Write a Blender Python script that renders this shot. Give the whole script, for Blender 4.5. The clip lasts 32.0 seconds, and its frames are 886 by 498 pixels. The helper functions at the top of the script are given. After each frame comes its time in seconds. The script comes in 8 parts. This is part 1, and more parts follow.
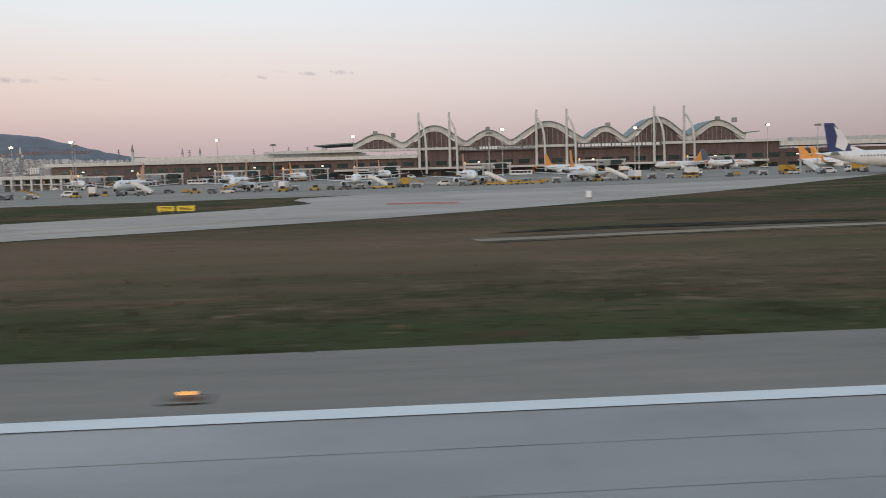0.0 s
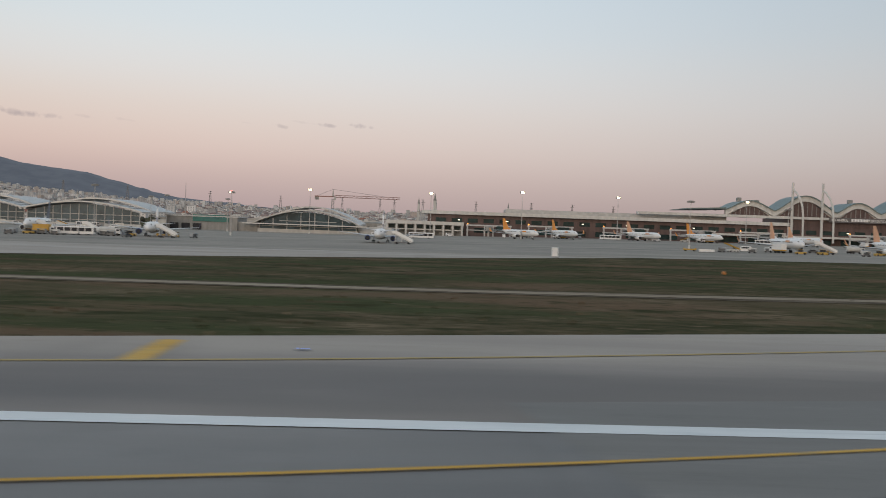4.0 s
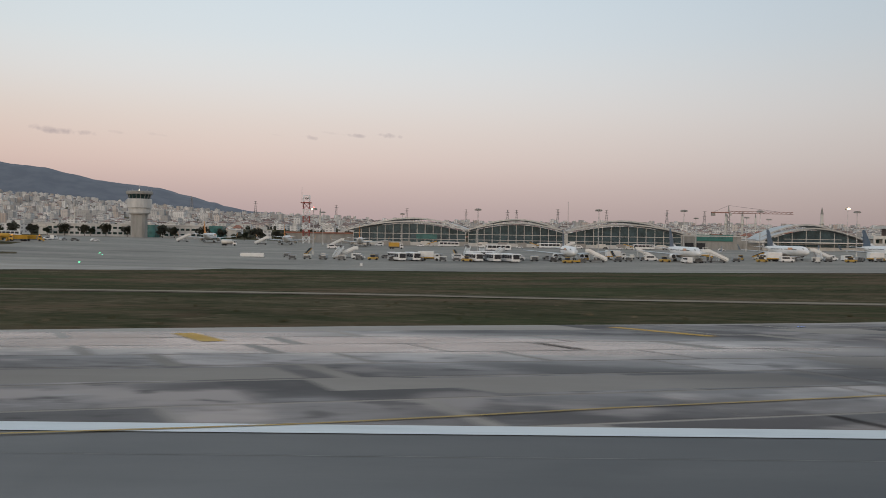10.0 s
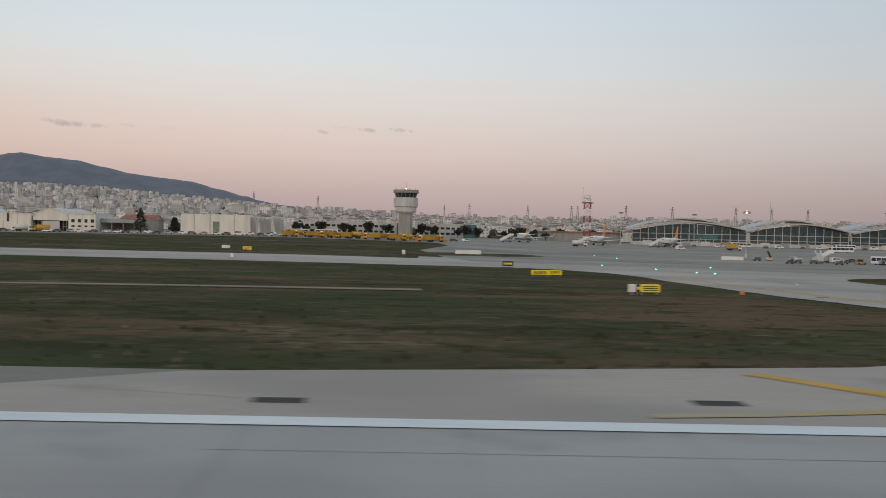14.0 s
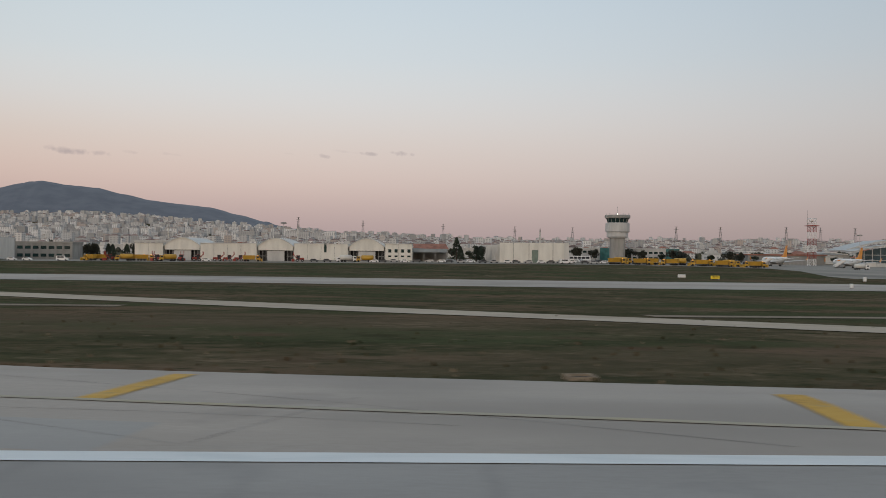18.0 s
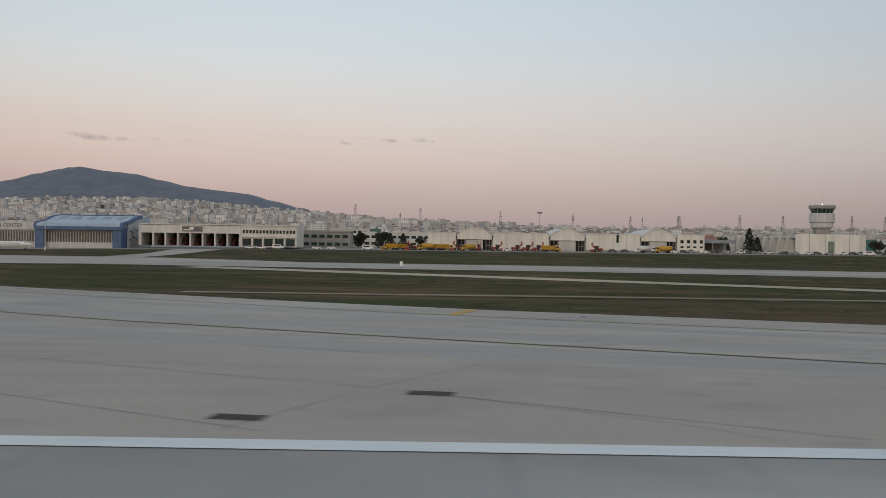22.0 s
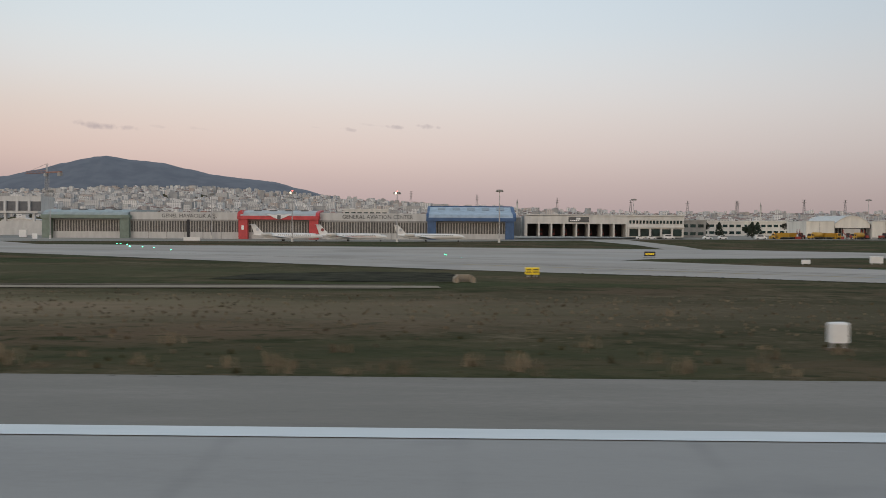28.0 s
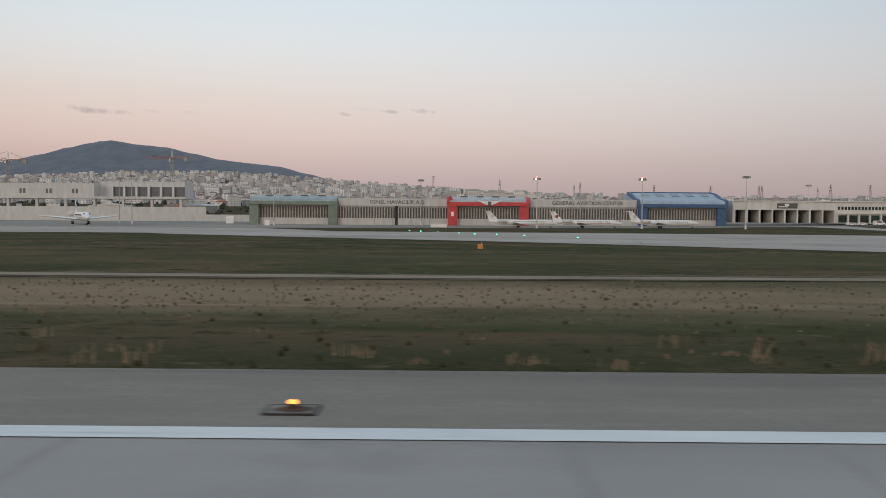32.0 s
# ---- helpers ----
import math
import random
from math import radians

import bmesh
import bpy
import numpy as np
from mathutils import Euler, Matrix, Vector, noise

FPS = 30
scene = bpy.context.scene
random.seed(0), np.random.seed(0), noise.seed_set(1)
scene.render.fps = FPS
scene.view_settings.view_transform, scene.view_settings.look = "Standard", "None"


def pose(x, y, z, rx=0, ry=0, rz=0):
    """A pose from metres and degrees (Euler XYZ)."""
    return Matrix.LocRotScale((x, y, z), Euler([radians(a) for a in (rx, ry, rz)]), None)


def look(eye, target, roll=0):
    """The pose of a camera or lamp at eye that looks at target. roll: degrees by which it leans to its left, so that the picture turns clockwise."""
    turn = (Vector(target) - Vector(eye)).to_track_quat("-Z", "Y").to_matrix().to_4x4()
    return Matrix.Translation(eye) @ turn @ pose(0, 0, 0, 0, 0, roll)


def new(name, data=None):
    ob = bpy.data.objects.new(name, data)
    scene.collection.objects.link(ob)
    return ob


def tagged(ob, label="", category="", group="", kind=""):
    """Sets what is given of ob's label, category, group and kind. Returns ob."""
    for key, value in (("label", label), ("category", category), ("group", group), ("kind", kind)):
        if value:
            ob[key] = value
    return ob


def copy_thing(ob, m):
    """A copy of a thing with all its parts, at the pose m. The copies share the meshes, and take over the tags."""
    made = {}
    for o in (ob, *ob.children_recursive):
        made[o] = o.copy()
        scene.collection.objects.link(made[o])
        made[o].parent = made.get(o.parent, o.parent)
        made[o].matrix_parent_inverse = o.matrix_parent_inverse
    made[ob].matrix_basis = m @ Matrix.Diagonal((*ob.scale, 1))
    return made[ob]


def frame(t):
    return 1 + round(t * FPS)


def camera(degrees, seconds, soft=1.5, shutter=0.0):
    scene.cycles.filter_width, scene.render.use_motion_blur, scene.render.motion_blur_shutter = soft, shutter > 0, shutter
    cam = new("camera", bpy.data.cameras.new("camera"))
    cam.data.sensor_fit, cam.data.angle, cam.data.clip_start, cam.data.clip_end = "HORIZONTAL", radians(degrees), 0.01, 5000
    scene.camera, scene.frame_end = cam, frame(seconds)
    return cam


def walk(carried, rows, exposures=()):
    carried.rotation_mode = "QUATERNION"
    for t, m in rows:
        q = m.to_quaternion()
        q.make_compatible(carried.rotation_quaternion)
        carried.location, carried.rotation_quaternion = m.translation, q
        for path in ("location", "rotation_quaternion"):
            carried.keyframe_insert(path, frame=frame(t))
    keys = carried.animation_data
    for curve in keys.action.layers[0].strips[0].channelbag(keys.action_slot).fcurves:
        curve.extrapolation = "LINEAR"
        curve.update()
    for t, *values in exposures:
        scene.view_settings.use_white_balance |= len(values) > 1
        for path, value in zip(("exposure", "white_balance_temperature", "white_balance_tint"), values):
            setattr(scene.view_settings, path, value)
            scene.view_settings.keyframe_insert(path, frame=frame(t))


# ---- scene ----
cam = camera(50.93, 32.0, soft=0.8, shutter=0.26)
# Seconds, eye, then pitch, roll and yaw in degrees.
PATH = [
    (0, 266.05, -1.56, 3.640, -4.83, -1.48, -4.16),
    (0.5, 246.31, -1.44, 3.571, -4.78, -1.33, -4.13),
    (1, 226.77, -1.31, 3.323, -4.87, -1.00, -4.20),
    (1.5, 207.23, -1.16, 3.087, -4.74, -0.29, -4.20),
    (2, 187.70, -1.00, 2.883, -4.67, 1.15, -4.31),
    (2.5, 168.33, -0.85, 2.786, -4.27, 1.93, -4.35),
    (3, 149.15, -0.70, 2.760, -2.89, 2.26, -4.12),
    (3.5, 130.21, -0.55, 2.759, -1.92, 2.25, -3.83),
    (4, 111.53, -0.42, 2.737, -1.26, 2.07, -3.57),
    (4.5, 93.16, -0.30, 2.724, -0.58, 1.38, -3.23),
    (6.5, 23.38, -0.21, 2.724, -0.43, 0.92, -2.30),
    (7, 6.84, -0.19, 2.724, -0.35, 0.28, -2.26),
    (7.5, -9.39, -0.23, 2.724, -0.37, 0.44, -2.27),
    (8, -25.37, -0.28, 2.724, -0.33, 0.64, -2.25),
    (8.5, -41.11, -0.31, 2.724, -0.40, 0.66, -2.12),
    (9, -56.61, -0.37, 2.724, -0.41, 0.95, -1.99),
    (9.5, -71.85, -0.48, 2.724, -0.55, 0.83, -1.79),
    (10, -86.80, -0.55, 2.724, -0.83, 0.93, -1.64),
    (10.5, -101.41, -0.59, 2.724, -0.80, 0.96, -1.57),
    (11, -115.72, -0.60, 2.724, -0.79, 0.94, -1.56),
    (11.5, -129.79, -0.59, 2.724, -0.69, 0.88, -1.48),
    (12, -143.65, -0.60, 2.724, -0.72, 0.98, -1.41),
    (12.5, -157.28, -0.62, 2.724, -0.73, 1.11, -1.35),
    (13, -170.66, -0.61, 2.724, -0.77, 1.24, -1.24),
    (13.5, -183.75, -0.61, 2.724, -1.02, 1.32, -1.15),
    (14, -196.56, -0.60, 2.724, -1.17, 1.26, -1.03),
    (14.5, -209.07, -0.49, 2.724, -1.39, 1.27, -0.90),
    (16.5, -255.44, -0.30, 2.724, -0.57, 0.42, -0.86),
    (17, -266.31, -0.16, 2.724, -0.08, 0.24, -0.86),
    (17.5, -276.91, -0.04, 2.724, 0.02, 0.26, -0.88),
    (18, -287.27, 0.08, 2.724, 0.22, 0.54, -0.85),
    (18.5, -297.44, 0.17, 2.724, 0.38, 0.73, -0.80),
    (19, -307.52, 0.19, 2.724, 0.34, 0.74, -0.72),
    (19.5, -317.53, 0.18, 2.724, 0.26, 0.82, -0.51),
    (20, -327.45, 0.19, 2.724, 0.07, 0.68, -0.29),
    (20.5, -337.26, 0.19, 2.724, -0.28, 0.71, -0.13),
    (21, -346.96, 0.20, 2.724, -0.49, 0.86, 0.04),
    (21.5, -356.57, 0.23, 2.724, -0.68, 0.88, 0.20),
    (22, -366.08, 0.24, 2.724, -0.59, 0.83, 0.38),
    (22.5, -375.51, 0.16, 2.724, -0.79, 1.00, 0.45),
    (23, -384.90, 0.06, 2.724, -1.17, 0.88, 0.57),
    (23.5, -394.23, 0.01, 2.724, -1.30, 0.92, 0.71),
    (24, -403.48, -0.02, 2.724, -1.64, 0.92, 0.79),
    (24.5, -412.65, -0.03, 2.724, -1.88, 1.00, 0.85),
    (25, -421.73, -0.05, 2.724, -2.12, 0.72, 0.90),
    (25.5, -430.66, 0.00, 2.724, -2.11, 0.83, 0.88),
    (27.5, -464.96, 0.15, 2.724, -1.68, 0.43, 0.71),
    (28, -473.42, 0.28, 2.724, -1.44, 0.40, 0.76),
    (28.5, -481.75, 0.27, 2.724, -1.41, 0.58, 0.86),
    (29, -489.85, 0.28, 2.724, -1.42, 0.65, 0.96),
    (29.5, -497.64, 0.34, 2.724, -1.56, 0.60, 1.11),
    (30, -505.04, 0.41, 2.724, -1.65, 0.50, 1.14),
    (30.5, -512.31, 0.52, 2.724, -2.06, 0.56, 1.07),
    (31, -519.42, 0.67, 2.724, -2.15, 0.48, 0.93),
    (31.5, -526.34, 0.90, 2.724, -2.28, 0.45, 0.68),
    (32, -533.10, 1.18, 2.724, -2.37, 0.39, 0.43),
]


def aimed(x, y, z, pitch, roll, yaw):
    """The eye looks along yaw and pitch, and leans by roll."""
    a, e = radians(yaw), radians(pitch)
    return look((x, y, z), (x - math.sin(a) * math.cos(e), y + math.cos(a) * math.cos(e), z + math.sin(e)), roll)


walk(cam, [(t, aimed(*p)) for t, *p in PATH], [(0, 0.2, 6250, 10), (1, 0.24, 6230, 10), (2, 0.2, 6300, 10), (3, 0.06, 6450, 10), (4.5, 0.0, 6500, 10), (14.5, 0.0, 6500, 10), (17, -0.1, 6500, 10), (24, -0.1, 6500, 10), (25, 0.03, 6450, 10), (27.5, 0.03, 6450, 10), (32, 0.06, 6400, 10)])

from mathutils import geometry


def srgb(r, g, b):
    return tuple(c / 12.92 if c <= 0.04045 else ((c + 0.055) / 1.055) ** 2.4 for c in (r, g, b)) + (1.0,)


# ---- sky and sun ----
world = bpy.data.worlds.new("dusk_sky")
scene.world = world
world.use_nodes = True
wn, wl = world.node_tree.nodes, world.node_tree.links
wn.clear()


def wmath(op, a, b=0.0, c=None):
    n = wn.new("ShaderNodeMath")
    n.operation = op
    for i, v in enumerate((a, b) if c is None else (a, b, c)):
        if isinstance(v, (int, float)):
            n.inputs[i].default_value = v
        else:
            wl.new(v, n.inputs[i])
    return n.outputs[0]


def ramp(stops, fac, nodes, links, blend="EASE"):
    n = nodes.new("ShaderNodeValToRGB")
    n.color_ramp.interpolation = blend
    while len(n.color_ramp.elements) < len(stops):
        n.color_ramp.elements.new(0.5)
    for e, (at, col) in zip(n.color_ramp.elements, stops):
        e.position, e.color = at, col
    links.new(fac, n.inputs[0])
    return n.outputs[0]


geo = wn.new("ShaderNodeTexCoord")
sep = wn.new("ShaderNodeSeparateXYZ")
wl.new(geo.outputs["Generated"], sep.inputs[0])
dx, dy, dz = sep.outputs
azim = wmath("MULTIPLY", wmath("ARCTAN2", dx, dy), 180 / math.pi)
elev = wmath("MULTIPLY", wmath("ARCSINE", dz), 180 / math.pi)
up = wmath("DIVIDE", wmath("MAXIMUM", elev, 0.0), 90.0)
pink = ramp([(0.0, srgb(0.67, 0.59, 0.60)), (0.022, srgb(0.735, 0.645, 0.635)), (0.046, srgb(0.87, 0.765, 0.72)), (0.075, srgb(0.88, 0.825, 0.785)), (0.1, srgb(0.88, 0.87, 0.86)),
             (0.13, srgb(0.855, 0.885, 0.895)), (0.2, srgb(0.78, 0.845, 0.89)), (0.45, srgb(0.68, 0.755, 0.82)), (1.0, srgb(0.60, 0.68, 0.76))], up, wn, wl, "B_SPLINE")
grey = ramp([(0.0, srgb(0.64, 0.58, 0.575)), (0.022, srgb(0.71, 0.64, 0.625)), (0.05, srgb(0.79, 0.745, 0.725)), (0.085, srgb(0.825, 0.81, 0.80)),
             (0.13, srgb(0.78, 0.82, 0.845)), (0.2, srgb(0.725, 0.79, 0.845)), (0.45, srgb(0.67, 0.735, 0.785)), (1.0, srgb(0.60, 0.68, 0.76))], up, wn, wl, "B_SPLINE")
glow = ramp([(0.0, srgb(0.98, 0.78, 0.62)), (0.06, srgb(1.0, 0.86, 0.72)), (0.15, srgb(1.0, 0.93, 0.85)), (0.3, srgb(0.86, 0.88, 0.90)), (1.0, srgb(0.60, 0.68, 0.76))], up, wn, wl, "B_SPLINE")


def wmix(fac, a, b):
    n = wn.new("ShaderNodeMix")
    n.data_type = "RGBA"
    wl.new(fac, n.inputs[0])
    for v, i in ((a, 6), (b, 7)):
        if isinstance(v, tuple):
            n.inputs[i].default_value = v
        else:
            wl.new(v, n.inputs[i])
    return n.outputs[2]


east = wmath("SMOOTH_MIN", wmath("MAXIMUM", wmath("DIVIDE", wmath("ADD", azim, 24.0), 46.0), 0.0), 1.0, 0.1)
front = wmix(east, pink, grey)
behind = wmath("MINIMUM", wmath("MAXIMUM", wmath("MULTIPLY", wmath("SUBTRACT", 0.1, dy), 1.3), 0.0), 1.0)
sky = wmix(behind, front, glow)
wob = wn.new("ShaderNodeTexNoise")
wob.inputs["Scale"].default_value, wob.inputs["Detail"].default_value = 120.0, 5.0
wl.new(geo.outputs["Generated"], wob.inputs["Vector"])
fuzz = wmath("MULTIPLY", wmath("SUBTRACT", wob.outputs["Fac"], 0.5), 3.2)
# The sky is a little paler straight ahead than to either side.
side = wmath("MINIMUM", wmath("POWER", wmath("DIVIDE", wmath("ABSOLUTE", azim), 27.0), 2.0), 1.3)
scale_n = wn.new("ShaderNodeVectorMath")
scale_n.operation = "SCALE"
wl.new(sky, scale_n.inputs[0])
wl.new(wmath("SUBTRACT", 1.055, wmath("MULTIPLY", side, 0.12)), scale_n.inputs["Scale"])
sky = scale_n.outputs[0]
cover = None
for ca, ce, cw, ch, dense in ((-20.9, 5.6, 1.2, 0.22, 0.5), (-19.5, 5.55, 0.65, 0.17, 0.4), (-17.6, 5.65, 0.6, 0.1, 0.18), (-15.6, 5.65, 0.6, 0.08, 0.1),
                              (-6.5, 5.8, 0.5, 0.12, 0.3), (-5.2, 6.1, 0.7, 0.07, 0.1), (-3.75, 6.0, 0.55, 0.12, 0.38), (-1.85, 6.05, 0.7, 0.14, 0.46), (-8.6, 5.9, 0.3, 0.05, 0.1)):
    # The cloud leans a little, and frays at its rim.
    qa = wmath("DIVIDE", wmath("SUBTRACT", azim, ca), cw * 1.25)
    qe = wmath("DIVIDE", wmath("ADD", wmath("SUBTRACT", elev, ce), wmath("MULTIPLY", wmath("SUBTRACT", azim, ca), 0.1)), ch * 1.25)
    r2 = wmath("ADD", wmath("MULTIPLY", qa, qa), wmath("MULTIPLY", qe, qe))
    m = wmath("MULTIPLY", wmath("MINIMUM", wmath("MAXIMUM", wmath("SUBTRACT", wmath("ADD", 0.75, fuzz), r2), 0.0), 1.0), dense)
    cover = m if cover is None else wmath("MAXIMUM", cover, m)
sky = wmix(cover, sky, srgb(0.59, 0.555, 0.58))
floor_dark = wmath("MINIMUM", wmath("MAXIMUM", wmath("MULTIPLY", elev, -0.3), 0.0), 1.0)
sky = wmix(floor_dark, sky, srgb(0.35, 0.33, 0.31))
bg = wn.new("ShaderNodeBackground")
bg.inputs[1].default_value = 1.0
wl.new(sky, bg.inputs[0])
wl.new(bg.outputs[0], wn.new("ShaderNodeOutputWorld").inputs[0])

sun = new("sun", bpy.data.lights.new("sun", "SUN"))
sun.data.energy, sun.data.angle, sun.data.color = 0.55, radians(20), (1.0, 0.86, 0.72)
sun.matrix_world = look((-60, -100, 22), (0, 0, 0))

# ---- materials ----
MATS = {}
K = 0.6  # metres for each unit of the plan below


def mat(name, col, rough=0.7, metal=0.0, vary=0.12, scale=0.4, fine=6.0, bump=0.0, emit=0.0, spec=0.5, stretch=(1, 1, 1), alpha_col=None):
    """A painted, metal or stone surface with drift at two scales; emit for lamps, glowing bay doors and sign faces."""
    if name in MATS:
        return MATS[name]
    m = bpy.data.materials.new(name)
    m.use_nodes = True
    nodes, links = m.node_tree.nodes, m.node_tree.links
    p = nodes["Principled BSDF"]
    p.inputs["Roughness"].default_value, p.inputs["Metallic"].default_value = rough, metal
    p.inputs["Specular IOR Level"].default_value = spec
    pos = nodes.new("ShaderNodeNewGeometry")
    mp = nodes.new("ShaderNodeMapping")
    mp.inputs["Scale"].default_value = tuple(c / K for c in stretch)
    links.new(pos.outputs["Position"], mp.inputs[0])
    mixed = None
    for sc, det in ((scale, 4.0), (fine, 3.0)):
        n = nodes.new("ShaderNodeTexNoise")
        n.inputs["Scale"].default_value, n.inputs["Detail"].default_value = sc, det
        links.new(mp.outputs[0], n.inputs["Vector"])
        if mixed is None:
            mixed = n.outputs["Fac"]
        else:
            a = nodes.new("ShaderNodeMath")
            a.operation = "MULTIPLY_ADD"
            links.new(n.outputs["Fac"], a.inputs[0])
            a.inputs[1].default_value = 0.5
            links.new(mixed, a.inputs[2])
            mixed = a.outputs[0]
            small = n.outputs["Fac"]
    lo = tuple(max(0.0, c * (1 - vary * 1.6)) for c in col[:3]) + (1,)
    hi = tuple(min(1.0, c * (1 + vary * 1.2)) for c in (alpha_col or col)[:3]) + (1,)
    links.new(ramp([(0.45, lo), (1.05, hi)], mixed, nodes, links), p.inputs["Base Color"])
    if bump:
        b = nodes.new("ShaderNodeBump")
        b.inputs["Strength"].default_value, b.inputs["Distance"].default_value = 0.6, bump
        links.new(small, b.inputs["Height"])
        links.new(b.outputs[0], p.inputs["Normal"])
    if emit:
        p.inputs["Emission Color"].default_value, p.inputs["Emission Strength"].default_value = tuple(col[:3]) + (1,), emit
    MATS[name] = m
    return m


def surface(name, stops, layers, rough=0.85, bump=0.0, dark=(), stains=(), spec=0.12, tint=(1, 1, 1), bands=None, wet=0.0):
    """Ground: a colour ramp over a sum of stretched noises; dark: further noises that lay stains over it (stretch, scale, from, to, colour)."""
    m = bpy.data.materials.new(name)
    m.use_nodes = True
    nodes, links = m.node_tree.nodes, m.node_tree.links
    p = nodes["Principled BSDF"]
    p.inputs["Roughness"].default_value = rough
    p.inputs["Specular IOR Level"].default_value = spec
    pos = nodes.new("ShaderNodeNewGeometry")

    def layer(stretch, scale, detail=5.0):
        mp = nodes.new("ShaderNodeMapping")
        mp.inputs["Scale"].default_value = tuple(c / K for c in stretch)
        links.new(pos.outputs["Position"], mp.inputs[0])
        n = nodes.new("ShaderNodeTexNoise")
        n.inputs["Scale"].default_value, n.inputs["Detail"].default_value = scale, detail
        links.new(mp.outputs[0], n.inputs["Vector"])
        return n.outputs["Fac"]

    total = None
    for stretch, scale, weight in layers:
        f = layer(stretch, scale)
        a = nodes.new("ShaderNodeMath")
        a.operation = "MULTIPLY_ADD"
        links.new(f, a.inputs[0])
        a.inputs[1].default_value = weight
        if total is None:
            a.inputs[2].default_value = 0.0
        else:
            links.new(total, a.inputs[2])
        total = a.outputs[0]
        last = f
    tinted = lambda c: tuple(v * w for v, w in zip(c, tint)) + (1.0,)
    col = ramp([(at, tinted(c)) for at, c in stops], total, nodes, links)
    for stretch, scale, lo, hi, colour in dark:
        f = layer(stretch, scale, 4.0)
        fac = ramp([(lo, (0, 0, 0, 1)), (hi, (1, 1, 1, 1))], f, nodes, links)
        mx = nodes.new("ShaderNodeMix")
        mx.data_type = "RGBA"
        links.new(fac, mx.inputs[0])
        links.new(col, mx.inputs[6])
        mx.inputs[7].default_value = tinted(colour)
        col = mx.outputs[2]
    for cx, cy, rx, ry, turn, colour, much in stains:
        # One soft-edged stain: an oval on the plan, frayed by noise.
        mp = nodes.new("ShaderNodeMapping")
        mp.vector_type = "TEXTURE"
        mp.inputs["Location"].default_value, mp.inputs["Rotation"].default_value, mp.inputs["Scale"].default_value = (cx * K, cy * K, 0), (0, 0, radians(turn)), (rx * K, ry * K, 1e6)
        links.new(pos.outputs["Position"], mp.inputs[0])
        ln = nodes.new("ShaderNodeVectorMath")
        ln.operation = "LENGTH"
        links.new(mp.outputs[0], ln.inputs[0])
        ad = nodes.new("ShaderNodeMath")
        ad.operation = "MULTIPLY_ADD"
        links.new(layer((0.3, 1, 1), 0.16, 4.0), ad.inputs[0])
        ad.inputs[1].default_value = 0.9
        links.new(ln.outputs["Value"], ad.inputs[2])
        sc = nodes.new("ShaderNodeMath")
        sc.operation = "MULTIPLY"
        links.new(ad.outputs[0], sc.inputs[0])
        sc.inputs[1].default_value = 0.62
        fac = ramp([(0.25, (much,) * 3 + (1,)), (0.95, (0, 0, 0, 1))], sc.outputs[0], nodes, links)
        mx = nodes.new("ShaderNodeMix")
        mx.data_type = "RGBA"
        links.new(fac, mx.inputs[0])
        links.new(col, mx.inputs[6])
        mx.inputs[7].default_value = tinted(colour)
        col = mx.outputs[2]
    if bands:
        # Grime along the cross joints: soft bands at even steps, wavering and patchy.
        start, every, half, colour, much = bands
        xs = nodes.new("ShaderNodeSeparateXYZ")
        links.new(pos.outputs["Position"], xs.inputs[0])

        def calc(op, a, b):
            n = nodes.new("ShaderNodeMath")
            n.operation = op
            for i, v in enumerate((a, b)):
                if isinstance(v, (int, float)):
                    n.inputs[i].default_value = v
                else:
                    links.new(v, n.inputs[i])
            return n.outputs[0]

        waver = calc("MULTIPLY", calc("SUBTRACT", layer((1, 1, 1), 0.9), 0.5), half * K * 1.2)
        off = calc("ABSOLUTE", calc("SUBTRACT", calc("PINGPONG", calc("ADD", calc("SUBTRACT", xs.outputs[0], start * K), waver), every * K / 2), 0.0), 0.0)
        near = ramp([(0.0, (1, 1, 1, 1)), (0.35, (0.8, 0.8, 0.8, 1)), (1.0, (0, 0, 0, 1))], calc("DIVIDE", off, half * K), nodes, links)
        patchy = ramp([(0.36, (0.15,) * 3 + (1,)), (0.62, (1, 1, 1, 1))], layer((0.18, 0.12, 1), 0.9), nodes, links)
        mx = nodes.new("ShaderNodeMix")
        mx.data_type = "RGBA"
        links.new(calc("MULTIPLY", calc("MULTIPLY", near, patchy), much), mx.inputs[0])
        links.new(col, mx.inputs[6])
        mx.inputs[7].default_value = colour
        col = mx.outputs[2]
    if wet:
        # Smoother, damp patches that catch the sky.
        damp = ramp([(0.47, (0, 0, 0, 1)), (0.66, (1, 1, 1, 1))], layer((0.22, 0.6, 1), 0.07, 4.0), nodes, links)
        for key, base, much in (("Roughness", rough, -0.38 * wet), ("Specular IOR Level", spec, 0.5 * wet)):
            n = nodes.new("ShaderNodeMath")
            n.operation = "MULTIPLY_ADD"
            links.new(damp, n.inputs[0])
            n.inputs[1].default_value, n.inputs[2].default_value = much, base
            links.new(n.outputs[0], p.inputs[key])
    links.new(col, p.inputs["Base Color"])
    if bump:
        b = nodes.new("ShaderNodeBump")
        b.inputs["Strength"].default_value, b.inputs["Distance"].default_value = 0.7, bump
        links.new(last, b.inputs["Height"])
        links.new(b.outputs[0], p.inputs["Normal"])
    MATS[name] = m
    return m


def g(v, w=None, b=None):
    return (v, v if w is None else w, v if b is None else b, 1.0)


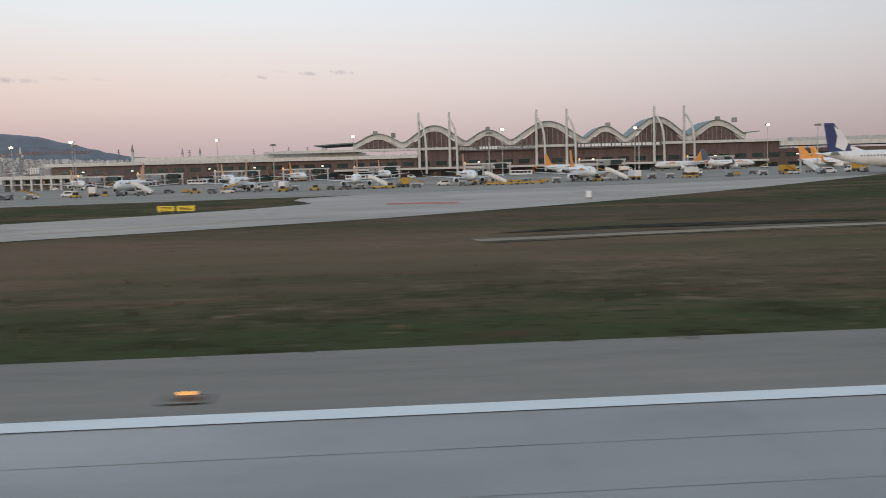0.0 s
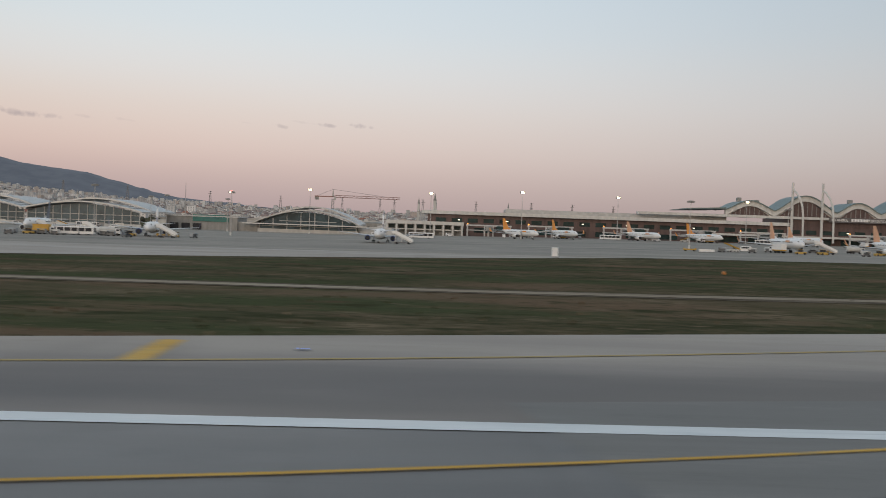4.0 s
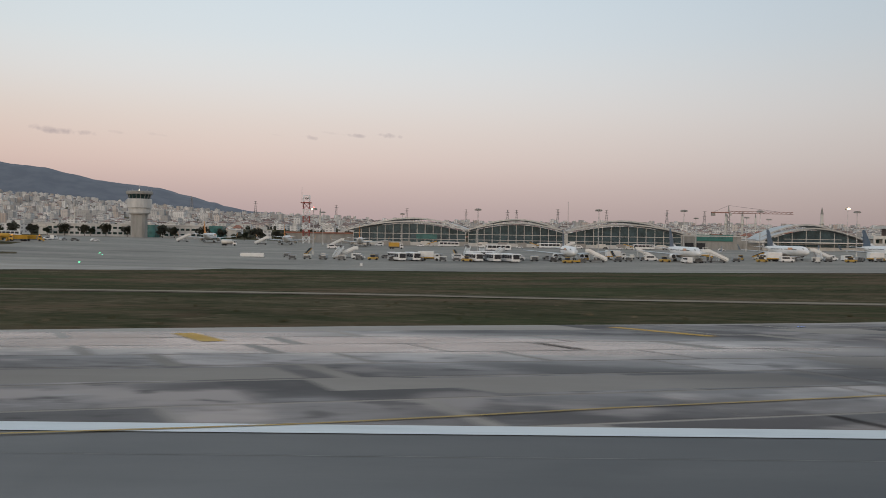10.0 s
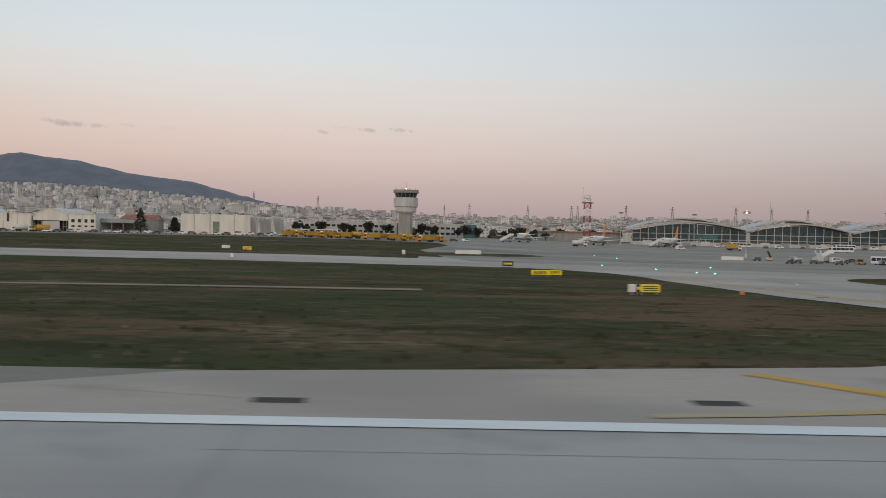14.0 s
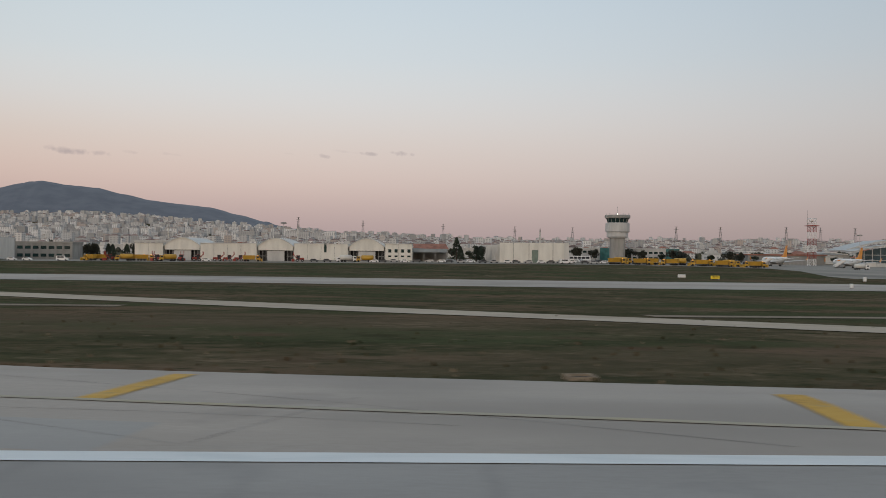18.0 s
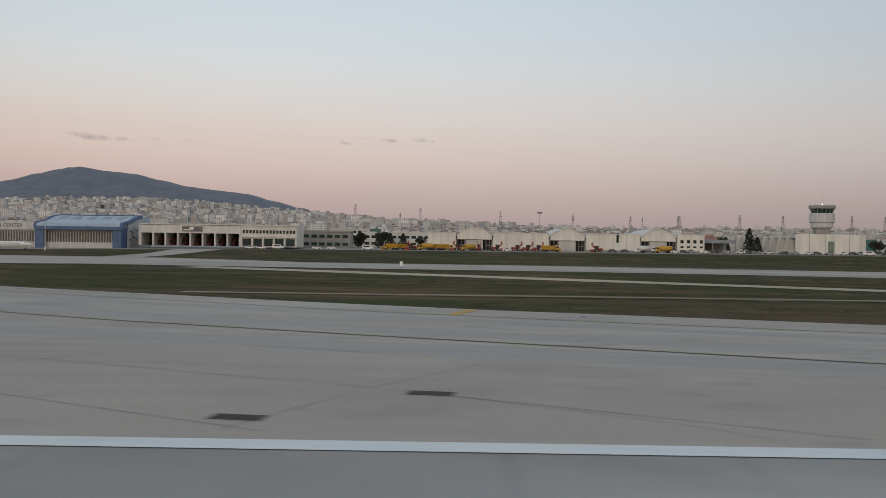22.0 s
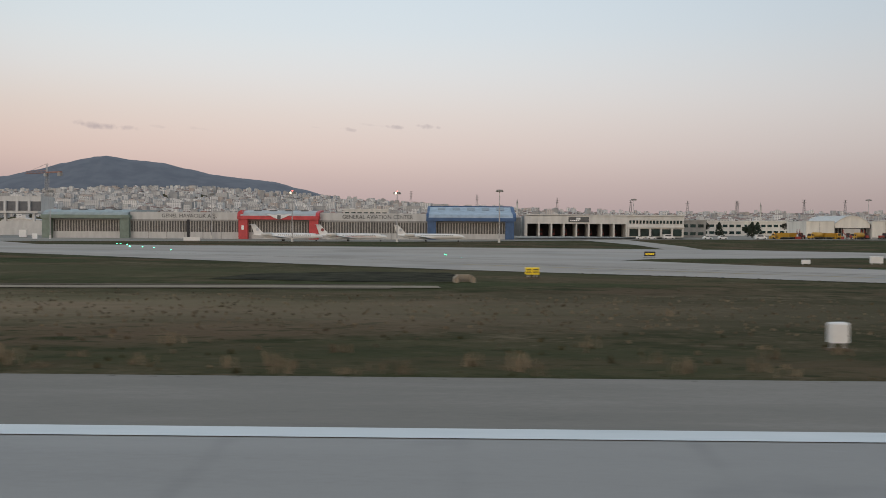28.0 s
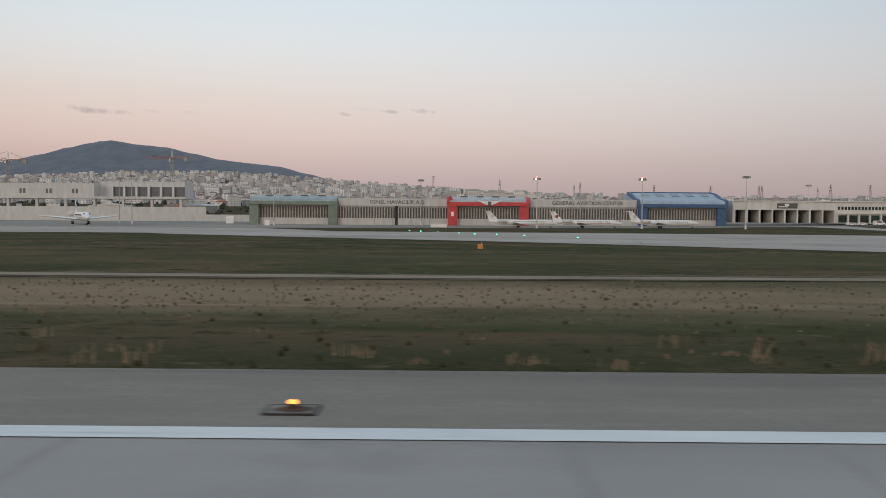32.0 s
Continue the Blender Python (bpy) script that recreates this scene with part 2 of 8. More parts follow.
WARM = (1.04, 1.0, 0.995)
GRASS = surface("dry_grass", [(0.39, g(0.034, 0.038, 0.017)), (0.465, g(0.062, 0.059, 0.030)), (0.535, g(0.103, 0.084, 0.049)), (0.61, g(0.182, 0.141, 0.091))],
                [((0.5, 1, 1), 0.022, 0.2), ((0.7, 0.9, 1), 0.11, 0.34), ((0.9, 1, 1), 0.55, 0.28), ((1, 1, 1), 3.2, 0.18)], 0.95, 0.2,
                dark=[((0.4, 1, 1), 0.05, 0.45, 0.62, g(0.062, 0.072, 0.033)), ((0.4, 1, 1), 0.07, 0.5, 0.66, g(0.142, 0.098, 0.062)), ((0.8, 1, 1), 0.24, 0.54, 0.7, g(0.043, 0.046, 0.021)), ((0.9, 1, 1), 0.12, 0.6, 0.76, g(0.093, 0.063, 0.039)),
                      ((0.9, 1, 1), 0.9, 0.55, 0.7, g(0.048, 0.049, 0.024)), ((0.8, 1, 1), 0.5, 0.62, 0.78, g(0.165, 0.125, 0.082)), ((1, 1, 1), 2.4, 0.6, 0.74, g(0.031, 0.032, 0.016)), ((1, 1, 1), 1.6, 0.65, 0.78, g(0.171, 0.137, 0.093))],
                stains=[(425, 82, 130, 46, 0, g(0.185, 0.128, 0.088), 0.78), (-930, 62, 330, 22, 0, g(0.33, 0.246, 0.166), 0.78), (-420, 33, 240, 7, 0, g(0.05, 0.05, 0.028), 0.5), (-760, 62, 60, 34, 0, g(0.045, 0.044, 0.026), 0.55), (-905, 53.5, 30, 1.6, 1, g(0.34, 0.26, 0.18), 0.5), (-840, 59, 40, 1.8, -2, g(0.33, 0.25, 0.17), 0.55), (-948, 51, 26, 2.2, 2, g(0.38, 0.29, 0.2), 0.7), (-900, 116, 320, 34, 0, g(0.11, 0.1, 0.057), 0.55), (-900, 34, 320, 8.0, 0, g(0.062, 0.062, 0.033), 0.6), (480, 130, 110, 32, 0, g(0.123, 0.087, 0.063), 0.6), (-545, 72, 150, 26, 8, g(0.139, 0.098, 0.066), 0.58), (-450, 52, 60, 9, 20, g(0.137, 0.097, 0.066), 0.5), (210, 80, 120, 9, 4, g(0.154, 0.112, 0.073), 0.45),
                        (-280, 60, 22, 12, 0, g(0.125, 0.089, 0.059), 0.5), (-620, 100, 90, 9, -8, g(0.160, 0.114, 0.074), 0.55)], spec=0.02)
CONCRETE = surface("runway_concrete", [(0.36, g(0.262, 0.258, 0.242)), (0.5, g(0.306, 0.300, 0.281)), (0.64, g(0.352, 0.344, 0.322))],
                   [((0.12, 0.5, 1), 0.1, 0.45), ((0.06, 1, 1), 0.5, 0.3), ((1, 1, 1), 7.0, 0.25)], 0.65, 0.004,
                   dark=[((0.35, 0.07, 1), 0.14, 0.52, 0.74, g(0.222, 0.220, 0.213)), ((0.5, 0.6, 1), 0.10, 0.49, 0.70, g(0.228, 0.226, 0.216)), ((0.7, 1, 1), 0.28, 0.55, 0.72, g(0.240, 0.237, 0.225)), ((0.03, 1.4, 1), 0.6, 0.66, 0.76, g(0.21, 0.206, 0.193))],
                   stains=[(212, 5, 110, 60, 0, g(0.118, 0.125, 0.127), 0.8), (-134, 8, 42, 50, 0, g(0.078, 0.084, 0.086), 0.92), (450, 6, 110, 30, 0, g(0.175, 0.18, 0.178), 0.75), (-870, 8, 150, 40, 0, g(0.335, 0.332, 0.315), 0.6), (-700, 9, 45, 24, 0, g(0.215, 0.213, 0.205), 0.6)],
                   tint=(1.035, 1.0, 1.0), bands=(-672.1, 4.866, 0.3, g(0.125, 0.122, 0.117), 0.2), wet=0.8)
SHOULDER = surface("shoulder_asphalt", [(0.36, g(0.184, 0.175, 0.154)), (0.5, g(0.224, 0.213, 0.187)), (0.64, g(0.271, 0.254, 0.224))],
                   [((0.1, 1, 1), 0.14, 0.4), ((0.2, 1, 1), 0.9, 0.3), ((1, 1, 1), 9.0, 0.3)], 0.85, 0.006,
                   dark=[((0.05, 0.8, 1), 0.3, 0.6, 0.78, g(0.161, 0.153, 0.136)), ((0.5, 0.5, 1), 0.1, 0.6, 0.78, g(0.173, 0.160, 0.142))], tint=WARM)
TAXI = surface("taxiway_concrete", [(0.36, g(0.318, 0.293, 0.257)), (0.5, g(0.374, 0.344, 0.302)), (0.64, g(0.436, 0.398, 0.350))],
               [((0.2, 0.6, 1), 0.07, 0.45), ((0.15, 1, 1), 0.4, 0.3), ((1, 1, 1), 6.0, 0.25)], 0.75, 0.004,
               dark=[((0.12, 0.5, 1), 0.08, 0.57, 0.76, g(0.272, 0.253, 0.225)), ((0.5, 0.7, 1), 0.09, 0.51, 0.70, g(0.305, 0.283, 0.250)), ((0.7, 1, 1), 0.3, 0.57, 0.72, g(0.325, 0.300, 0.265)), ((0.4, 0.06, 1), 0.12, 0.6, 0.78, g(0.272, 0.253, 0.225))],
               stains=[(178, 24, 80, 11, 6, g(0.13, 0.13, 0.131), 0.85), (245, 40, 50, 7, 24, g(0.093, 0.088, 0.082), 0.85), (215, 26, 60, 12, 16, g(0.162, 0.153, 0.140), 0.8), (-150, 36, 70, 16, 15, g(0.139, 0.129, 0.114), 0.7), (-128, 29, 24, 9, 12, g(0.095, 0.088, 0.084), 0.85), (-262, 50, 16, 60, 0, g(0.219, 0.206, 0.182), 0.6), (300, 62, 60, 9, 28, g(0.139, 0.131, 0.119), 0.7), (-645, 33, 1.6, 11, 6, g(0.2, 0.19, 0.175), 0.45), (-560, 44, 70, 5, 22, g(0.25, 0.235, 0.212), 0.5)], tint=WARM, wet=0.35)
APRON = surface("apron_concrete", [(0.36, g(0.212, 0.193, 0.168)), (0.5, g(0.276, 0.251, 0.216)), (0.64, g(0.353, 0.319, 0.270))],
                [((0.4, 1, 1), 0.05, 0.5), ((1, 1, 1), 0.3, 0.25), ((1, 1, 1), 4.0, 0.25)], 0.75, 0.004,
                dark=[((0.2, 0.6, 1), 0.06, 0.55, 0.72, g(0.184, 0.168, 0.148))])
PALE_LANE = surface("new_lane_concrete", [(0.36, g(0.30, 0.298, 0.288)), (0.5, g(0.34, 0.336, 0.324)), (0.64, g(0.38, 0.375, 0.36))],
                    [((0.2, 0.6, 1), 0.1, 0.5), ((0.15, 1, 1), 0.5, 0.3), ((1, 1, 1), 7.0, 0.2)], 0.75, 0.004, tint=(1.03, 0.99, 0.96))
LANE = surface("resealed_asphalt", [(0.36, g(0.155, 0.152, 0.144)), (0.5, g(0.205, 0.2, 0.189)), (0.64, g(0.27, 0.262, 0.246))],
               [((0.25, 0.6, 1), 0.12, 0.45), ((0.15, 1, 1), 0.5, 0.35), ((1, 1, 1), 7.0, 0.2)], 0.8, 0.004, dark=[((0.1, 0.8, 1), 0.2, 0.52, 0.7, g(0.27, 0.264, 0.25))])
EARTH = surface("bare_earth", [(0.36, g(0.06, 0.048, 0.034)), (0.5, g(0.115, 0.094, 0.068)), (0.64, g(0.20, 0.165, 0.125))],
                [((0.4, 1, 1), 0.3, 0.5), ((1, 1, 1), 1.5, 0.25), ((1, 1, 1), 6.0, 0.25)], 0.95, 0.03, spec=0.02)
SEAM = mat("joint_sealant", (0.26, 0.25, 0.235), 0.9, vary=0.4, spec=0.1)


def slab_surface():
    """Old concrete slabs: each piece has a tone of its own, with damp blotches."""
    m = surface("old_slab_concrete", [(0.36, g(0.11, 0.104, 0.10)), (0.49, g(0.185, 0.177, 0.169)), (0.62, g(0.33, 0.318, 0.305))],
                [((0.5, 1, 1), 0.2, 0.5), ((0.4, 1, 1), 0.8, 0.3), ((1, 1, 1), 7.0, 0.2)], 0.6, 0.004, dark=[((0.6, 0.8, 1), 0.2, 0.44, 0.58, g(0.088, 0.081, 0.078)), ((0.7, 0.9, 1), 0.3, 0.52, 0.66, g(0.30, 0.275, 0.255)), ((0.8, 1, 1), 0.7, 0.56, 0.66, g(0.09, 0.083, 0.08))], tint=(1.04, 0.98, 0.98), wet=1.0)
    nodes, links = m.node_tree.nodes, m.node_tree.links
    info, base = nodes.new("ShaderNodeObjectInfo"), nodes["Principled BSDF"].inputs["Base Color"]
    tone = ramp([(0.0, g(0.6)), (0.3, g(0.75)), (0.6, g(1.0)), (0.85, g(1.2, 1.18, 1.16)), (1.0, g(1.45, 1.42, 1.4))], info.outputs["Random"], nodes, links)
    mx = nodes.new("ShaderNodeMix")
    mx.data_type, mx.blend_type = "RGBA", "MULTIPLY"
    mx.inputs[0].default_value = 1.0
    links.new(base.links[0].from_socket, mx.inputs[6])
    links.new(tone, mx.inputs[7])
    links.new(mx.outputs[2], base)
    return m


SLAB = slab_surface()
STRIP = surface("pale_gravel", [(0.36, g(0.213, 0.173, 0.128)), (0.5, g(0.293, 0.244, 0.185)), (0.64, g(0.364, 0.311, 0.242))],
                [((0.3, 1, 1), 0.2, 0.5), ((1, 1, 1), 1.2, 0.25), ((1, 1, 1), 8.0, 0.25)], 0.95, 0.02, spec=0.02)
ROAD = surface("old_road_concrete", [(0.36, g(0.345, 0.305, 0.255)), (0.5, g(0.43, 0.39, 0.33)), (0.64, g(0.52, 0.475, 0.405))],
               [((0.2, 1, 1), 0.1, 0.5), ((0.5, 1, 1), 0.6, 0.25), ((1, 1, 1), 6.0, 0.25)], 0.95, 0.01, tint=(1.04, 0.97, 0.9))
LINE_WHITE = surface("line_paint", [(0.36, g(0.60, 0.635, 0.64)), (0.5, g(0.69, 0.715, 0.715)), (0.66, g(0.76, 0.775, 0.77))],
                     [((0.4, 1, 1), 0.5, 0.5), ((0.2, 1, 1), 2.5, 0.25), ((1, 1, 1), 14.0, 0.25)], 0.55, 0.0,
                     dark=[((0.06, 1, 1), 1.4, 0.66, 0.8, g(0.42, 0.44, 0.45))])
LINE_YELLOW = surface("yellow_line_paint", [(0.36, g(0.42, 0.24, 0.035)), (0.5, g(0.55, 0.32, 0.05)), (0.66, g(0.60, 0.38, 0.09))],
                      [((0.4, 1, 1), 0.5, 0.5), ((1, 1, 1), 2.5, 0.25), ((1, 1, 1), 12.0, 0.25)], 0.6, 0.0,
                      dark=[((1, 1, 1), 1.1, 0.58, 0.74, g(0.34, 0.26, 0.13))])
LINE_FADED = surface("faded_yellow_paint", [(0.36, g(0.385, 0.315, 0.20)), (0.5, g(0.45, 0.335, 0.14)), (0.66, g(0.50, 0.35, 0.115))],
                     [((0.3, 1, 1), 0.3, 0.5), ((1, 1, 1), 1.5, 0.25), ((1, 1, 1), 9.0, 0.25)], 0.7,
                     dark=[((0.6, 0.6, 1), 0.11, 0.53, 0.68, g(0.40, 0.343, 0.24)), ((1, 1, 1), 1.2, 0.58, 0.72, g(0.37, 0.335, 0.275))])
LINE_GHOST = surface("worn_out_yellow_paint", [(0.36, g(0.36, 0.33, 0.275)), (0.5, g(0.385, 0.345, 0.27)), (0.66, g(0.42, 0.355, 0.235))],
                     [((0.3, 1, 1), 0.3, 0.5), ((1, 1, 1), 1.5, 0.25), ((1, 1, 1), 9.0, 0.25)], 0.75)
LINE_PALE = surface("golden_line_paint", [(0.36, g(0.36, 0.25, 0.09)), (0.5, g(0.44, 0.295, 0.085)), (0.66, g(0.50, 0.34, 0.10))],
                    [((0.4, 1, 1), 0.5, 0.5), ((1, 1, 1), 2.5, 0.25), ((1, 1, 1), 12.0, 0.25)], 0.6,
                    dark=[((1, 1, 1), 0.9, 0.55, 0.72, g(0.30, 0.25, 0.17))])
LINE_WORN = surface("pale_line_paint", [(0.36, g(0.38, 0.345, 0.27)), (0.5, g(0.42, 0.37, 0.265)), (0.66, g(0.47, 0.40, 0.25))],
                    [((0.4, 1, 1), 0.5, 0.5), ((1, 1, 1), 2.5, 0.25), ((1, 1, 1), 12.0, 0.25)], 0.6)
LINE_RIM = surface("tarred_line_rim", [(0.36, g(0.15, 0.138, 0.118)), (0.5, g(0.19, 0.174, 0.148)), (0.66, g(0.24, 0.22, 0.19))],
                   [((0.4, 1, 1), 0.5, 0.5), ((1, 1, 1), 2.5, 0.25), ((1, 1, 1), 12.0, 0.25)], 0.75)
RED_PAINT = mat("red_ground_paint", (0.5, 0.12, 0.1), 0.7, vary=0.25)
WHITE = mat("white_paint", (0.78, 0.78, 0.77), 0.35, vary=0.05)
CREAM = mat("cream_render", (0.72, 0.70, 0.64), 0.85, vary=0.08, stretch=(1, 1, 0.2))
OFFWHITE = mat("offwhite_cladding", (0.60, 0.59, 0.56), 0.6, vary=0.08, stretch=(1, 1, 0.2))
LIGHTGREY = mat("light_grey_cladding", (0.51, 0.51, 0.50), 0.5, vary=0.08, stretch=(1, 1, 0.25))
GREY = mat("grey_concrete", (0.30, 0.295, 0.28), 0.85, vary=0.12, stretch=(1, 1, 0.3))
# Near-black: shade put into the colour of recesses and openings; also dark parts.
DARK = mat("dark_recess", (0.035, 0.035, 0.04), 0.8, vary=0.2)
RUBBERY = mat("tyre_rubber", (0.02, 0.02, 0.021), 0.9)
STEEL = mat("galvanised_steel", (0.42, 0.43, 0.44), 0.45, 0.7, vary=0.1)
DKSTEEL = mat("dark_steel", (0.12, 0.125, 0.13), 0.5, 0.5)
BROWN = mat("brown_cladding", (0.105, 0.068, 0.062), 0.55, vary=0.2, stretch=(1, 1, 0.3))
ROOFGREEN = mat("weathered_green_roof", (0.17, 0.22, 0.215), 0.5, 0.3, vary=0.12)
ROOFGREY = mat("standing_seam_roof", (0.46, 0.46, 0.45), 0.45, 0.3, vary=0.1)
ORANGE = mat("orange_paint", (0.75, 0.30, 0.05), 0.35, vary=0.06)
NAVY = mat("navy_paint", (0.03, 0.05, 0.16), 0.35, vary=0.06)
BLUE = mat("blue_cladding", (0.05, 0.105, 0.22), 0.5, vary=0.12)
RED = mat("red_cladding", (0.50, 0.055, 0.06), 0.5, vary=0.12)
GREEN = mat("grey_green_cladding", (0.17, 0.22, 0.185), 0.55, vary=0.12)
YELLOW = mat("yellow_paint", (0.50, 0.29, 0.035), 0.45, vary=0.1)
# The sign yellow has a faint glow put into the material.
SIGNYEL = mat("sign_yellow", (0.80, 0.58, 0.03), 0.5, vary=0.05, emit=0.12)
REDPAINT = mat("red_paint", (0.27, 0.042, 0.032), 0.45, vary=0.12)
TEAL = mat("teal_glass", (0.06, 0.17, 0.17), 0.12, vary=0.2)
GLASS = mat("dusk_glass", (0.022, 0.045, 0.045), 0.22, vary=0.35, scale=0.12, fine=0.5, spec=0.3)
GREENBOARD = mat("dark_green_board", (0.03, 0.16, 0.14), 0.5)
LAMP_W = mat("lit_lamp", (1.0, 0.9, 0.7), emit=1.6)
LAMP_A = mat("amber_light", (1.0, 0.40, 0.07), emit=1.9)
LAMP_AT = mat("amber_taxi_light", (1.0, 0.36, 0.05), emit=6.0)
LAMP_G = mat("green_light", (0.12, 1.0, 0.45), emit=4.0)
LAMP_B = mat("blue_light", (0.15, 0.32, 1.0), emit=1.5)
STRAW = mat("dry_straw", (0.18, 0.148, 0.104), 0.95, vary=0.4, spec=0.05)
LAMP_R = mat("red_light", (1.0, 0.08, 0.06), emit=6.0)
HALLGLASS = mat("hall_glass", (0.048, 0.082, 0.098), 0.28, vary=0.3, scale=0.15, fine=0.6, spec=0.3)
LEAF = mat("conifer_leaf", (0.022, 0.032, 0.018), 0.9, vary=0.4)
LEAF2 = mat("winter_shrub", (0.05, 0.052, 0.038), 0.9, vary=0.4)
BARK = mat("bark", (0.07, 0.05, 0.04), 0.9, vary=0.3)
TERRACOTTA = mat("tile_roof", (0.30, 0.14, 0.10), 0.85, vary=0.2)


# ---- ground shape ----
XK = (-1200, -890, -600, -400, -180, 100, 388, 700)
YK = (28, 60, 105, 160, 300, 450, 620, 720)
ZT = ((0,) * 8, (-1,) * 8, (-1.2, -1.2, -1.8, -2.4, -2.4, -1.6, -0.6, -0.5), (-1.5, -1.5, -2.4, -3.3, -3.8, -2, -0.6, -0.5),
      (-2.4, -2.4, -2.8, -3.6, -6, -3, -0.3, 1.5), (-2.4, -2.4, -0.5, 0.2, -4, -2, 0, 1.5), (-2.4, -2.4, -0.5, 0, -2.5, -2.3, 1.5, 3), (-2.4, -2.4, -0.5, 0, -2.5, -2.3, 1.5, 3))


def knot(v, ks):
    v = min(max(v, ks[0]), ks[-1])
    for i in range(len(ks) - 1):
        if v <= ks[i + 1]:
            return i, (v - ks[i]) / (ks[i + 1] - ks[i])
    return len(ks) - 2, 1.0


def smooth(a, b, v):
    u = min(max((v - a) / (b - a), 0.0), 1.0)
    return u * u * (3 - 2 * u)


def gz(x, y):
    """The ground's height."""
    i, a = knot(x, XK)
    j, b = knot(y, YK)
    a = a * a * (3 - 2 * a)
    near = (ZT[j][i] * (1 - a) + ZT[j][i + 1] * a) * (1 - b) + (ZT[j + 1][i] * (1 - a) + ZT[j + 1][i + 1] * a) * b
    if y <= 760:
        return near
    # The town climbs away behind the airport, higher to the west.
    west = smooth(300, -1900, x + (y - 760) * 0.12)
    return near + smooth(760, 1500, y) * (8 + 9 * west) + smooth(1300, 4200, y) * (43 + 60 * west) + smooth(2200, 3600, y) * 30 * math.exp(-((x + y * 0.30 + 700) / 620) ** 2) - 26 * smooth(2400, 4200, y) * smooth(-2400, -3200, x)


# ---- mesh helpers ----
class MB:
    """Gathers the faces of one mesh."""

    def __init__(self):
        self.v, self.f, self.m = [], [], []

    def add(self, vs, fs, slot=0):
        n = len(self.v)
        self.v += [tuple(p) for p in vs]
        self.f += [tuple(i + n for i in face) for face in fs]
        self.m += [slot] * len(fs)
        return self

    def box(self, x0, x1, y0, y1, z0, z1, slot=0):
        vs = [(x, y, z) for z in (z0, z1) for y in (y0, y1) for x in (x0, x1)]
        return self.add(vs, [(0, 2, 3, 1), (4, 5, 7, 6), (0, 1, 5, 4), (2, 6, 7, 3), (0, 4, 6, 2), (1, 3, 7, 5)], slot)

    def bevel(self, x0, x1, y0, y1, z0, z1, r, slot=0):
        """A box whose upright and top edges are cut back by r."""
        def ring(k, z):
            return [(x0 + k, y0, z), (x1 - k, y0, z), (x1, y0 + k, z), (x1, y1 - k, z), (x1 - k, y1, z), (x0 + k, y1, z), (x0, y1 - k, z), (x0, y0 + k, z)]
        top = [(min(max(x, x0 + r), x1 - r), min(max(y, y0 + r), y1 - r), z) for x, y, z in ring(r, z1)]
        return self.loft([ring(r, z0), ring(r, z1 - r), top], slot)

    def loft(self, rings, slot=0, caps=True, closed=True):
        n, fs = len(rings[0]), []
        for k in range(len(rings) - 1):
            for i in range(n if closed else n - 1):
                j = (i + 1) % n
                fs.append((k * n + i, k * n + j, (k + 1) * n + j, (k + 1) * n + i))
        if caps:
            fs += [tuple(range(n - 1, -1, -1)), tuple(range((len(rings) - 1) * n, len(rings) * n))]
        return self.add([p for ring in rings for p in ring], fs, slot)

    def tube(self, a, b, r0, r1=None, n=8, slot=0):
        a, b = Vector(a), Vector(b)
        d = (b - a).normalized()
        u = d.cross(Vector((0, 0, 1)) if abs(d.z) < 0.9 else Vector((1, 0, 0))).normalized()
        w = d.cross(u)
        ring = lambda c, r: [c + (u * math.cos(2 * math.pi * i / n) + w * math.sin(2 * math.pi * i / n)) * r for i in range(n)]
        return self.loft([ring(a, r0), ring(b, r0 if r1 is None else r1)], slot)

    def slab(self, outline, y0, y1, slot=0):
        """An outline in x and z, drawn out along y."""
        return self.loft([[(x, y0, z) for x, z in outline], [(x, y1, z) for x, z in outline]], slot)

    def plate(self, outline, z0, z1, slot=0):
        return self.loft([[(x, y, z0) for x, y in outline], [(x, y, z1) for x, y in outline]], slot)

    def mesh(self, name, mats, smooth_faces=False):
        me = bpy.data.meshes.new(name)
        me.from_pydata([(x * K, y * K, z * K) for x, y, z in self.v], [], self.f)
        for m in mats if isinstance(mats, (list, tuple)) else [mats]:
            me.materials.append(m)
        if any(self.m):
            me.polygons.foreach_set("material_index", self.m)
        if smooth_faces:
            me.polygons.foreach_set("use_smooth", [True] * len(me.polygons))
        me.update()
        return me


def part(name, mb, mats, parent=None, label="", smooth_faces=False):
    ob = new(name, mb if isinstance(mb, bpy.types.Mesh) else mb.mesh(name, mats, smooth_faces))
    ob.parent = parent
    return tagged(ob, label)


def at(x, y, z=None, turn=0):
    """A pose on the plan; on the ground where no height is given."""
    return pose(x * K, y * K, (gz(x, y) + 0.075 if z is None else z) * K, 0, 0, turn)


def thing(name, x, y, z=None, turn=0, label="", category="", group="", kind=""):
    ob = new(name)
    ob.matrix_world = at(x, y, z, turn)
    return tagged(ob, label, category, group, kind)


def words(text, size, depth=0.05):
    """Built-in letters as a mesh, upright in x and z."""
    cu = bpy.data.curves.new("letters", "FONT")
    cu.body, cu.size, cu.extrude, cu.align_x, cu.resolution_u = text, size, depth, "CENTER", 2
    ob = new("letters", cu)
    me = bpy.data.meshes.new_from_object(ob.evaluated_get(bpy.context.evaluated_depsgraph_get()))
    bpy.data.objects.remove(ob)
    me.transform(Matrix.Scale(K, 4) @ Matrix.Rotation(radians(90), 4, "X"))
    me.materials.clear()
    return me


PAVED = []


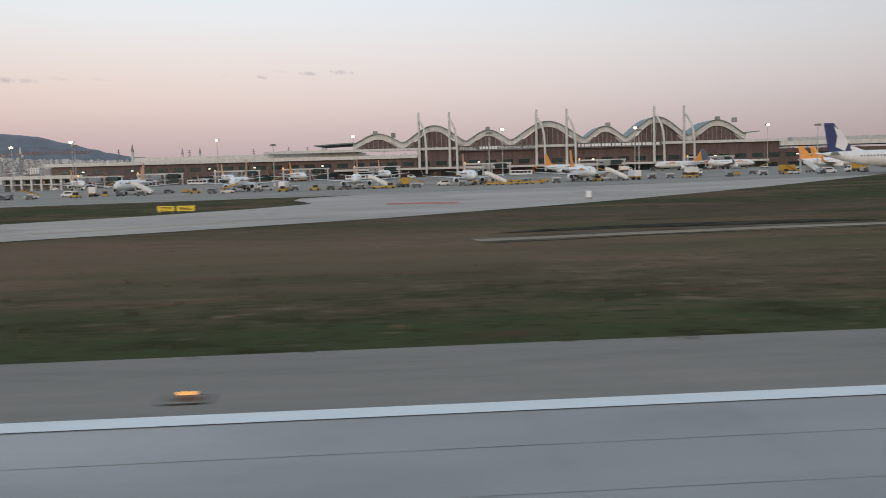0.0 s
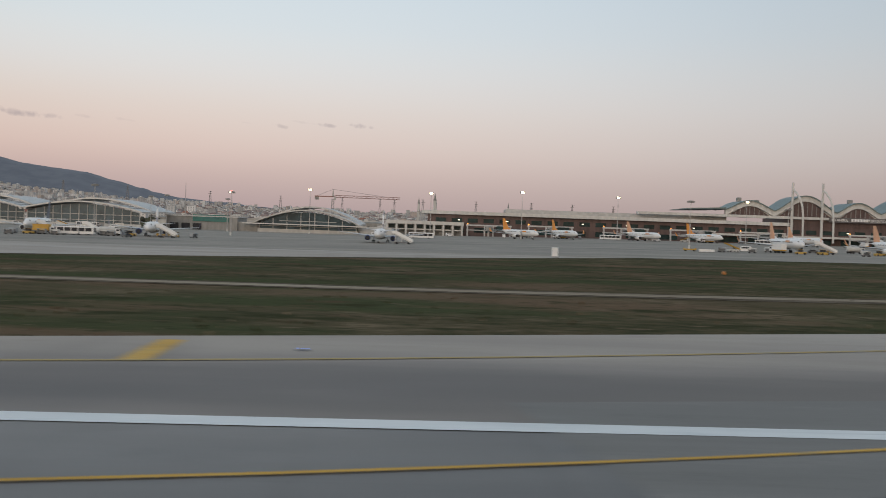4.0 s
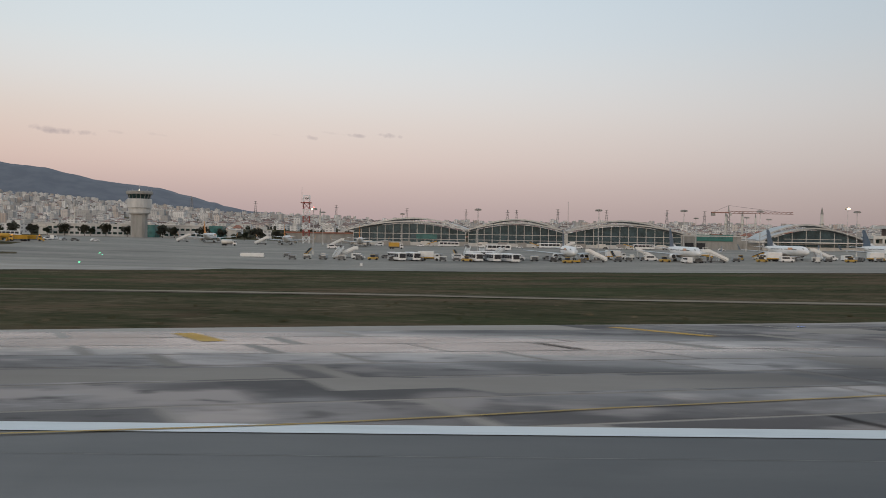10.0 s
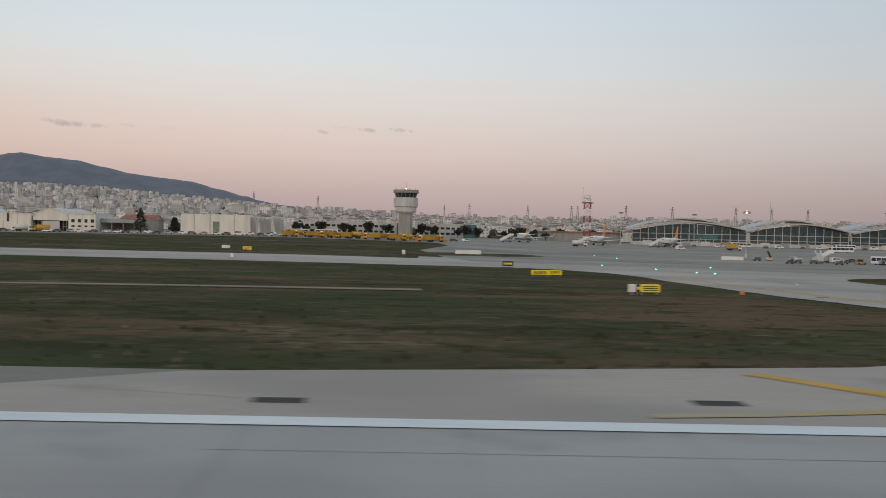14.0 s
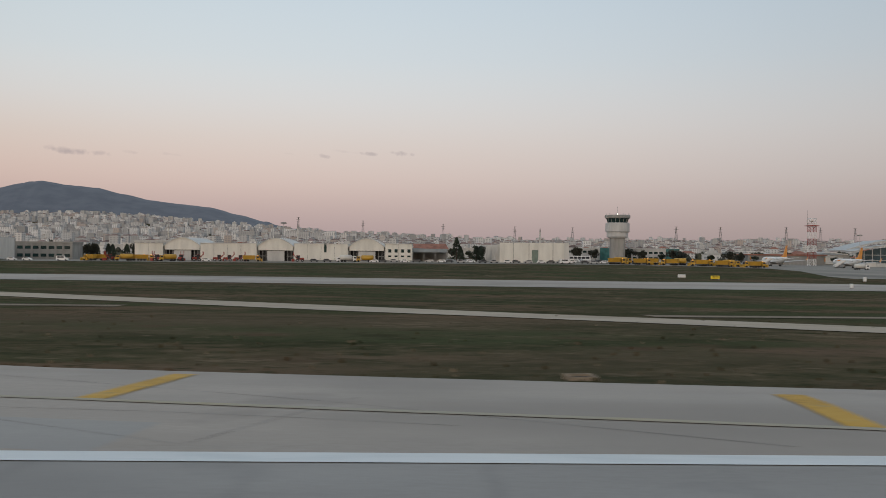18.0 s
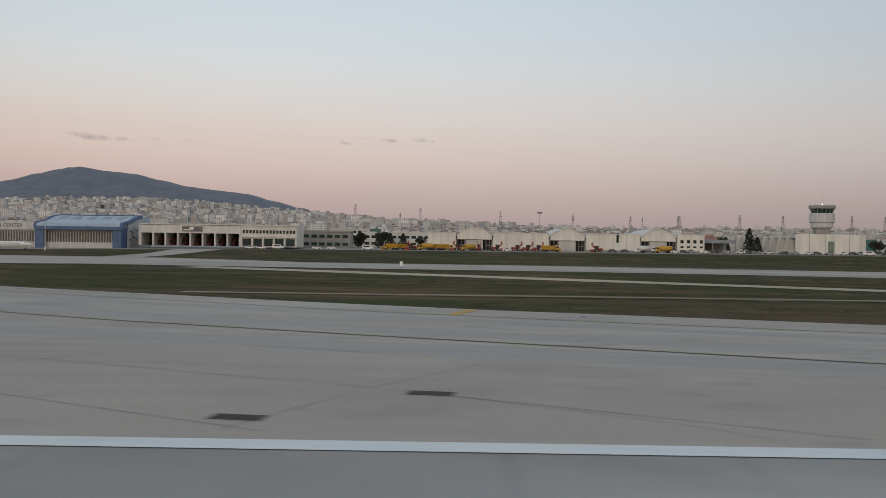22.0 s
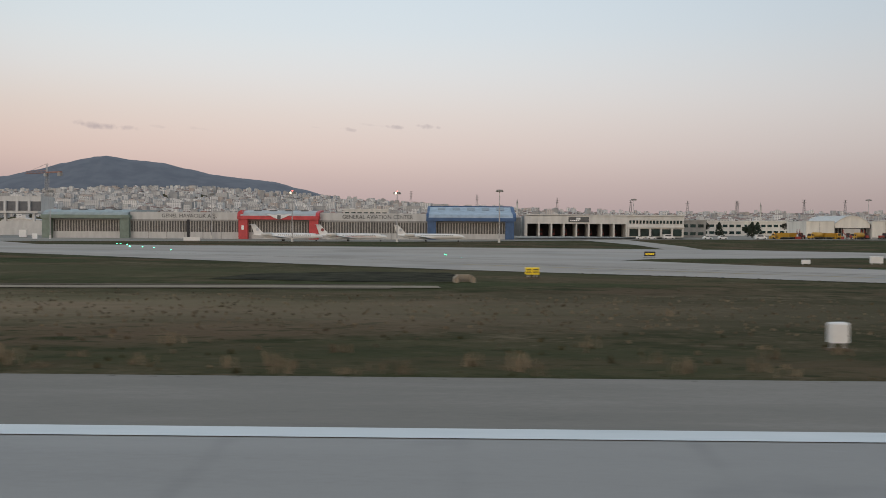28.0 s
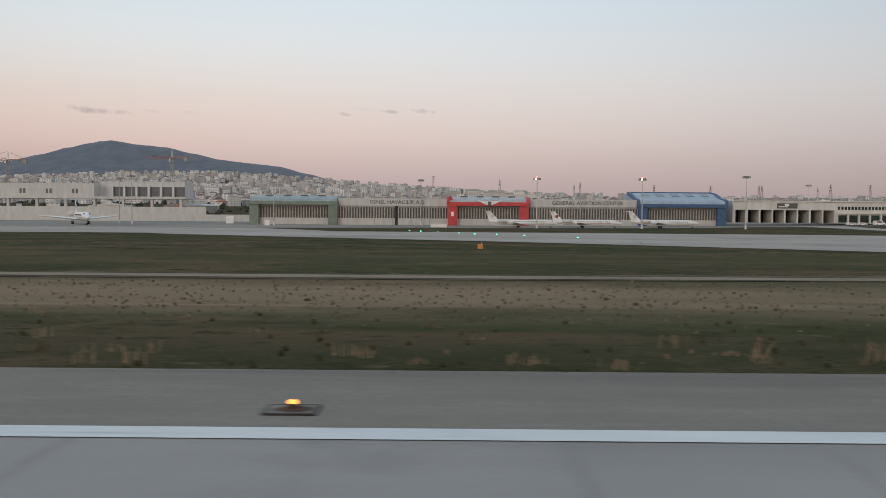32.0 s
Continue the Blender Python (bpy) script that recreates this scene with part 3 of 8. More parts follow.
def rounded(ring):
    """The ring with a point added between neighbours where it bends gently."""
    out, n = [], len(ring)
    for i in range(n):
        a, b, c, d = (Vector(ring[(i + k) % n]) for k in (-1, 0, 1, 2))
        out.append(tuple(b))
        bends = [u.angle(v) if u.length and v.length else 3 for u, v in ((b - a, c - b), (c - b, d - c))]
        if max(bends) < 0.85 and 0.3 < (b - a).length / (c - b).length < 3.4 and 0.3 < (d - c).length / (c - b).length < 3.4:
            out.append(tuple((b + c) * 0.5625 - (a + d) * 0.0625))
    return out


def draped(name, outline, lift, material, label="", step=20, kind="structure", category=""):
    """A sheet with the given outline, laid on the ground."""
    if material is TAXI and len(outline) > 14:
        outline = rounded(outline)
    if material in (TAXI, ROAD) and len(outline) > 4:
        PAVED.append(list(outline))
    bm = bmesh.new()
    n = len(outline)
    pts, _, tris = geometry.delaunay_2d_cdt([Vector(p) for p in outline], [(i, (i + 1) % n) for i in range(n)], [list(range(n))], 1, 1e-4)[:3]
    vs = [bm.verts.new((p.x, p.y, 0)) for p in pts]
    for tri in tris:
        bm.faces.new([vs[i] for i in tri])
    xs, ys = [p[0] for p in outline], [p[1] for p in outline]
    cuts = [((x, 0, 0), (1, 0, 0)) for x in range(int(min(xs) // step + 1) * step, int(max(xs)) + 1, step)]
    rows = sorted(set(YK) | set(range(40, 720, step)))
    cuts += [((0, y, 0), (0, 1, 0)) for y in rows if min(ys) < y < max(ys)]
    for co, no in cuts:
        bmesh.ops.bisect_plane(bm, geom=bm.verts[:] + bm.edges[:] + bm.faces[:], plane_co=co, plane_no=no)
    for v in bm.verts:
        v.co.z = gz(v.co.x, v.co.y) + lift
        v.co *= K
    bmesh.ops.recalc_face_normals(bm, faces=bm.faces[:])
    if sum(f.normal.z for f in bm.faces) < 0:
        bmesh.ops.reverse_faces(bm, faces=bm.faces[:])
    me = bpy.data.meshes.new(name)
    bm.to_mesh(me)
    bm.free()
    me.materials.append(material)
    return tagged(new(name, me), label, category, "", kind)


def path_points(pts, step=6.0):
    """A smooth line through the given points."""
    out = []
    ps = [Vector(p) for p in pts]
    ps = [ps[0] * 2 - ps[1]] + ps + [ps[-1] * 2 - ps[-2]]
    for k in range(1, len(ps) - 2):
        a, b, c, d = ps[k - 1:k + 3]
        n = max(2, int((c - b).length / step))
        for i in range(n):
            t = i / n
            out.append(0.5 * (2 * b + (c - a) * t + (2 * a - 5 * b + 4 * c - d) * t * t + (3 * b - a - 3 * c + d) * t ** 3))
    return out + [ps[-2]]


def ribbon(name, pts, width, lift, material, label="", step=6.0, parent=None, cross=1, category="", ends=0.0):
    line = path_points(pts, step)
    mb = MB()
    n = len(line)
    for i, p in enumerate(line):
        d = line[min(i + 1, n - 1)] - line[max(i - 1, 0)]
        s = Vector((-d.y, d.x)).normalized()
        w = width
        for k in range(cross + 1):
            q = p + s * w * (0.5 - k / cross)
            mb.v.append((q.x, q.y, gz(q.x, q.y) + lift))
    c = cross + 1
    mb.f = [(i * c + k, i * c + k + 1, (i + 1) * c + k + 1, (i + 1) * c + k) for i in range(n - 1) for k in range(cross)]
    mb.m = [0] * len(mb.f)
    ob = part(name, mb, material, parent, label)
    if parent is None:
        tagged(ob, label, category, "", "structure")
    return ob


# ---- ground and pavements ----
ys = sorted(set(YK) | {-4500, -1200, -400, -120, -40, 0, 14} | set(range(40, 720, 20)) | set(range(760, 1800, 60)) | set(range(1800, 5000, 150)) | {5400})
xs = [-7000, -5600, -4600, -3800, -3200, -2700, -2300, -2000, -1700, -1500, -1350] + list(range(-1260, 1000, 20)) + [1100, 1250, 1450, 1700, 2000, 2400, 3000, 3800, 4600, 6000]
mb = MB()
mb.v = [(x, y, gz(x, y)) for y in ys for x in xs]
mb.f = [(j * len(xs) + i, j * len(xs) + i + 1, (j + 1) * len(xs) + i + 1, (j + 1) * len(xs) + i) for j in range(len(ys) - 1) for i in range(len(xs) - 1)]
mb.m = [0] * len(mb.f)
tagged(part("ground", mb, GRASS), "dry brown and green winter airfield grass", "ground", "", "structure")

LINE_Y = 20.4
draped("runway", [(-1900, -24.0), (1500, -24.0), (1500, 20.9), (-1900, 20.9)], 0.05, CONCRETE, "grey grooved concrete runway with rubber stains", 40, category="runway")
draped("runway_shoulder", [(-1900, 20.9), (1500, 20.9), (1500, 29.2), (450, 29.2), (405, 28.4), (385, 27.9), (-1900, 27.9)], 0.046, SHOULDER, "weathered grey asphalt runway shoulder", 40, category="runway shoulder")
draped("runway_edge_line", [(-1900, LINE_Y - 0.47), (1500, LINE_Y - 0.47), (1500, LINE_Y + 0.47), (-1900, LINE_Y + 0.47)], 0.072, LINE_WHITE, "solid white painted runway edge line", 40, category="edge line")

# Exits to the east, which leave the runway backwards, and the exit ahead.
draped("exit_taxiway_east", [(130, 20.9), (372, 20.9), (374, 28.2), (365, 30.6), (360, 34.8), (357.3, 37.9), (354, 43.4), (352.6, 48.9), (352.2, 57.8), (353.1, 63.5), (355.6, 70.1), (362.9, 77.9), (373.7, 85.8), (397, 100), (446, 132), (530, 212), (610, 292), (560, 300), (440, 262), (424, 226), (430, 200),
                             (404.4, 163.5), (366.3, 130.6), (323.2, 97.9), (304.5, 86.3), (282, 77), (215, 52), (171, 36), (150, 30), (135, 27.5)], 0.06, TAXI, "pale concrete rapid exit taxiway", category="taxiway")
exit_middle = draped("exit_taxiway_middle", [(-235, 20.9), (15.3, 20.9), (16.2, 28), (13.9, 30.7), (10, 33.5), (7.9, 34.8), (5.4, 37.5), (2.1, 43.7), (-0.4, 51.9), (-1.0, 61.1), (1.1, 71.9), (6.5, 81.5), (21.5, 91.7), (44, 105), (113, 143), (200, 200), (290, 270), (150, 290), (40, 262), (50, 200), (61, 185), (50, 180), (17, 157), (-17, 127), (-43, 98), (-91, 74), (-115, 62), (-145, 53), (-169.6, 44.3), (-191.4, 36.8), (-199.8, 33.1), (-206.1, 28.9), (-208, 27.9)], 0.06, TAXI, "pale concrete rapid exit taxiway", category="taxiway")
draped("connector_taxiway", [(-345, 20.9), (-205, 20.9), (-206.1, 28.9), (-212.1, 30.6), (-215.9, 30.4), (-222, 31.4), (-227.8, 34.5), (-233.4, 40), (-240, 47.5), (-244.6, 57), (-247.5, 77), (-248, 89), (-248.5, 110), (-245, 160), (-243, 184), (-230, 205), (-205, 220), (-200, 300), (-330, 300), (-330, 214), (-304, 213), (-292, 200), (-286, 178),
                             (-286, 130), (-286, 90), (-287, 70), (-290, 56), (-298, 42), (-312, 32), (-335, 27.5)], 0.064, TAXI, "pale concrete taxiway leading to the apron", category="taxiway")
draped("exit_taxiway_west", [(-448.8, 20.9), (-708, 20.9), (-710, 28), (-705.8, 30.5), (-702, 32.3), (-697.2, 38.8), (-693.7, 46.7), (-692.3, 53), (-692.2, 60.5), (-693.7, 67.7), (-697.0, 75.0), (-703.3, 81.5), (-720, 90), (-760, 114), (-790, 128), (-844, 165), (-885, 194), (-966, 247), (-1000, 300), (-700, 300), (-640, 262),
                             (-700, 215), (-745, 196), (-757, 181), (-735, 158), (-707, 136), (-642, 98), (-606, 77), (-535, 49), (-511, 44), (-494, 38), (-465, 32.4), (-453, 30.1), (-448.3, 28.2)], 0.06, TAXI, "pale concrete rapid exit taxiway", category="taxiway")
draped("parallel_taxiway", [(-1900, 300), (-1900, 255), (-960, 255), (-890, 220), (-330, 212), (-300, 218), (-200, 222), (-190, 262), (-310, 275), (-620, 268), (-900, 268), (-960, 346), (-1900, 346)], 0.068, TAXI, "long pale concrete parallel taxiway", category="taxiway")
ribbon("service_road", [(-384, 26.8), (-397, 37.2), (-409, 46.2), (-424.2, 58.9), (-441, 74.5), (-476, 103), (-544, 142.3), (-610, 179.5), (-668, 210)], 10.6, 0.056, ROAD, "old pale concrete road crossing the grass", 5.0, cross=4, category="service road")
draped("apron", [(-315, 262), (-200, 245), (-65, 240), (240, 240), (354, 240), (470, 268), (610, 290), (1300, 400), (1300, 740), (-400, 740), (-400, 600), (-330, 470), (-318, 400), (-330, 345)], 0.08, APRON, "wide grey concrete aircraft parking apron", category="apron")
draped("maintenance_yard", [(-640, 425), (-320, 425), (-318, 400), (-300, 395), (-300, 500), (-400, 700), (-700, 700), (-700, 430)], 0.08, APRON, "grey paved maintenance yard", category="yard")
draped("general_aviation_apron", [(-1900, 346), (-960, 346), (-900, 372), (-800, 384), (-765, 400), (-690, 425), (-670, 440), (-670, 700), (-1900, 700)], 0.08, APRON, "grey concrete apron in front of the hangars", category="apron")
draped("fire_station_drive", [(-722, 262), (-712, 262), (-708, 330), (-712, 425), (-735, 425), (-722, 345)], 0.088, TAXI, "narrow paved drive across the grass", category="drive")
draped("apron_island", [(-345, 318), (-318, 334), (-290, 342), (-285, 330), (-300, 318), (-330, 308)], 0.1, GRASS, "small grass island between the taxiways", category="grass")

# Darker resealed lanes along the exits.
ribbon("asphalt_lane", [(-130, 25), (-110, 34), (-90, 47), (-67, 59), (-47, 74), (-15, 92), (15, 108), (60, 136)], 7.0, 0.063, LANE, "darker grey asphalt lane in the taxiway", 5.0, cross=3, category="asphalt lane")
ribbon("asphalt_lane", [(190, 19), (212, 23), (236, 33), (252, 42), (275, 56), (300, 70), (330, 88)], 9.0, 0.063, LANE, "darker grey asphalt lane in the taxiway", 5.0, cross=3, category="asphalt lane")

for off in (0, 13, 27):
    ribbon("concrete_lane", [(-486 - off * 2.2, 22.6), (-520 - off * 2.1, 29 + off * 0.1), (-580 - off * 1.9, 50), (-650 - off * 1.5, 88), (-700 - off * 1.4, 116)], 3.6 + off * 0.06, 0.0625, PALE_LANE, "paler newer concrete lane in the taxiway", 6.0, cross=2, category="concrete lane")

# Concrete drains that run through the grass.
DRAIN = "pale concrete drainage channel in the grass"
for pts, w in (([(110, 90), (192, 85.4), (261, 88.9), (330, 92.4)], 7), ([(453, 86.4), (497, 91.9), (640, 90.4)], 7), ([(-215, 107.4), (-150, 106.2), (-95.7, 95), (20, 92.4)], 7), ([(-640, 104.4), (-515, 110.4)], 6), ([(-455, 100.9), (-423, 102.9), (-390, 99), (-365, 103.4), (-328, 106.4)], 7), ([(-1300, 86.4), (-1000, 82.4), (-885, 80.4), (-795, 86.9)], 7)):
    ribbon("drain_verge", pts, w, 0.04, EARTH, "strip of bare earth and dead grass along the drain", 4.0, cross=3, category="bare earth")
ribbon("drain_channel", [(110, 90), (150, 87), (192, 85), (229, 87.4), (261, 88.5), (290, 91), (330, 92)], 3.4, 0.06, STRIP, DRAIN, category="drain")
ribbon("drain_channel", [(453, 86), (471, 88.7), (497, 91.5), (560, 92), (640, 90)], 2.8, 0.06, STRIP, DRAIN, category="drain")
ribbon("drain_channel", [(-215, 107), (-192.5, 107.6), (-173.7, 108.6), (-150, 105.8), (-128.4, 99.5), (-95.7, 94.6), (-50, 93), (20, 92)], 3.8, 0.06, STRIP, DRAIN, category="drain")
ribbon("drain_channel", [(-455, 100.5), (-423, 102.5), (-399, 99), (-382, 98.5), (-365, 103), (-328, 106)], 4.2, 0.06, STRIP, DRAIN, category="drain")
ribbon("drain_channel", [(-640, 104), (-560, 108), (-515, 110)], 2.6, 0.06, STRIP, DRAIN, category="drain")
ribbon("drain_channel", [(-1300, 86), (-1000, 82), (-885, 80), (-831, 82), (-811, 84.6), (-790.5, 87)], 3.4, 0.06, STRIP, DRAIN, category="drain")
MUD = mat("ditch_mud", (0.045, 0.043, 0.029), 0.95, vary=0.4, spec=0.02)
draped("ditch", [(456, 94), (470, 96), (486, 95.6), (500, 97), (494, 100.5), (476, 101), (462, 98)], 0.05, MUD, "dark damp ditch in the grass", category="ditch")
draped("ditch", [(-815, 98), (-800, 95), (-789.5, 96), (-787, 104), (-790, 118), (-801, 119), (-813, 110)], 0.05, MUD, "dark damp ditch in the grass", category="ditch")
for pts in ([(14, 30.5), (17, 32.2), (20, 31.4), (23, 29), (25, 27.3), (18, 27.3), (15, 29)], [(-226, 36.2), (-221, 35.6), (-214, 33.8), (-207, 34), (-203, 35), (-207, 32.4), (-212, 30.7), (-216, 30.6), (-221, 32.3)],
            [(-717, 27.3), (-716, 28.6), (-711, 29.6), (-706, 31.6), (-704, 31.2), (-708, 28.6), (-712, 27.3)], [(7, 35.6), (9.5, 35.2), (10.5, 33.4), (8, 34.7)]):
    draped("bare_earth", pts, 0.057, EARTH, "strip of bare grey earth along the pavement", 4, category="bare earth")

# Yellow edge lines and bars.
EDGE = "worn yellow taxiway edge line"
ribbon("taxi_edge_line", [(-707, 21.1), (-704.3, 21.7), (-701.6, 22.5), (-698.5, 24.3), (-695.8, 26.2), (-693.3, 28.9), (-689.6, 35.1), (-687.2, 39.9)], 0.6, 0.085, LINE_GHOST, "yellow taxiway edge line worn almost away", 3.0, category="painted line")
ribbon("taxi_edge_line", [(-687.2, 39.9), (-684.8, 47.8), (-683.8, 55), (-684.6, 61.4), (-689, 72), (-695, 82), (-702, 90.5), (-712, 99), (-740, 118), (-790, 150)], 0.7, 0.085, LINE_FADED, EDGE, 3.0, category="painted line")
ribbon("taxi_edge_line", [(-460, 21.4), (-467.3, 24.1), (-488.9, 28), (-515.8, 34), (-540, 41), (-606, 68), (-642, 89), (-700, 122)], 0.4, 0.085, LINE_GHOST, "yellow taxiway edge line worn almost away", category="painted line")
ribbon("taxi_edge_line", [(-322, 21.7), (-315.6, 22.8), (-305, 26.6), (-295.9, 32.2), (-292.4, 37.9), (-289.4, 43.7), (-284.6, 56.4), (-280.7, 65.3), (-279.9, 68)], 0.5, 0.085, LINE_FADED, "faded yellow taxiway edge line", 3.0, category="painted line")
for dy in (-0.22, 0.22):
    ribbon("taxi_edge_line", [(x + dy * 0.4, y + dy) for x, y in ((-214.3, 21.6), (-219.8, 22.8), (-226.6, 24.6), (-233.1, 28.2), (-238.2, 33.2), (-245.9, 43.5), (-251, 55.3), (-254, 68))], 0.2, 0.085, LINE_YELLOW, "double yellow taxiway edge line", 3.0, category="painted line")
ribbon("taxi_edge_line", [(362, 23.2), (355.1, 26.3), (351.6, 30), (349.6, 33.4), (346.6, 40.3), (344.7, 46.7), (343.9, 53.7), (344.1, 60.3), (344.8, 66.2), (347.5, 73.3), (353.4, 80.4), (365, 90), (400, 114), (440, 146)], 0.55, 0.085, LINE_FADED, EDGE, 3.0, category="painted line")
ribbon("taxi_edge_line", [(140, 23.0), (178, 29.3), (215, 43), (252, 60), (282, 72), (321, 88)], 0.35, 0.085, LINE_FADED, "faded yellow taxiway edge line", category="painted line")
ribbon("taxi_edge_line", [(12.6, 21.9), (10.5, 22.4), (8.3, 23.4), (3.7, 27.3)], 0.6, 0.085, LINE_GHOST, "yellow taxiway edge line worn almost away", 3.0, category="painted line")
ribbon("taxi_edge_line", [(3.7, 27.3), (-0.3, 32.2), (-4.8, 39.4), (-6.8, 43.6), (-8.9, 50.9), (-9.7, 57), (-9.5, 66), (-6.5, 79.7), (-0.2, 88.4), (8, 94.5), (40, 118)], 0.75, 0.085, LINE_FADED, EDGE, 3.0, category="painted line")
ribbon("taxi_edge_line", [(-201.2, 21.6), (-191.9, 24.2), (-185.2, 25.8), (-178.3, 27.5), (-170, 30.5)], 0.35, 0.085, LINE_FADED, "faded yellow taxiway edge line", category="painted line")


def lead_line(pts, style="worn", width=0.12, paint=LINE_PALE):
    """worn: two thin pale lines on a tarred band; golden: one broad line on it; bare: one thin line."""
    if style != "bare":
        ribbon("taxi_line_border", pts, 0.5, 0.078, LINE_RIM, "dark brown band under the taxiway lead line", 3.0, category="painted line")
    if style == "worn":
        for s in (-0.12, 0.12):
            ribbon("taxi_lead_line", [(x + s, y - s * 0.4) for x, y in pts], 0.16, 0.09, LINE_WORN, "thin pale yellow taxiway lead line", 3.0, category="painted line")
    else:
        ribbon("taxi_lead_line", pts, 0.27 if style == "golden" else width, 0.09, paint, "golden yellow taxiway lead line", 3.0, category="painted line")


lead_line([(-325, 9.5), (-312, 10.8), (-300, 13.2), (-295, 15.2), (-290.5, 19), (-285.1, 24.1), (-279.6, 32), (-274, 45), (-270, 59), (-268, 74), (-266, 106), (-264.8, 151), (-265, 205), (-266, 290)])
lead_line([(-222, 10.5), (-234, 12.8), (-240, 15.3), (-246, 20.4), (-252, 25.2), (-258, 31.5), (-264, 43), (-266.6, 56), (-267.4, 72)])
lead_line([(330, 82), (300, 64.5), (279.9, 53.5), (259.7, 43.8), (243.5, 35.8), (235.9, 31.9), (223.8, 27.5), (214.8, 24), (197, 18.9), (187.1, 16.6), (179.5, 15.2), (160, 12), (140, 10.5)], "bare", 0.18, LINE_YELLOW)
lead_line([(-90, 44), (-113.1, 33.1), (-123.5, 28.7), (-130.9, 25.8), (-139.2, 23.4), (-147.1, 20.9), (-153.6, 19.5), (-165.6, 16.5), (-171.1, 15.3), (-190, 12), (-215, 10.4)], "bare")
lead_line([(-500, 10.5), (-528, 15), (-542.6, 19.3), (-556, 23.7), (-573.5, 29.5), (-583.7, 33.8), (-604.3, 44.5), (-617.7, 51.7), (-641.5, 66), (-652, 75), (-666, 84), (-690, 101), (-760, 140), (-860, 205)])
lead_line([(-649, 8.5), (-650, 15), (-650.6, 20), (-651, 22.4), (-651.6, 27), (-653, 34), (-656.2, 47)], "golden")
ribbon("taxi_lead_line", [(-656.2, 47), (-659.6, 58.1), (-664.6, 71), (-672, 81), (-690, 100)], 0.3, 0.085, LINE_RIM, "darkened stretch of the taxiway lead line", 3.0, category="painted line")


def bar(ax, ay, bx, by, w):
    a, b = Vector((ax, ay)), Vector((bx, by))
    d = (b - a).normalized()
    s = Vector((-d.y, d.x)) * w / 2
    draped("shoulder_bar", [tuple(a + s), tuple(b + s), tuple(b - s), tuple(a - s)], 0.082, LINE_YELLOW, "worn yellow diagonal shoulder bar", category="painted bar")


for q in ((-706.5, 27.4, -704.5, 22.5, 1.15), (-695.4, 37.9, -687.0, 31.8, 1.0), (-690.5, 60.4, -685, 62.3, 0.8), (-692.7, 70.8, -689.7, 72.1, 0.8), (-697.6, 78.3, -694.7, 81.4, 0.8), (-704.4, 86.2, -701.7, 90, 0.8), (-714.6, 93.8, -711.8, 98.5, 0.8),
          (-488.9, 28.2, -488, 35.6, 0.95), (-467, 30.4, -467.3, 24, 1.0), (-515.8, 34, -514.7, 41, 0.95), (-543.1, 41.7, -541.4, 48.6, 0.9), (-610, 70, -608, 77, 0.9)):
    bar(*q)
for q in ((-317, 29.2, -313.4, 24.2, 0.8), (-299.7, 36.3, -296, 32.1, 1.0), (-291.7, 49.2, -287.1, 45.3, 0.8), (-278.4, 187, -279.9, 67.8, 1.1), (-253.3, 66.1, -248.4, 66.1, 0.8), (-247.1, 47.7, -242.6, 50.3, 0.8), (-238.1, 33.1, -234.3, 37.3, 0.9), (-223.6, 24.6, -221, 29.6, 0.8)):
    bar(*q)
for q in ((-203.9, 30, -202.8, 21.9, 1.0), (-191.1, 35.2, -189, 24.3, 0.9), (-176.8, 40.3, -175.4, 33.1, 0.9), (-156, 45, -153.6, 40.6, 1.1), (-133, 54, -129, 47.5, 0.8), (-68, 83, -66.5, 88, 0.9),
          (3.7, 27.3, 7.3, 32.8, 1.0), (11.3, 22, 13.7, 28, 1.15), (-4.2, 38.9, 1.0, 41.9, 0.7), (-9.3, 55.5, -2.4, 53.7, 0.9), (-9.4, 64.7, -2.8, 62.6, 0.7), (-6.5, 79.7, -0.4, 75.5, 0.8), (-0.2, 88.4, 3.3, 84.4, 0.8), (8.1, 94.1, 11.8, 88.4, 0.8)):
    bar(*q)
for q in ((178, 29.3, 177.7, 36.4, 0.95), (254.5, 68, 258, 62, 0.9), (303, 75, 304, 80, 0.8), (349.6, 33.4, 355.1, 38.1, 0.9), (344.5, 52.7, 350.8, 53.9, 0.6), (347.2, 71.3, 352.8, 68.4, 0.7), (356.1, 83.6, 359.7, 76.3, 0.7), (370.2, 90.6, 373.1, 84.4, 0.7)):
    bar(*q)
draped("apron_red_mark", [(446, 191), (461, 186), (460, 179), (446, 183)], 0.1, RED_PAINT, "faded red painted apron marking", category="painted mark")

# Faint tyre trails across the shoulder and the western exit.
TYRE = mat("faint_tyre_trail", (0.206, 0.196, 0.172), 0.85, vary=0.2, spec=0.1)
for pts, w in (([(-444.5, 25.0), (-441.7, 24.75), (-440.5, 24.15), (-439.2, 23.2), (-437.9, 22.2), (-436.6, 21.1)], 0.15), ([(-447.2, 24.7), (-446.5, 24.72), (-445.9, 24.6)], 0.3)):
    ribbon("tyre_trail", pts, w, 0.072, TYRE, "faint dark curved tyre trail on the pavement", 2.0, category="tyre mark")

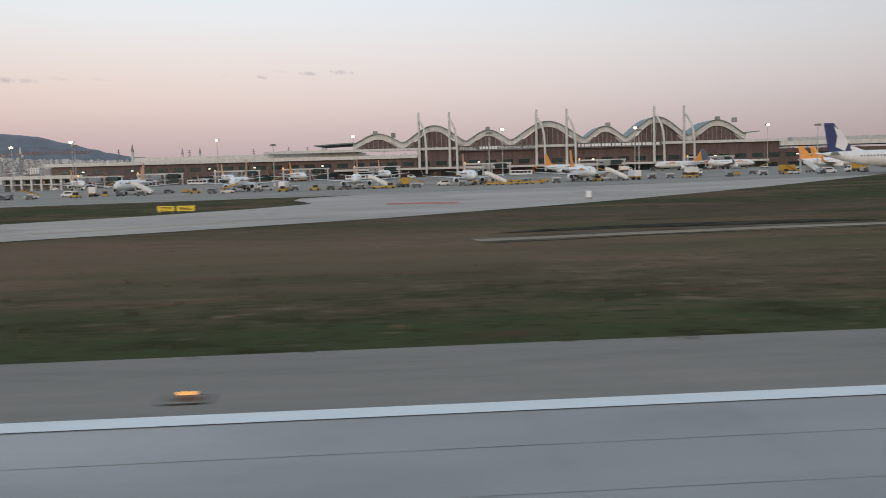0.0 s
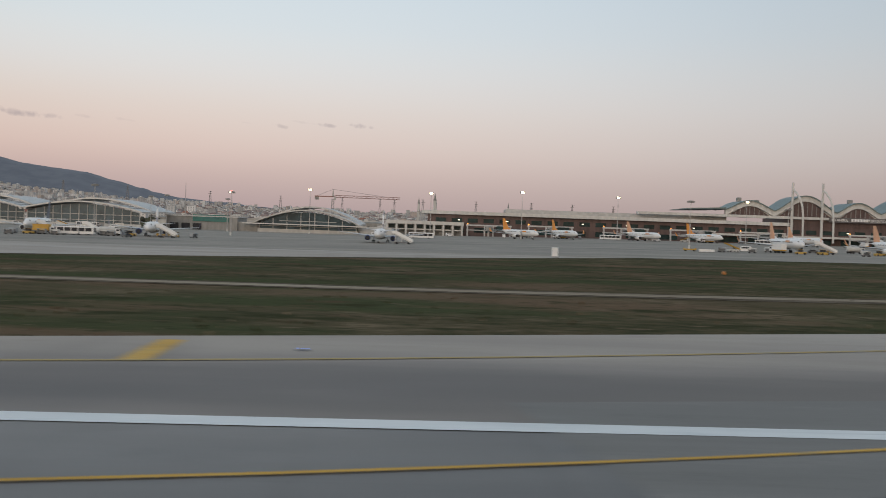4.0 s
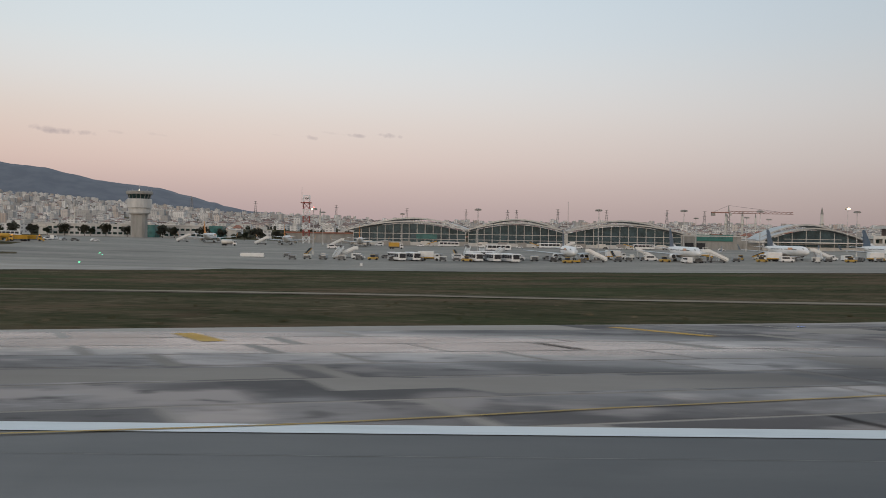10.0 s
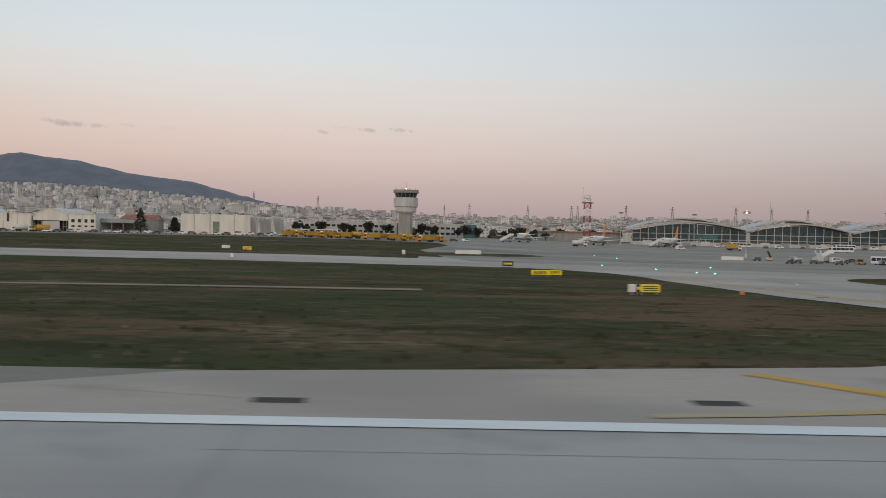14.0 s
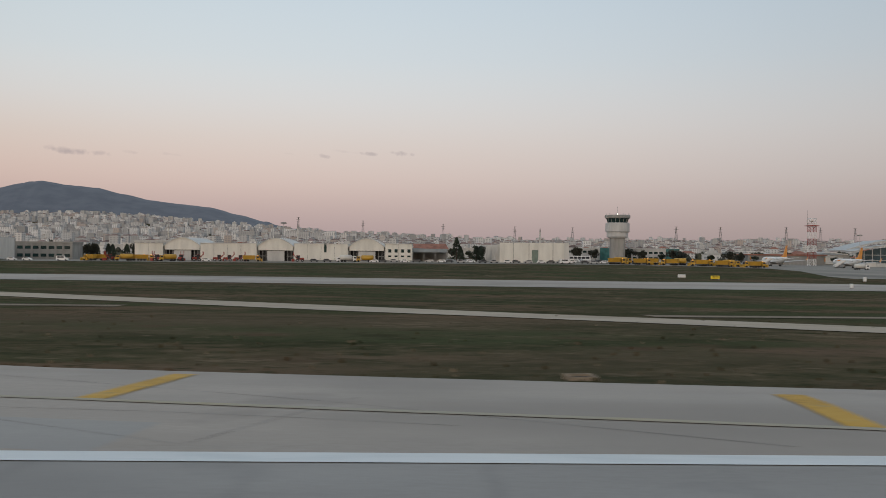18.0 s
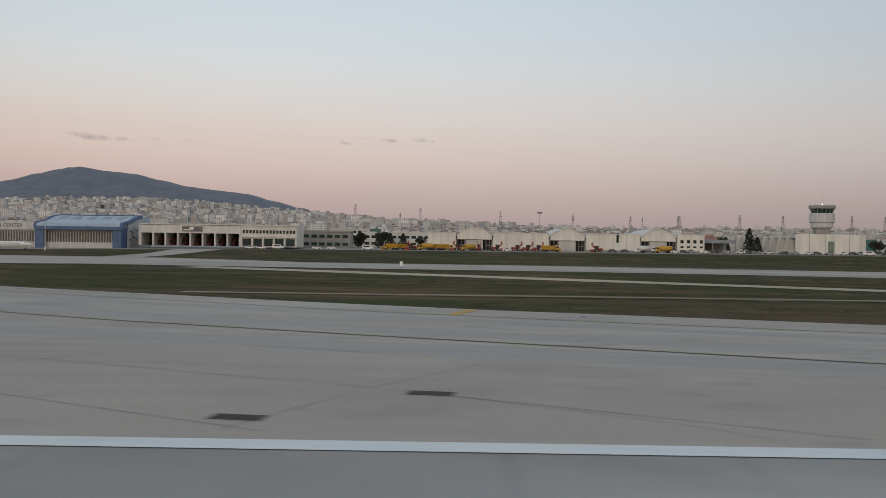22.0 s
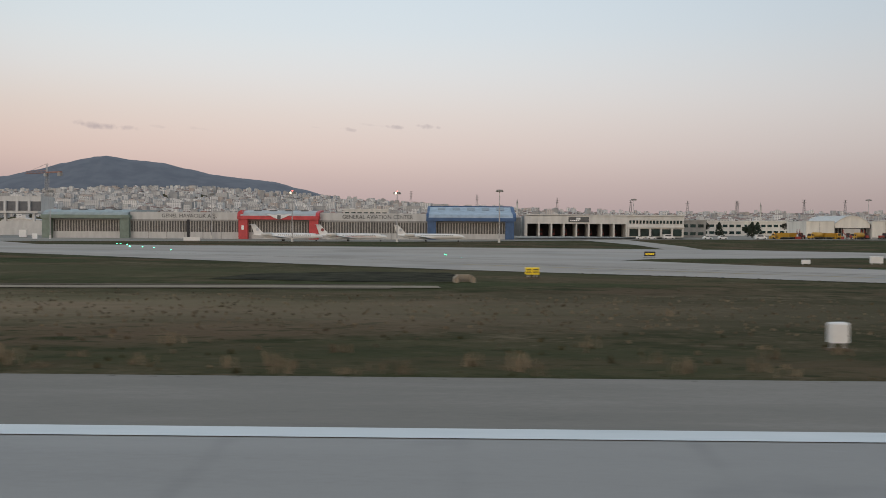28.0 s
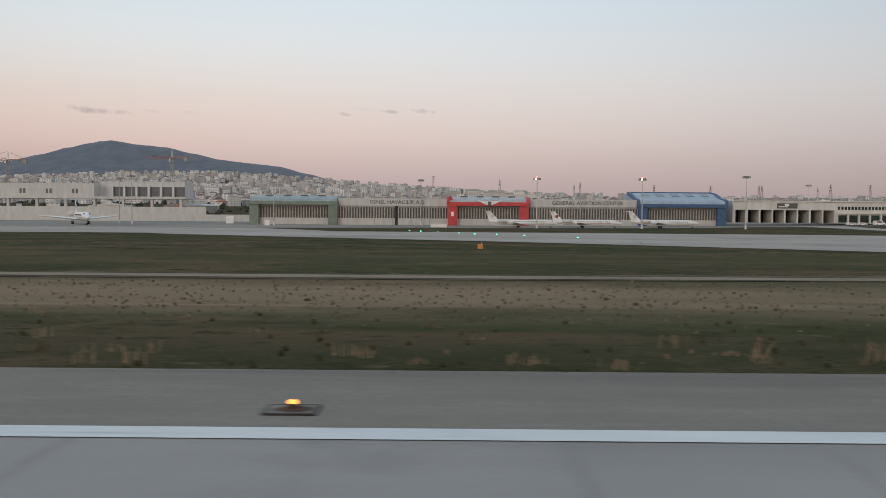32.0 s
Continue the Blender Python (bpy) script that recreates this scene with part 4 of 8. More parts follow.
# Sealed joints in the pavement.
for pts in ([(-332, 17.6), (-283, 17.6), (-219, 18.5), (-160, 17.9), (-40, 17.8), (60, 18.0)], [(-1000, 14.0), (-640, 14.2), (-330, 13.9), (100, 14.1), (600, 14)], [(-498, 27.4), (-486, 26.0), (-478, 24.2)], [(-702, 22.9), (-697, 26.4), (-693.6, 30.5)], [(-615.7, 30.8), (-610.6, 27.3), (-604.4, 23.4), (-602.5, 21.5)], [(-338, 24.6), (-330, 22.6)], [(300, 17.1), (380, 17.1), (520, 17.0), (700, 17.0)]):
    ribbon("pavement_joint", pts, 0.024, 0.056 if pts[0][1] < 21 else 0.069, SEAM, "thin dark sealed joint in the pavement", 5.0, category="joint")
draped("drain_path", [(-713.0, 22.0), (-711.2, 22.0), (-711.0, 29), (-713.2, 29)], 0.067, TAXI, "pale concrete gutter across the shoulder", category="gutter")


# ---- buildings ----
def arc(x0, x1, z0, z1, n=16):
    """A shallow arch from x0 to x1, z0 at its feet and z1 at its crown."""
    return [(x0 + (x1 - x0) * i / n, z0 + (z1 - z0) * math.sin(math.pi * i / n) ** 0.9) for i in range(n + 1)]


def arch_band(xs0, xs1, feet, crown, thick, y0, y1):
    top = arc(xs0, xs1, feet, crown)
    low = [(x, z - thick) for x, z in top]
    return MB().slab(top + low[::-1], y0, y1)


def wave(x0, x1, z0, z1, n=20):
    """A wave from trough to trough."""
    return [(x0 + (x1 - x0) * i / n, z0 + (z1 - z0) * abs(math.sin(math.pi * i / n)) ** 1.3) for i in range(n + 1)]


def wave_band(xs0, xs1, feet, crown, thick, y0, y1):
    top = wave(xs0, xs1, feet, crown)
    return MB().slab(top + [(x, z - thick) for x, z in top[::-1]], y0, y1)


# The long terminal with the waved roof.
t = thing("terminal_building", 477, 653, 0, -5.4, "long brown terminal with white roof band and waved arches", "terminal")
part("wall", MB().box(-262, 420, 0, 42, -1, 15.2), BROWN, t, "dark brown clad wall")
part("roof_band", MB().box(-266, -2, -3, 46, 15.2, 17.6), OFFWHITE, t, "pale roof fascia")
part("roof_band", MB().box(250, 424, -3, 46, 17.2, 20.2), OFFWHITE, t, "pale roof fascia")
part("upper_roof", MB().box(-205, -44, 8, 60, 17.6, 20.6), ROOFGREY, t)
part("upper_roof", MB().box(262, 424, 8, 60, 20.2, 23.0), ROOFGREY, t)
part("wall", MB().box(-2, 250, 0.5, 60, 14.9, 21.4), BROWN, t, "dark brown clad wall")
part("ledge", MB().box(-110, 255, -2.2, 6, 20.4, 22.2), OFFWHITE, t, "pale concrete ledge")
part("deck", MB().box(-60, 240, -9, 0, 7.0, 8.4), OFFWHITE, t, "pale departures deck edge")
for k in range(58):
    x = -256 + k * 11.6
    part("window", MB().box(x, x + 7.5, -0.14, 0.02, 9.6, 12.6), GLASS, t)
for k in range(30):
    x = -250 + k * 22
    part("window", MB().box(x, x + 15, -0.12, 0.02, 2.4, 6.0), GLASS, t)
waves = [(-47, -12, 32.3), (-12, 32, 37.0), (32, 63.5, 33.0), (63.5, 115, 38.0), (115, 143.5, 33.6), (143.5, 187, 39.0), (187, 227, 35.8)]
for a, b, top in waves:
    part("arch", wave_band(a, b, 25.6, top, 3.6, 0, 2.4), OFFWHITE, t, "cream arch fascia")
    part("roof_vault", wave_band(a, b, 26.3, top + 0.7, 0.7, -1.2, 34), ROOFGREEN, t, "weathered green vaulted roof")
    w = wave(a + 3, b - 3, 22.2, top - 3.4)
    part("gable_glass", MB().slab(w, 1.0, 1.6), BROWN, t, "brown glazed gable")
    n = int((b - a) / 4)
    for k in range(1, n):
        x = a + 4 + (b - a - 8) * k / n
        h = 22.2 + (top - 3.8 - 22.2) * math.sin(math.pi * k / n) ** 1.3
        part("mullion", MB().box(x - 0.16, x + 0.16, 0.78, 1.0, 22.2, h), GREY, t)
    part("spandrel", MB().box(a, b, 2.4, 3.2, 21.4, 26.6), OFFWHITE, t)
part("roof_eave", MB().slab([(-75, 25.2), (-47, 26.2), (-47, 27.2), (-75, 25.8)], -1, 58), ROOFGREEN, t, "low green roof tip")
part("roof_eave", MB().slab([(224, 26.2), (236, 27.4), (236, 28.0), (224, 27.0)], -1, 58), ROOFGREEN, t, "low green roof tip")
for x, z in ((-33, 32), (-20, 30.5), (48, 33), (134, 33.8), (212, 36), (224, 35)):
    part("roof_vent", MB().bevel(x - 1.6, x + 1.6, 16, 19, z, z + 3.4, 0.3), GREY, t)
for x in (-0.6, 20.7, 81.2, 102.2, 162.8, 183.4):
    part("mast", MB().tube((x, -3, 7), (x, -3, 46.5), 1.0, 0.8, 10), OFFWHITE, t, "tall white roof mast")
    mb = MB()
    pts = [(x + 0.5, -4, 41), (x + 2.0, -6, 38.5), (x + 3.6, -8.5, 34.5), (x + 4.6, -10.5, 29), (x + 5.0, -11.5, 22), (x + 5.2, -12, 4)]
    for p, q in zip(pts, pts[1:]):
        mb.tube(p, q, 0.75, 0.75, 8)
    part("strut", mb, OFFWHITE, t, "curved white strut")
for a, b, text in ((26, 82, 1), (108, 168, 0)):
    s = part("sign_board", MB().box(a, b, -3.2, -2.5, 19.0, 22.6), mat("slate_board", (0.13, 0.12, 0.12), 0.6), t, "long dark grey name board")
    if text:
        me = words("ISTANBUL", 2.6)
        me.materials.append(WHITE)
        o = part("sign_lettering", me, None, s, "white raised letters")
        o.location = Vector((33.5, -3.3, 19.9)) * K
        me = words("INTERNATIONAL AIRPORT", 2.6)
        me.materials.append(WHITE)
        o = part("sign_lettering", me, None, s, "white raised letters")
        o.location = Vector((66.5, -3.3, 19.9)) * K
        for k in range(6):
            part("lettering_bar", MB().box(41.5 + k * 2.1, 43.1 + k * 2.1, -3.32, -3.2, 20.0, 21.9), WHITE, s)
    else:
        for k in range(24):
            w = 1.5 + 0.35 * ((k * 7) % 3)
            part("lettering_bar", MB().box(a + 2 + k * 2.35, a + 2 + k * 2.35 + w, -3.32, -3.2, 20.0, 21.9), WHITE, s)
for x in (-240, -205, -150, -118, -70, 40, 120, 205, 262, 300, 350):
    f = part("wall_light", MB().box(x, x + 1.6, -0.3, 0, 11.0, 11.6), LAMP_W, t, "lit strip window")


def gate_portal(x, y):
    g0 = thing("gate_portal", x, y, None, -5.4, "white concrete gate portal with boarding bridge", "boarding bridge", "gates along the terminal")
    for dx in (-15, -3, 3, 15):
        part("column", MB().box(dx - 0.45, dx + 0.45, -0.5, 0.5, 0, 7.2), LIGHTGREY, g0)
    part("beam", MB().box(-16, 16, -0.6, 0.6, 7.2, 8.2), LIGHTGREY, g0)
    part("lower_beam", MB().box(-16, 16, -0.5, 0.5, 4.0, 4.6), LIGHTGREY, g0)
    part("cabin", MB().bevel(5, 13, -2, 4, 4.6, 7.6, 0.5), GLASS, g0, "glazed link cabin")
    b = part("boarding_bridge", MB().box(-2, 0.8, -24, 0, 4.2, 7.0), LIGHTGREY, g0, "pale telescopic bridge")
    part("bridge_window", MB().box(-2.06, -2.0, -22, -2, 5.3, 6.4), GLASS, b)
    part("bridge_head", MB().bevel(-2.6, 1.6, -28, -23, 3.9, 7.4, 0.5), GREY, g0)
    part("bridge_leg", MB().box(-1.2, 0.0, -21, -20, 0, 4.2), STEEL, g0)
    part("beacon", MB().tube((-15, 0, 8.2), (-15, 0, 9.0), 0.35), LAMP_A, g0, "amber beacon")
    return g0


gp = gate_portal(258, 648)
for x, y in ((300, 640), (352, 636), (398, 632), (446, 628), (520, 620), (596, 612), (668, 606), (742, 598)):
    copy_thing(gp, at(x, y, None, -5.4))

# White two-storey block with columns.
b = thing("office_block", 213.7, 664, None, 0, "low white concrete block with open colonnade", "building")
part("roof_slab", MB().box(-28, 28, -1, 12, 8.0, 10.4), OFFWHITE, b)
part("wall", MB().box(-27, 27, 4, 12, 0, 8.0), GREY, b)
part("middle_slab", MB().box(-27.5, 27.5, 0, 5, 4.0, 4.7), OFFWHITE, b)
for k in range(9):
    part("column", MB().box(-27.5 + k * 6.7, -26.2 + k * 6.7, -0.8, 0.6, 0, 8.0), OFFWHITE, b)
    if k < 8:
        part("window", MB().box(-25.6 + k * 6.7, -21.4 + k * 6.7, 3.86, 4.0, 5.0, 7.4), GLASS, b)


def glazed_hall(name, x, y, turn, spans, feet, rise, base, depth, label, step):
    """A hall with a wide arched roof over a glass front."""
    h = thing(name, x, y, base, turn, label, "terminal")
    for a, c in spans:
        part("roof_vault", arch_band(a - 2, c + 2, feet, feet + rise + 0.6, 0.9, -4.5, depth * 0.3), ROOFGREY, h, "pale arched roof")
        top = arc(a, c, feet + 0.8, feet + rise + 3.4)
        part("roof_shell", MB().slab(top + [(q, z - 1.0) for q, z in top[::-1]], depth * 0.3, depth), ROOFGREY, h, "pale arched roof")
        for k in range(1, 12):
            q = a + (c - a) * k / 12
            z = feet + rise * math.sin(math.pi * k / 12) ** 0.9
            part("roof_seam", MB().box(q - 0.18, q + 0.18, -4.4, depth * 0.3, z + 0.55, z + 0.85), GREY, h)
        n = max(2, int((c - a) / step))
        part("glass_front", MB().slab([(a + 1, 0.6)] + [(q, z - 1.2) for q, z in arc(a + 1, c - 1, feet, feet + rise)] + [(c - 1, 0.6)], 0, 0.3), HALLGLASS, h, "dark tinted glass front")
        for k in range(n + 1):
            q = a + 1 + (c - a - 2) * k / n
            z = feet - 1.2 + rise * abs(math.sin(math.pi * k / n)) ** 0.9
            part("mullion", MB().box(q - 0.2, q + 0.2, -0.4, 0, 0, max(z, 2)), LIGHTGREY, h)
        for z in (4.6, 8.2):
            if z < feet + rise - 3:
                inset = 0 if z < feet - 1 else (c - a) * 0.2
                part("transom", MB().box(a + 1 + inset, c - 1 - inset, -0.3, 0, z, z + 0.35), LIGHTGREY, h)
        part("plinth", MB().box(a, c, -0.5, 0.4, 0, 2.8), LIGHTGREY, h)
    return h


hall = glazed_hall("domestic_hall", -111, 622, -7, [(-78, 0), (0, 66), (66, 142)], 11.0, 5.2, -2.8, 60, "long hall with three shallow arches over dark glass", 5.5)
part("glass_bay", MB().box(-34, -20, -0.5, -0.05, 4.9, 8.1), TEAL, hall, "lit teal glass bay")
for k in range(16):
    part("service_door", MB().box(-70 + k * 13, -64 + k * 13, -0.7, -0.5, 0.1, 3.4), GREY if k % 3 else OFFWHITE, hall)
arr = glazed_hall("arrivals_hall", 132, 642, -6, [(-34, 35)], 7.2, 8.6, -2.4, 46, "small hall with one white arch over glass", 9)
part("side_wing", MB().box(-52, -34, 2, 24, 0, 6.6), GREY, arr)
part("side_wing", MB().box(35, 58, 4, 20, 0, 6.2), LIGHTGREY, arr)
part("canopy", MB().box(-44, 42, -5, 0, 5.6, 6.4), OFFWHITE, arr)
cg = thing("cargo_building", 62, 650, None, -6, "grey flat cargo building with a dark green name board", "building")
part("wall", MB().box(-28, 22, 0, 26, 0, 9), GREY, cg)
part("roof_edge", MB().box(-28.6, 22.6, -0.6, 26.6, 9, 9.8), LIGHTGREY, cg)
part("name_board", MB().box(-9, 16, -0.5, -0.1, 5.8, 10.4), GREENBOARD, cg, "dark green board with unreadable letters")
for k in range(7):
    part("lettering_bar", MB().box(0 + k * 2, 1.4 + k * 2, -0.6, -0.5, 7.6, 9.2), TEAL, cg)
for k in range(3):
    part("loading_door", MB().box(-25 + k * 8, -19 + k * 8, -0.15, 0, 0, 4.4), DARK, cg)
low = thing("rear_terminal_wing", -205, 690, None, 0, "low dark building behind the trees", "building")
part("wall", MB().box(-36, 22, 0, 30, 0, 7), GREY, low)
part("roof", MB().box(-37, 23, -1, 31, 7, 8), TERRACOTTA, low)

# Control tower with its low offices.
tw = thing("control_tower", -343, 670, -0.8, 0, "grey concrete control tower with round drum and glazed cab", "tower")


def turned(profile, n=20, slot=0):
    return MB().loft([[(r * math.cos(2 * math.pi * i / n), r * math.sin(2 * math.pi * i / n), z) for i in range(n)] for r, z in profile])


shaft = [(-5.0, -3.4), (-3.4, -5.0), (3.4, -5.0), (5.0, -3.4), (5.0, 3.4), (3.4, 5.0), (-3.4, 5.0), (-5.0, 3.4)]
part("shaft", MB().plate(shaft, 0, 17.2), GREY, tw)
part("lower_ring", turned([(6.6, 17.0), (7.7, 18.0), (7.7, 21.2)]), LIGHTGREY, tw)
part("drum", turned([(8.2, 21.2), (8.7, 21.7), (8.7, 27.6), (8.2, 28.0)]), LIGHTGREY, tw)
part("cab_glass", turned([(7.0, 28.0), (8.1, 31.2)]), GLASS, tw, "dark outward-leaning cab windows")
for i in range(16):
    a = 2 * math.pi * i / 16
    part("cab_post", MB().tube((7.05 * math.cos(a), 7.05 * math.sin(a), 28), (8.15 * math.cos(a), 8.15 * math.sin(a), 31.2), 0.16, n=4), GREY, tw)
part("cab_roof", turned([(8.9, 31.2), (9.2, 31.7), (9.2, 33.2), (8.6, 33.6)]), GREY, tw)
for i in range(10):
    a = 2 * math.pi * i / 10
    part("roof_rail_post", MB().tube((8.4 * math.cos(a), 8.4 * math.sin(a), 33.5), (8.4 * math.cos(a), 8.4 * math.sin(a), 34.8), 0.12, n=4), STEEL, tw)
part("antenna", MB().tube((0, 0, 33.5), (0, 0, 40), 0.2, 0.08, 5), STEEL, tw)
part("beacon", turned([(0.25, 33.6), (0.4, 34.2), (0.35, 34.8), (0.1, 35)], 8), LAMP_W, tw, "lit white roof beacon")


def low_office(x, y, w, d, h, label, wall, glass_end=0, turn=0):
    o = thing("office_building", x, y, None, turn, label, "building")
    part("wall", MB().box(0, w, 0, d, -1, h), wall, o)
    part("parapet", MB().box(-0.4, w + 0.4, -0.4, d + 0.4, h, h + 0.8), wall, o)
    for fl in range(max(1, int(h / 4))):
        for k in range(int(w / 4)):
            part("window", MB().box(1 + k * 4, 3.8 + k * 4, -0.12, 0.03, 1.4 + fl * 4, 3.0 + fl * 4), GLASS, o)
    if glass_end:
        part("glass_block", MB().box(w, w + glass_end, -1, d * 0.7, -1, h + 0.6), TEAL, o, "teal glass stair block")
    return o


low_office(-420, 700, 70, 18, 8.4, "long low pale office wing beside the tower", LIGHTGREY, 10)
low_office(-334, 700, 34, 18, 8.8, "long low pale office wing beside the tower", LIGHTGREY, 10)

# Red and white lattice mast.
ms = thing("lattice_mast", -219, 628, None, 0, "red and white steel lattice mast", "mast")
for k in range(7):
    z0, z1 = k * 4.6, (k + 1) * 4.6
    w = 2.1
    mb = MB()
    c = [(-w, -w), (w, -w), (w, w), (-w, w)]
    for i in range(4):
        p, q = c[i], c[(i + 1) % 4]
        mb.tube((*p, z0), (*p, z1), 0.2, n=5)
        mb.tube((*p, z0), (*q, z1), 0.1, n=4)
        mb.tube((*q, z0), (*p, z1), 0.1, n=4)
        mb.tube((*p, z1), (*q, z1), 0.1, n=4)
    part("lattice_section", mb, WHITE if k % 2 == 0 else REDPAINT, ms, "red painted section" if k % 2 else "white painted section")
part("platform", MB().box(-3.6, 3.6, -3.6, 3.6, 27, 27.5), REDPAINT, ms)
part("antenna", MB().tube((-3.2, 0, 27), (-3.2, 0, 38), 0.18, 0.08, 5), STEEL, ms)
part("dish", turned([(0.2, 29.6), (1.5, 30.2), (1.7, 30.8)], 12), OFFWHITE, ms)

# Row of maintenance hangars.
H = 8.3


def white_block(x0, x1, y, h, label, windows=()):
    o = thing("workshop_block", x0, y, None, 0, label, "workshop", "row of workshops")
    w = x1 - x0
    part("wall", MB().box(0, w, 0, 26, -0.5, h), CREAM, o)
    part("parapet", MB().box(-0.1, w + 0.1, -0.25, 26, h, h + 0.35), OFFWHITE, o)
    part("base_course", MB().box(0, w, -0.1, 0, -0.5, 0.7), GREY, o)
    for k in range(1, int(w / 6.5)):
        part("panel_joint", MB().box(k * 6.5 - 0.06, k * 6.5 + 0.06, -0.05, 0.02, 0.7, h), GREY, o)
    for x, z, a, b in windows:
        part("window", MB().box(x, x + a, -0.08, 0.04, z, z + b), GLASS, o)
    return o


def arched_hangar(x0, x1, y):
    o = thing("arched_hangar", x0, y + 1, None, 0, "cream arched hangar with half-closed doors", "hangar", "row of arched hangars")
    w = x1 - x0
    prof = arc(0, w, H - 1.6, 10.9)
    part("front_panel", MB().slab([(0, 5.2)] + prof + [(w, 5.2)], 0, 0.5), CREAM, o)
    part("roof_vault", MB().slab([(q, z + 0.35) for q, z in prof] + [(q, z) for q, z in prof[::-1]], -0.4, 40), OFFWHITE, o)
    part("back_wall", MB().box(0, w, 38, 39, -0.5, 9), GREY, o)
    part("side_wall", MB().box(0, 0.6, 0, 39, -0.5, 7), GREY, o)
    part("side_wall", MB().box(w - 0.6, w, 0, 39, -0.5, 7), GREY, o)
    part("door_recess", MB().box(0.6, w - 0.6, 3.0, 3.4, -0.5, 5.2), DARK, o)
    part("roller_door", MB().box(w * 0.27, w * 0.73, 0.6, 1.0, -0.5, 4.9), LIGHTGREY, o, "pale roller door")
    for s in (0.0, 0.76):
        for k in range(3):
            part("door_frame", MB().box(w * s + 0.9 + k * w * 0.09, w * s + 1.15 + k * w * 0.09, 0.9, 1.2, -0.5, 5.2), GREY, o)
        part("door_rail", MB().box(w * s + 0.6, w * s + w * 0.24, 0.9, 1.2, 2.3, 2.6), GREY, o)


white_block(-620.5, -607, 450, H - 0.2, "cream rendered workshop block")
arched_hangar(-607, -589, 450)
white_block(-589, -562, 450, H, "cream rendered workshop block")
arched_hangar(-562, -544, 450)
white_block(-544, -518, 450, H, "cream rendered workshop block", [(14.5, 4.4, 1.2, 4.6)])
arched_hangar(-518, -500, 450)
white_block(-500, -487, 450, H + 0.1, "cream workshop block with small windows", [(1.4 + 3.1 * k, 4.4, 1.5, 1.6) for k in range(4)] + [(1.4 + 3.1 * k, 2.2, 1.5, 0.8) for k in range(4)])
shed = thing("open_shed", -487, 456, None, 0, "open shed with a blue-grey metal roof", "shed")
part("roof", MB().slab([(0, 6.6), (17, 6.0), (17, 5.6), (0, 6.1)], 0, 16), mat("blue_grey_sheet", (0.27, 0.31, 0.34), 0.5, 0.2), shed)
part("roof_fascia", MB().box(0, 17, -0.3, 0, 4.6, 6.3), mat("blue_grey_sheet", (0.27, 0.31, 0.34)), shed)
part("back_wall", MB().box(0, 17, 15.5, 16, -0.5, 5.2), GREY, shed)
for k in range(4):
    part("post", MB().box(k * 5.5, k * 5.5 + 0.4, 0, 0.4, -0.5, 4.8), GREY, shed)
brick = thing("brick_store", -489, 492, None, 0, "low store with an orange tiled roof", "building")
part("wall", MB().box(0, 20, 0, 10, -0.5, 6.6), GREY, brick)
part("roof", MB().loft([[(-0.5, -0.5, 6.6), (20.5, -0.5, 6.6), (20.5, 10.5, 6.6), (-0.5, 10.5, 6.6)], [(1, 4.8, 9.2), (19, 4.8, 9.2), (19, 5.2, 9.2), (1, 5.2, 9.2)]]), TERRACOTTA, brick)

wh = thing("white_hangar", -445, 445, -0.6, 0, "plain cream hangar with a tall green door and concrete fins", "hangar")
part("front_wall", MB().box(0, 33, 0, 1, 0, 10.2), CREAM, wh)
part("edge_trim", MB().box(31.0, 33.2, -0.15, 0, 0, 10.3), OFFWHITE, wh)
part("door", MB().box(15.4, 18.4, -0.12, 0.02, 0, 6.8), GREEN, wh, "tall dull green door")
part("hall_body", MB().box(3, 30, 1, 110, 0, 8.2), GREY, wh)
part("roof", MB().box(1, 32, 1, 110, 8.2, 9.4), LIGHTGREY, wh)
for k in range(1, 10):
    for x0, x1 in ((-1.5, 3), (30, 34.5)):
        part("concrete_fin", MB().slab([(x0, 0), (x1, 0), (x1, 9.4), (x0 + (1.2 if x0 < 0 else 0), 9.4)] if x0 < 0 else [(x0, 0), (x1, 0), (x1 - 1.2, 9.4), (x0, 9.4)], k * 11, k * 11 + 0.8), OFFWHITE, wh)
# Two door panels glow in place of light from inside the bays.
for k, m in enumerate((RED, LAMP_W, OFFWHITE, ORANGE, OFFWHITE, LAMP_W, DARK, OFFWHITE, DARK)):
    part("bay_door", MB().box(30.0, 30.15, 4 + k * 11, 9 + k * 11, 0.5, 5), m, wh)
for x in (6.5, 14.0, 25.5):
    part("downpipe", MB().tube((x, -0.12, 0), (x, -0.12, 10), 0.1, n=6), GREY, wh)

# Fire station.
fs = thing("fire_station", -756, 438, -0.2, 0, "white fire station with eight open vehicle bays", "fire station")
part("upper_wall", MB().box(0, 47.5, 0, 1, 6.0, 9.9), OFFWHITE, fs)
part("roof", MB().box(0, 74, 0, 22, 9.7, 10.1), LIGHTGREY, fs)
part("parapet", MB().box(-0.3, 74.3, -0.3, 0.6, 9.9, 10.4), OFFWHITE, fs)
part("back_wall", MB().box(0, 74, 21, 22, 0, 9.7), GREY, fs)
part("side_wall", MB().box(-0.6, 0, 0, 22, 0, 9.7), OFFWHITE, fs)
part("bay_back", MB().box(0, 47.5, 12, 12.4, 0, 6.0), DARK, fs)
for k in range(9):
    part("bay_pier", MB().box(k * 5.85, k * 5.85 + 0.7, -0.2, 12, 0, 6.0), OFFWHITE, fs)
part("name_board", MB().box(20, 29.5, -0.3, 0, 6.8, 9.2), DKSTEEL, fs, "dark board with unreadable white letters")
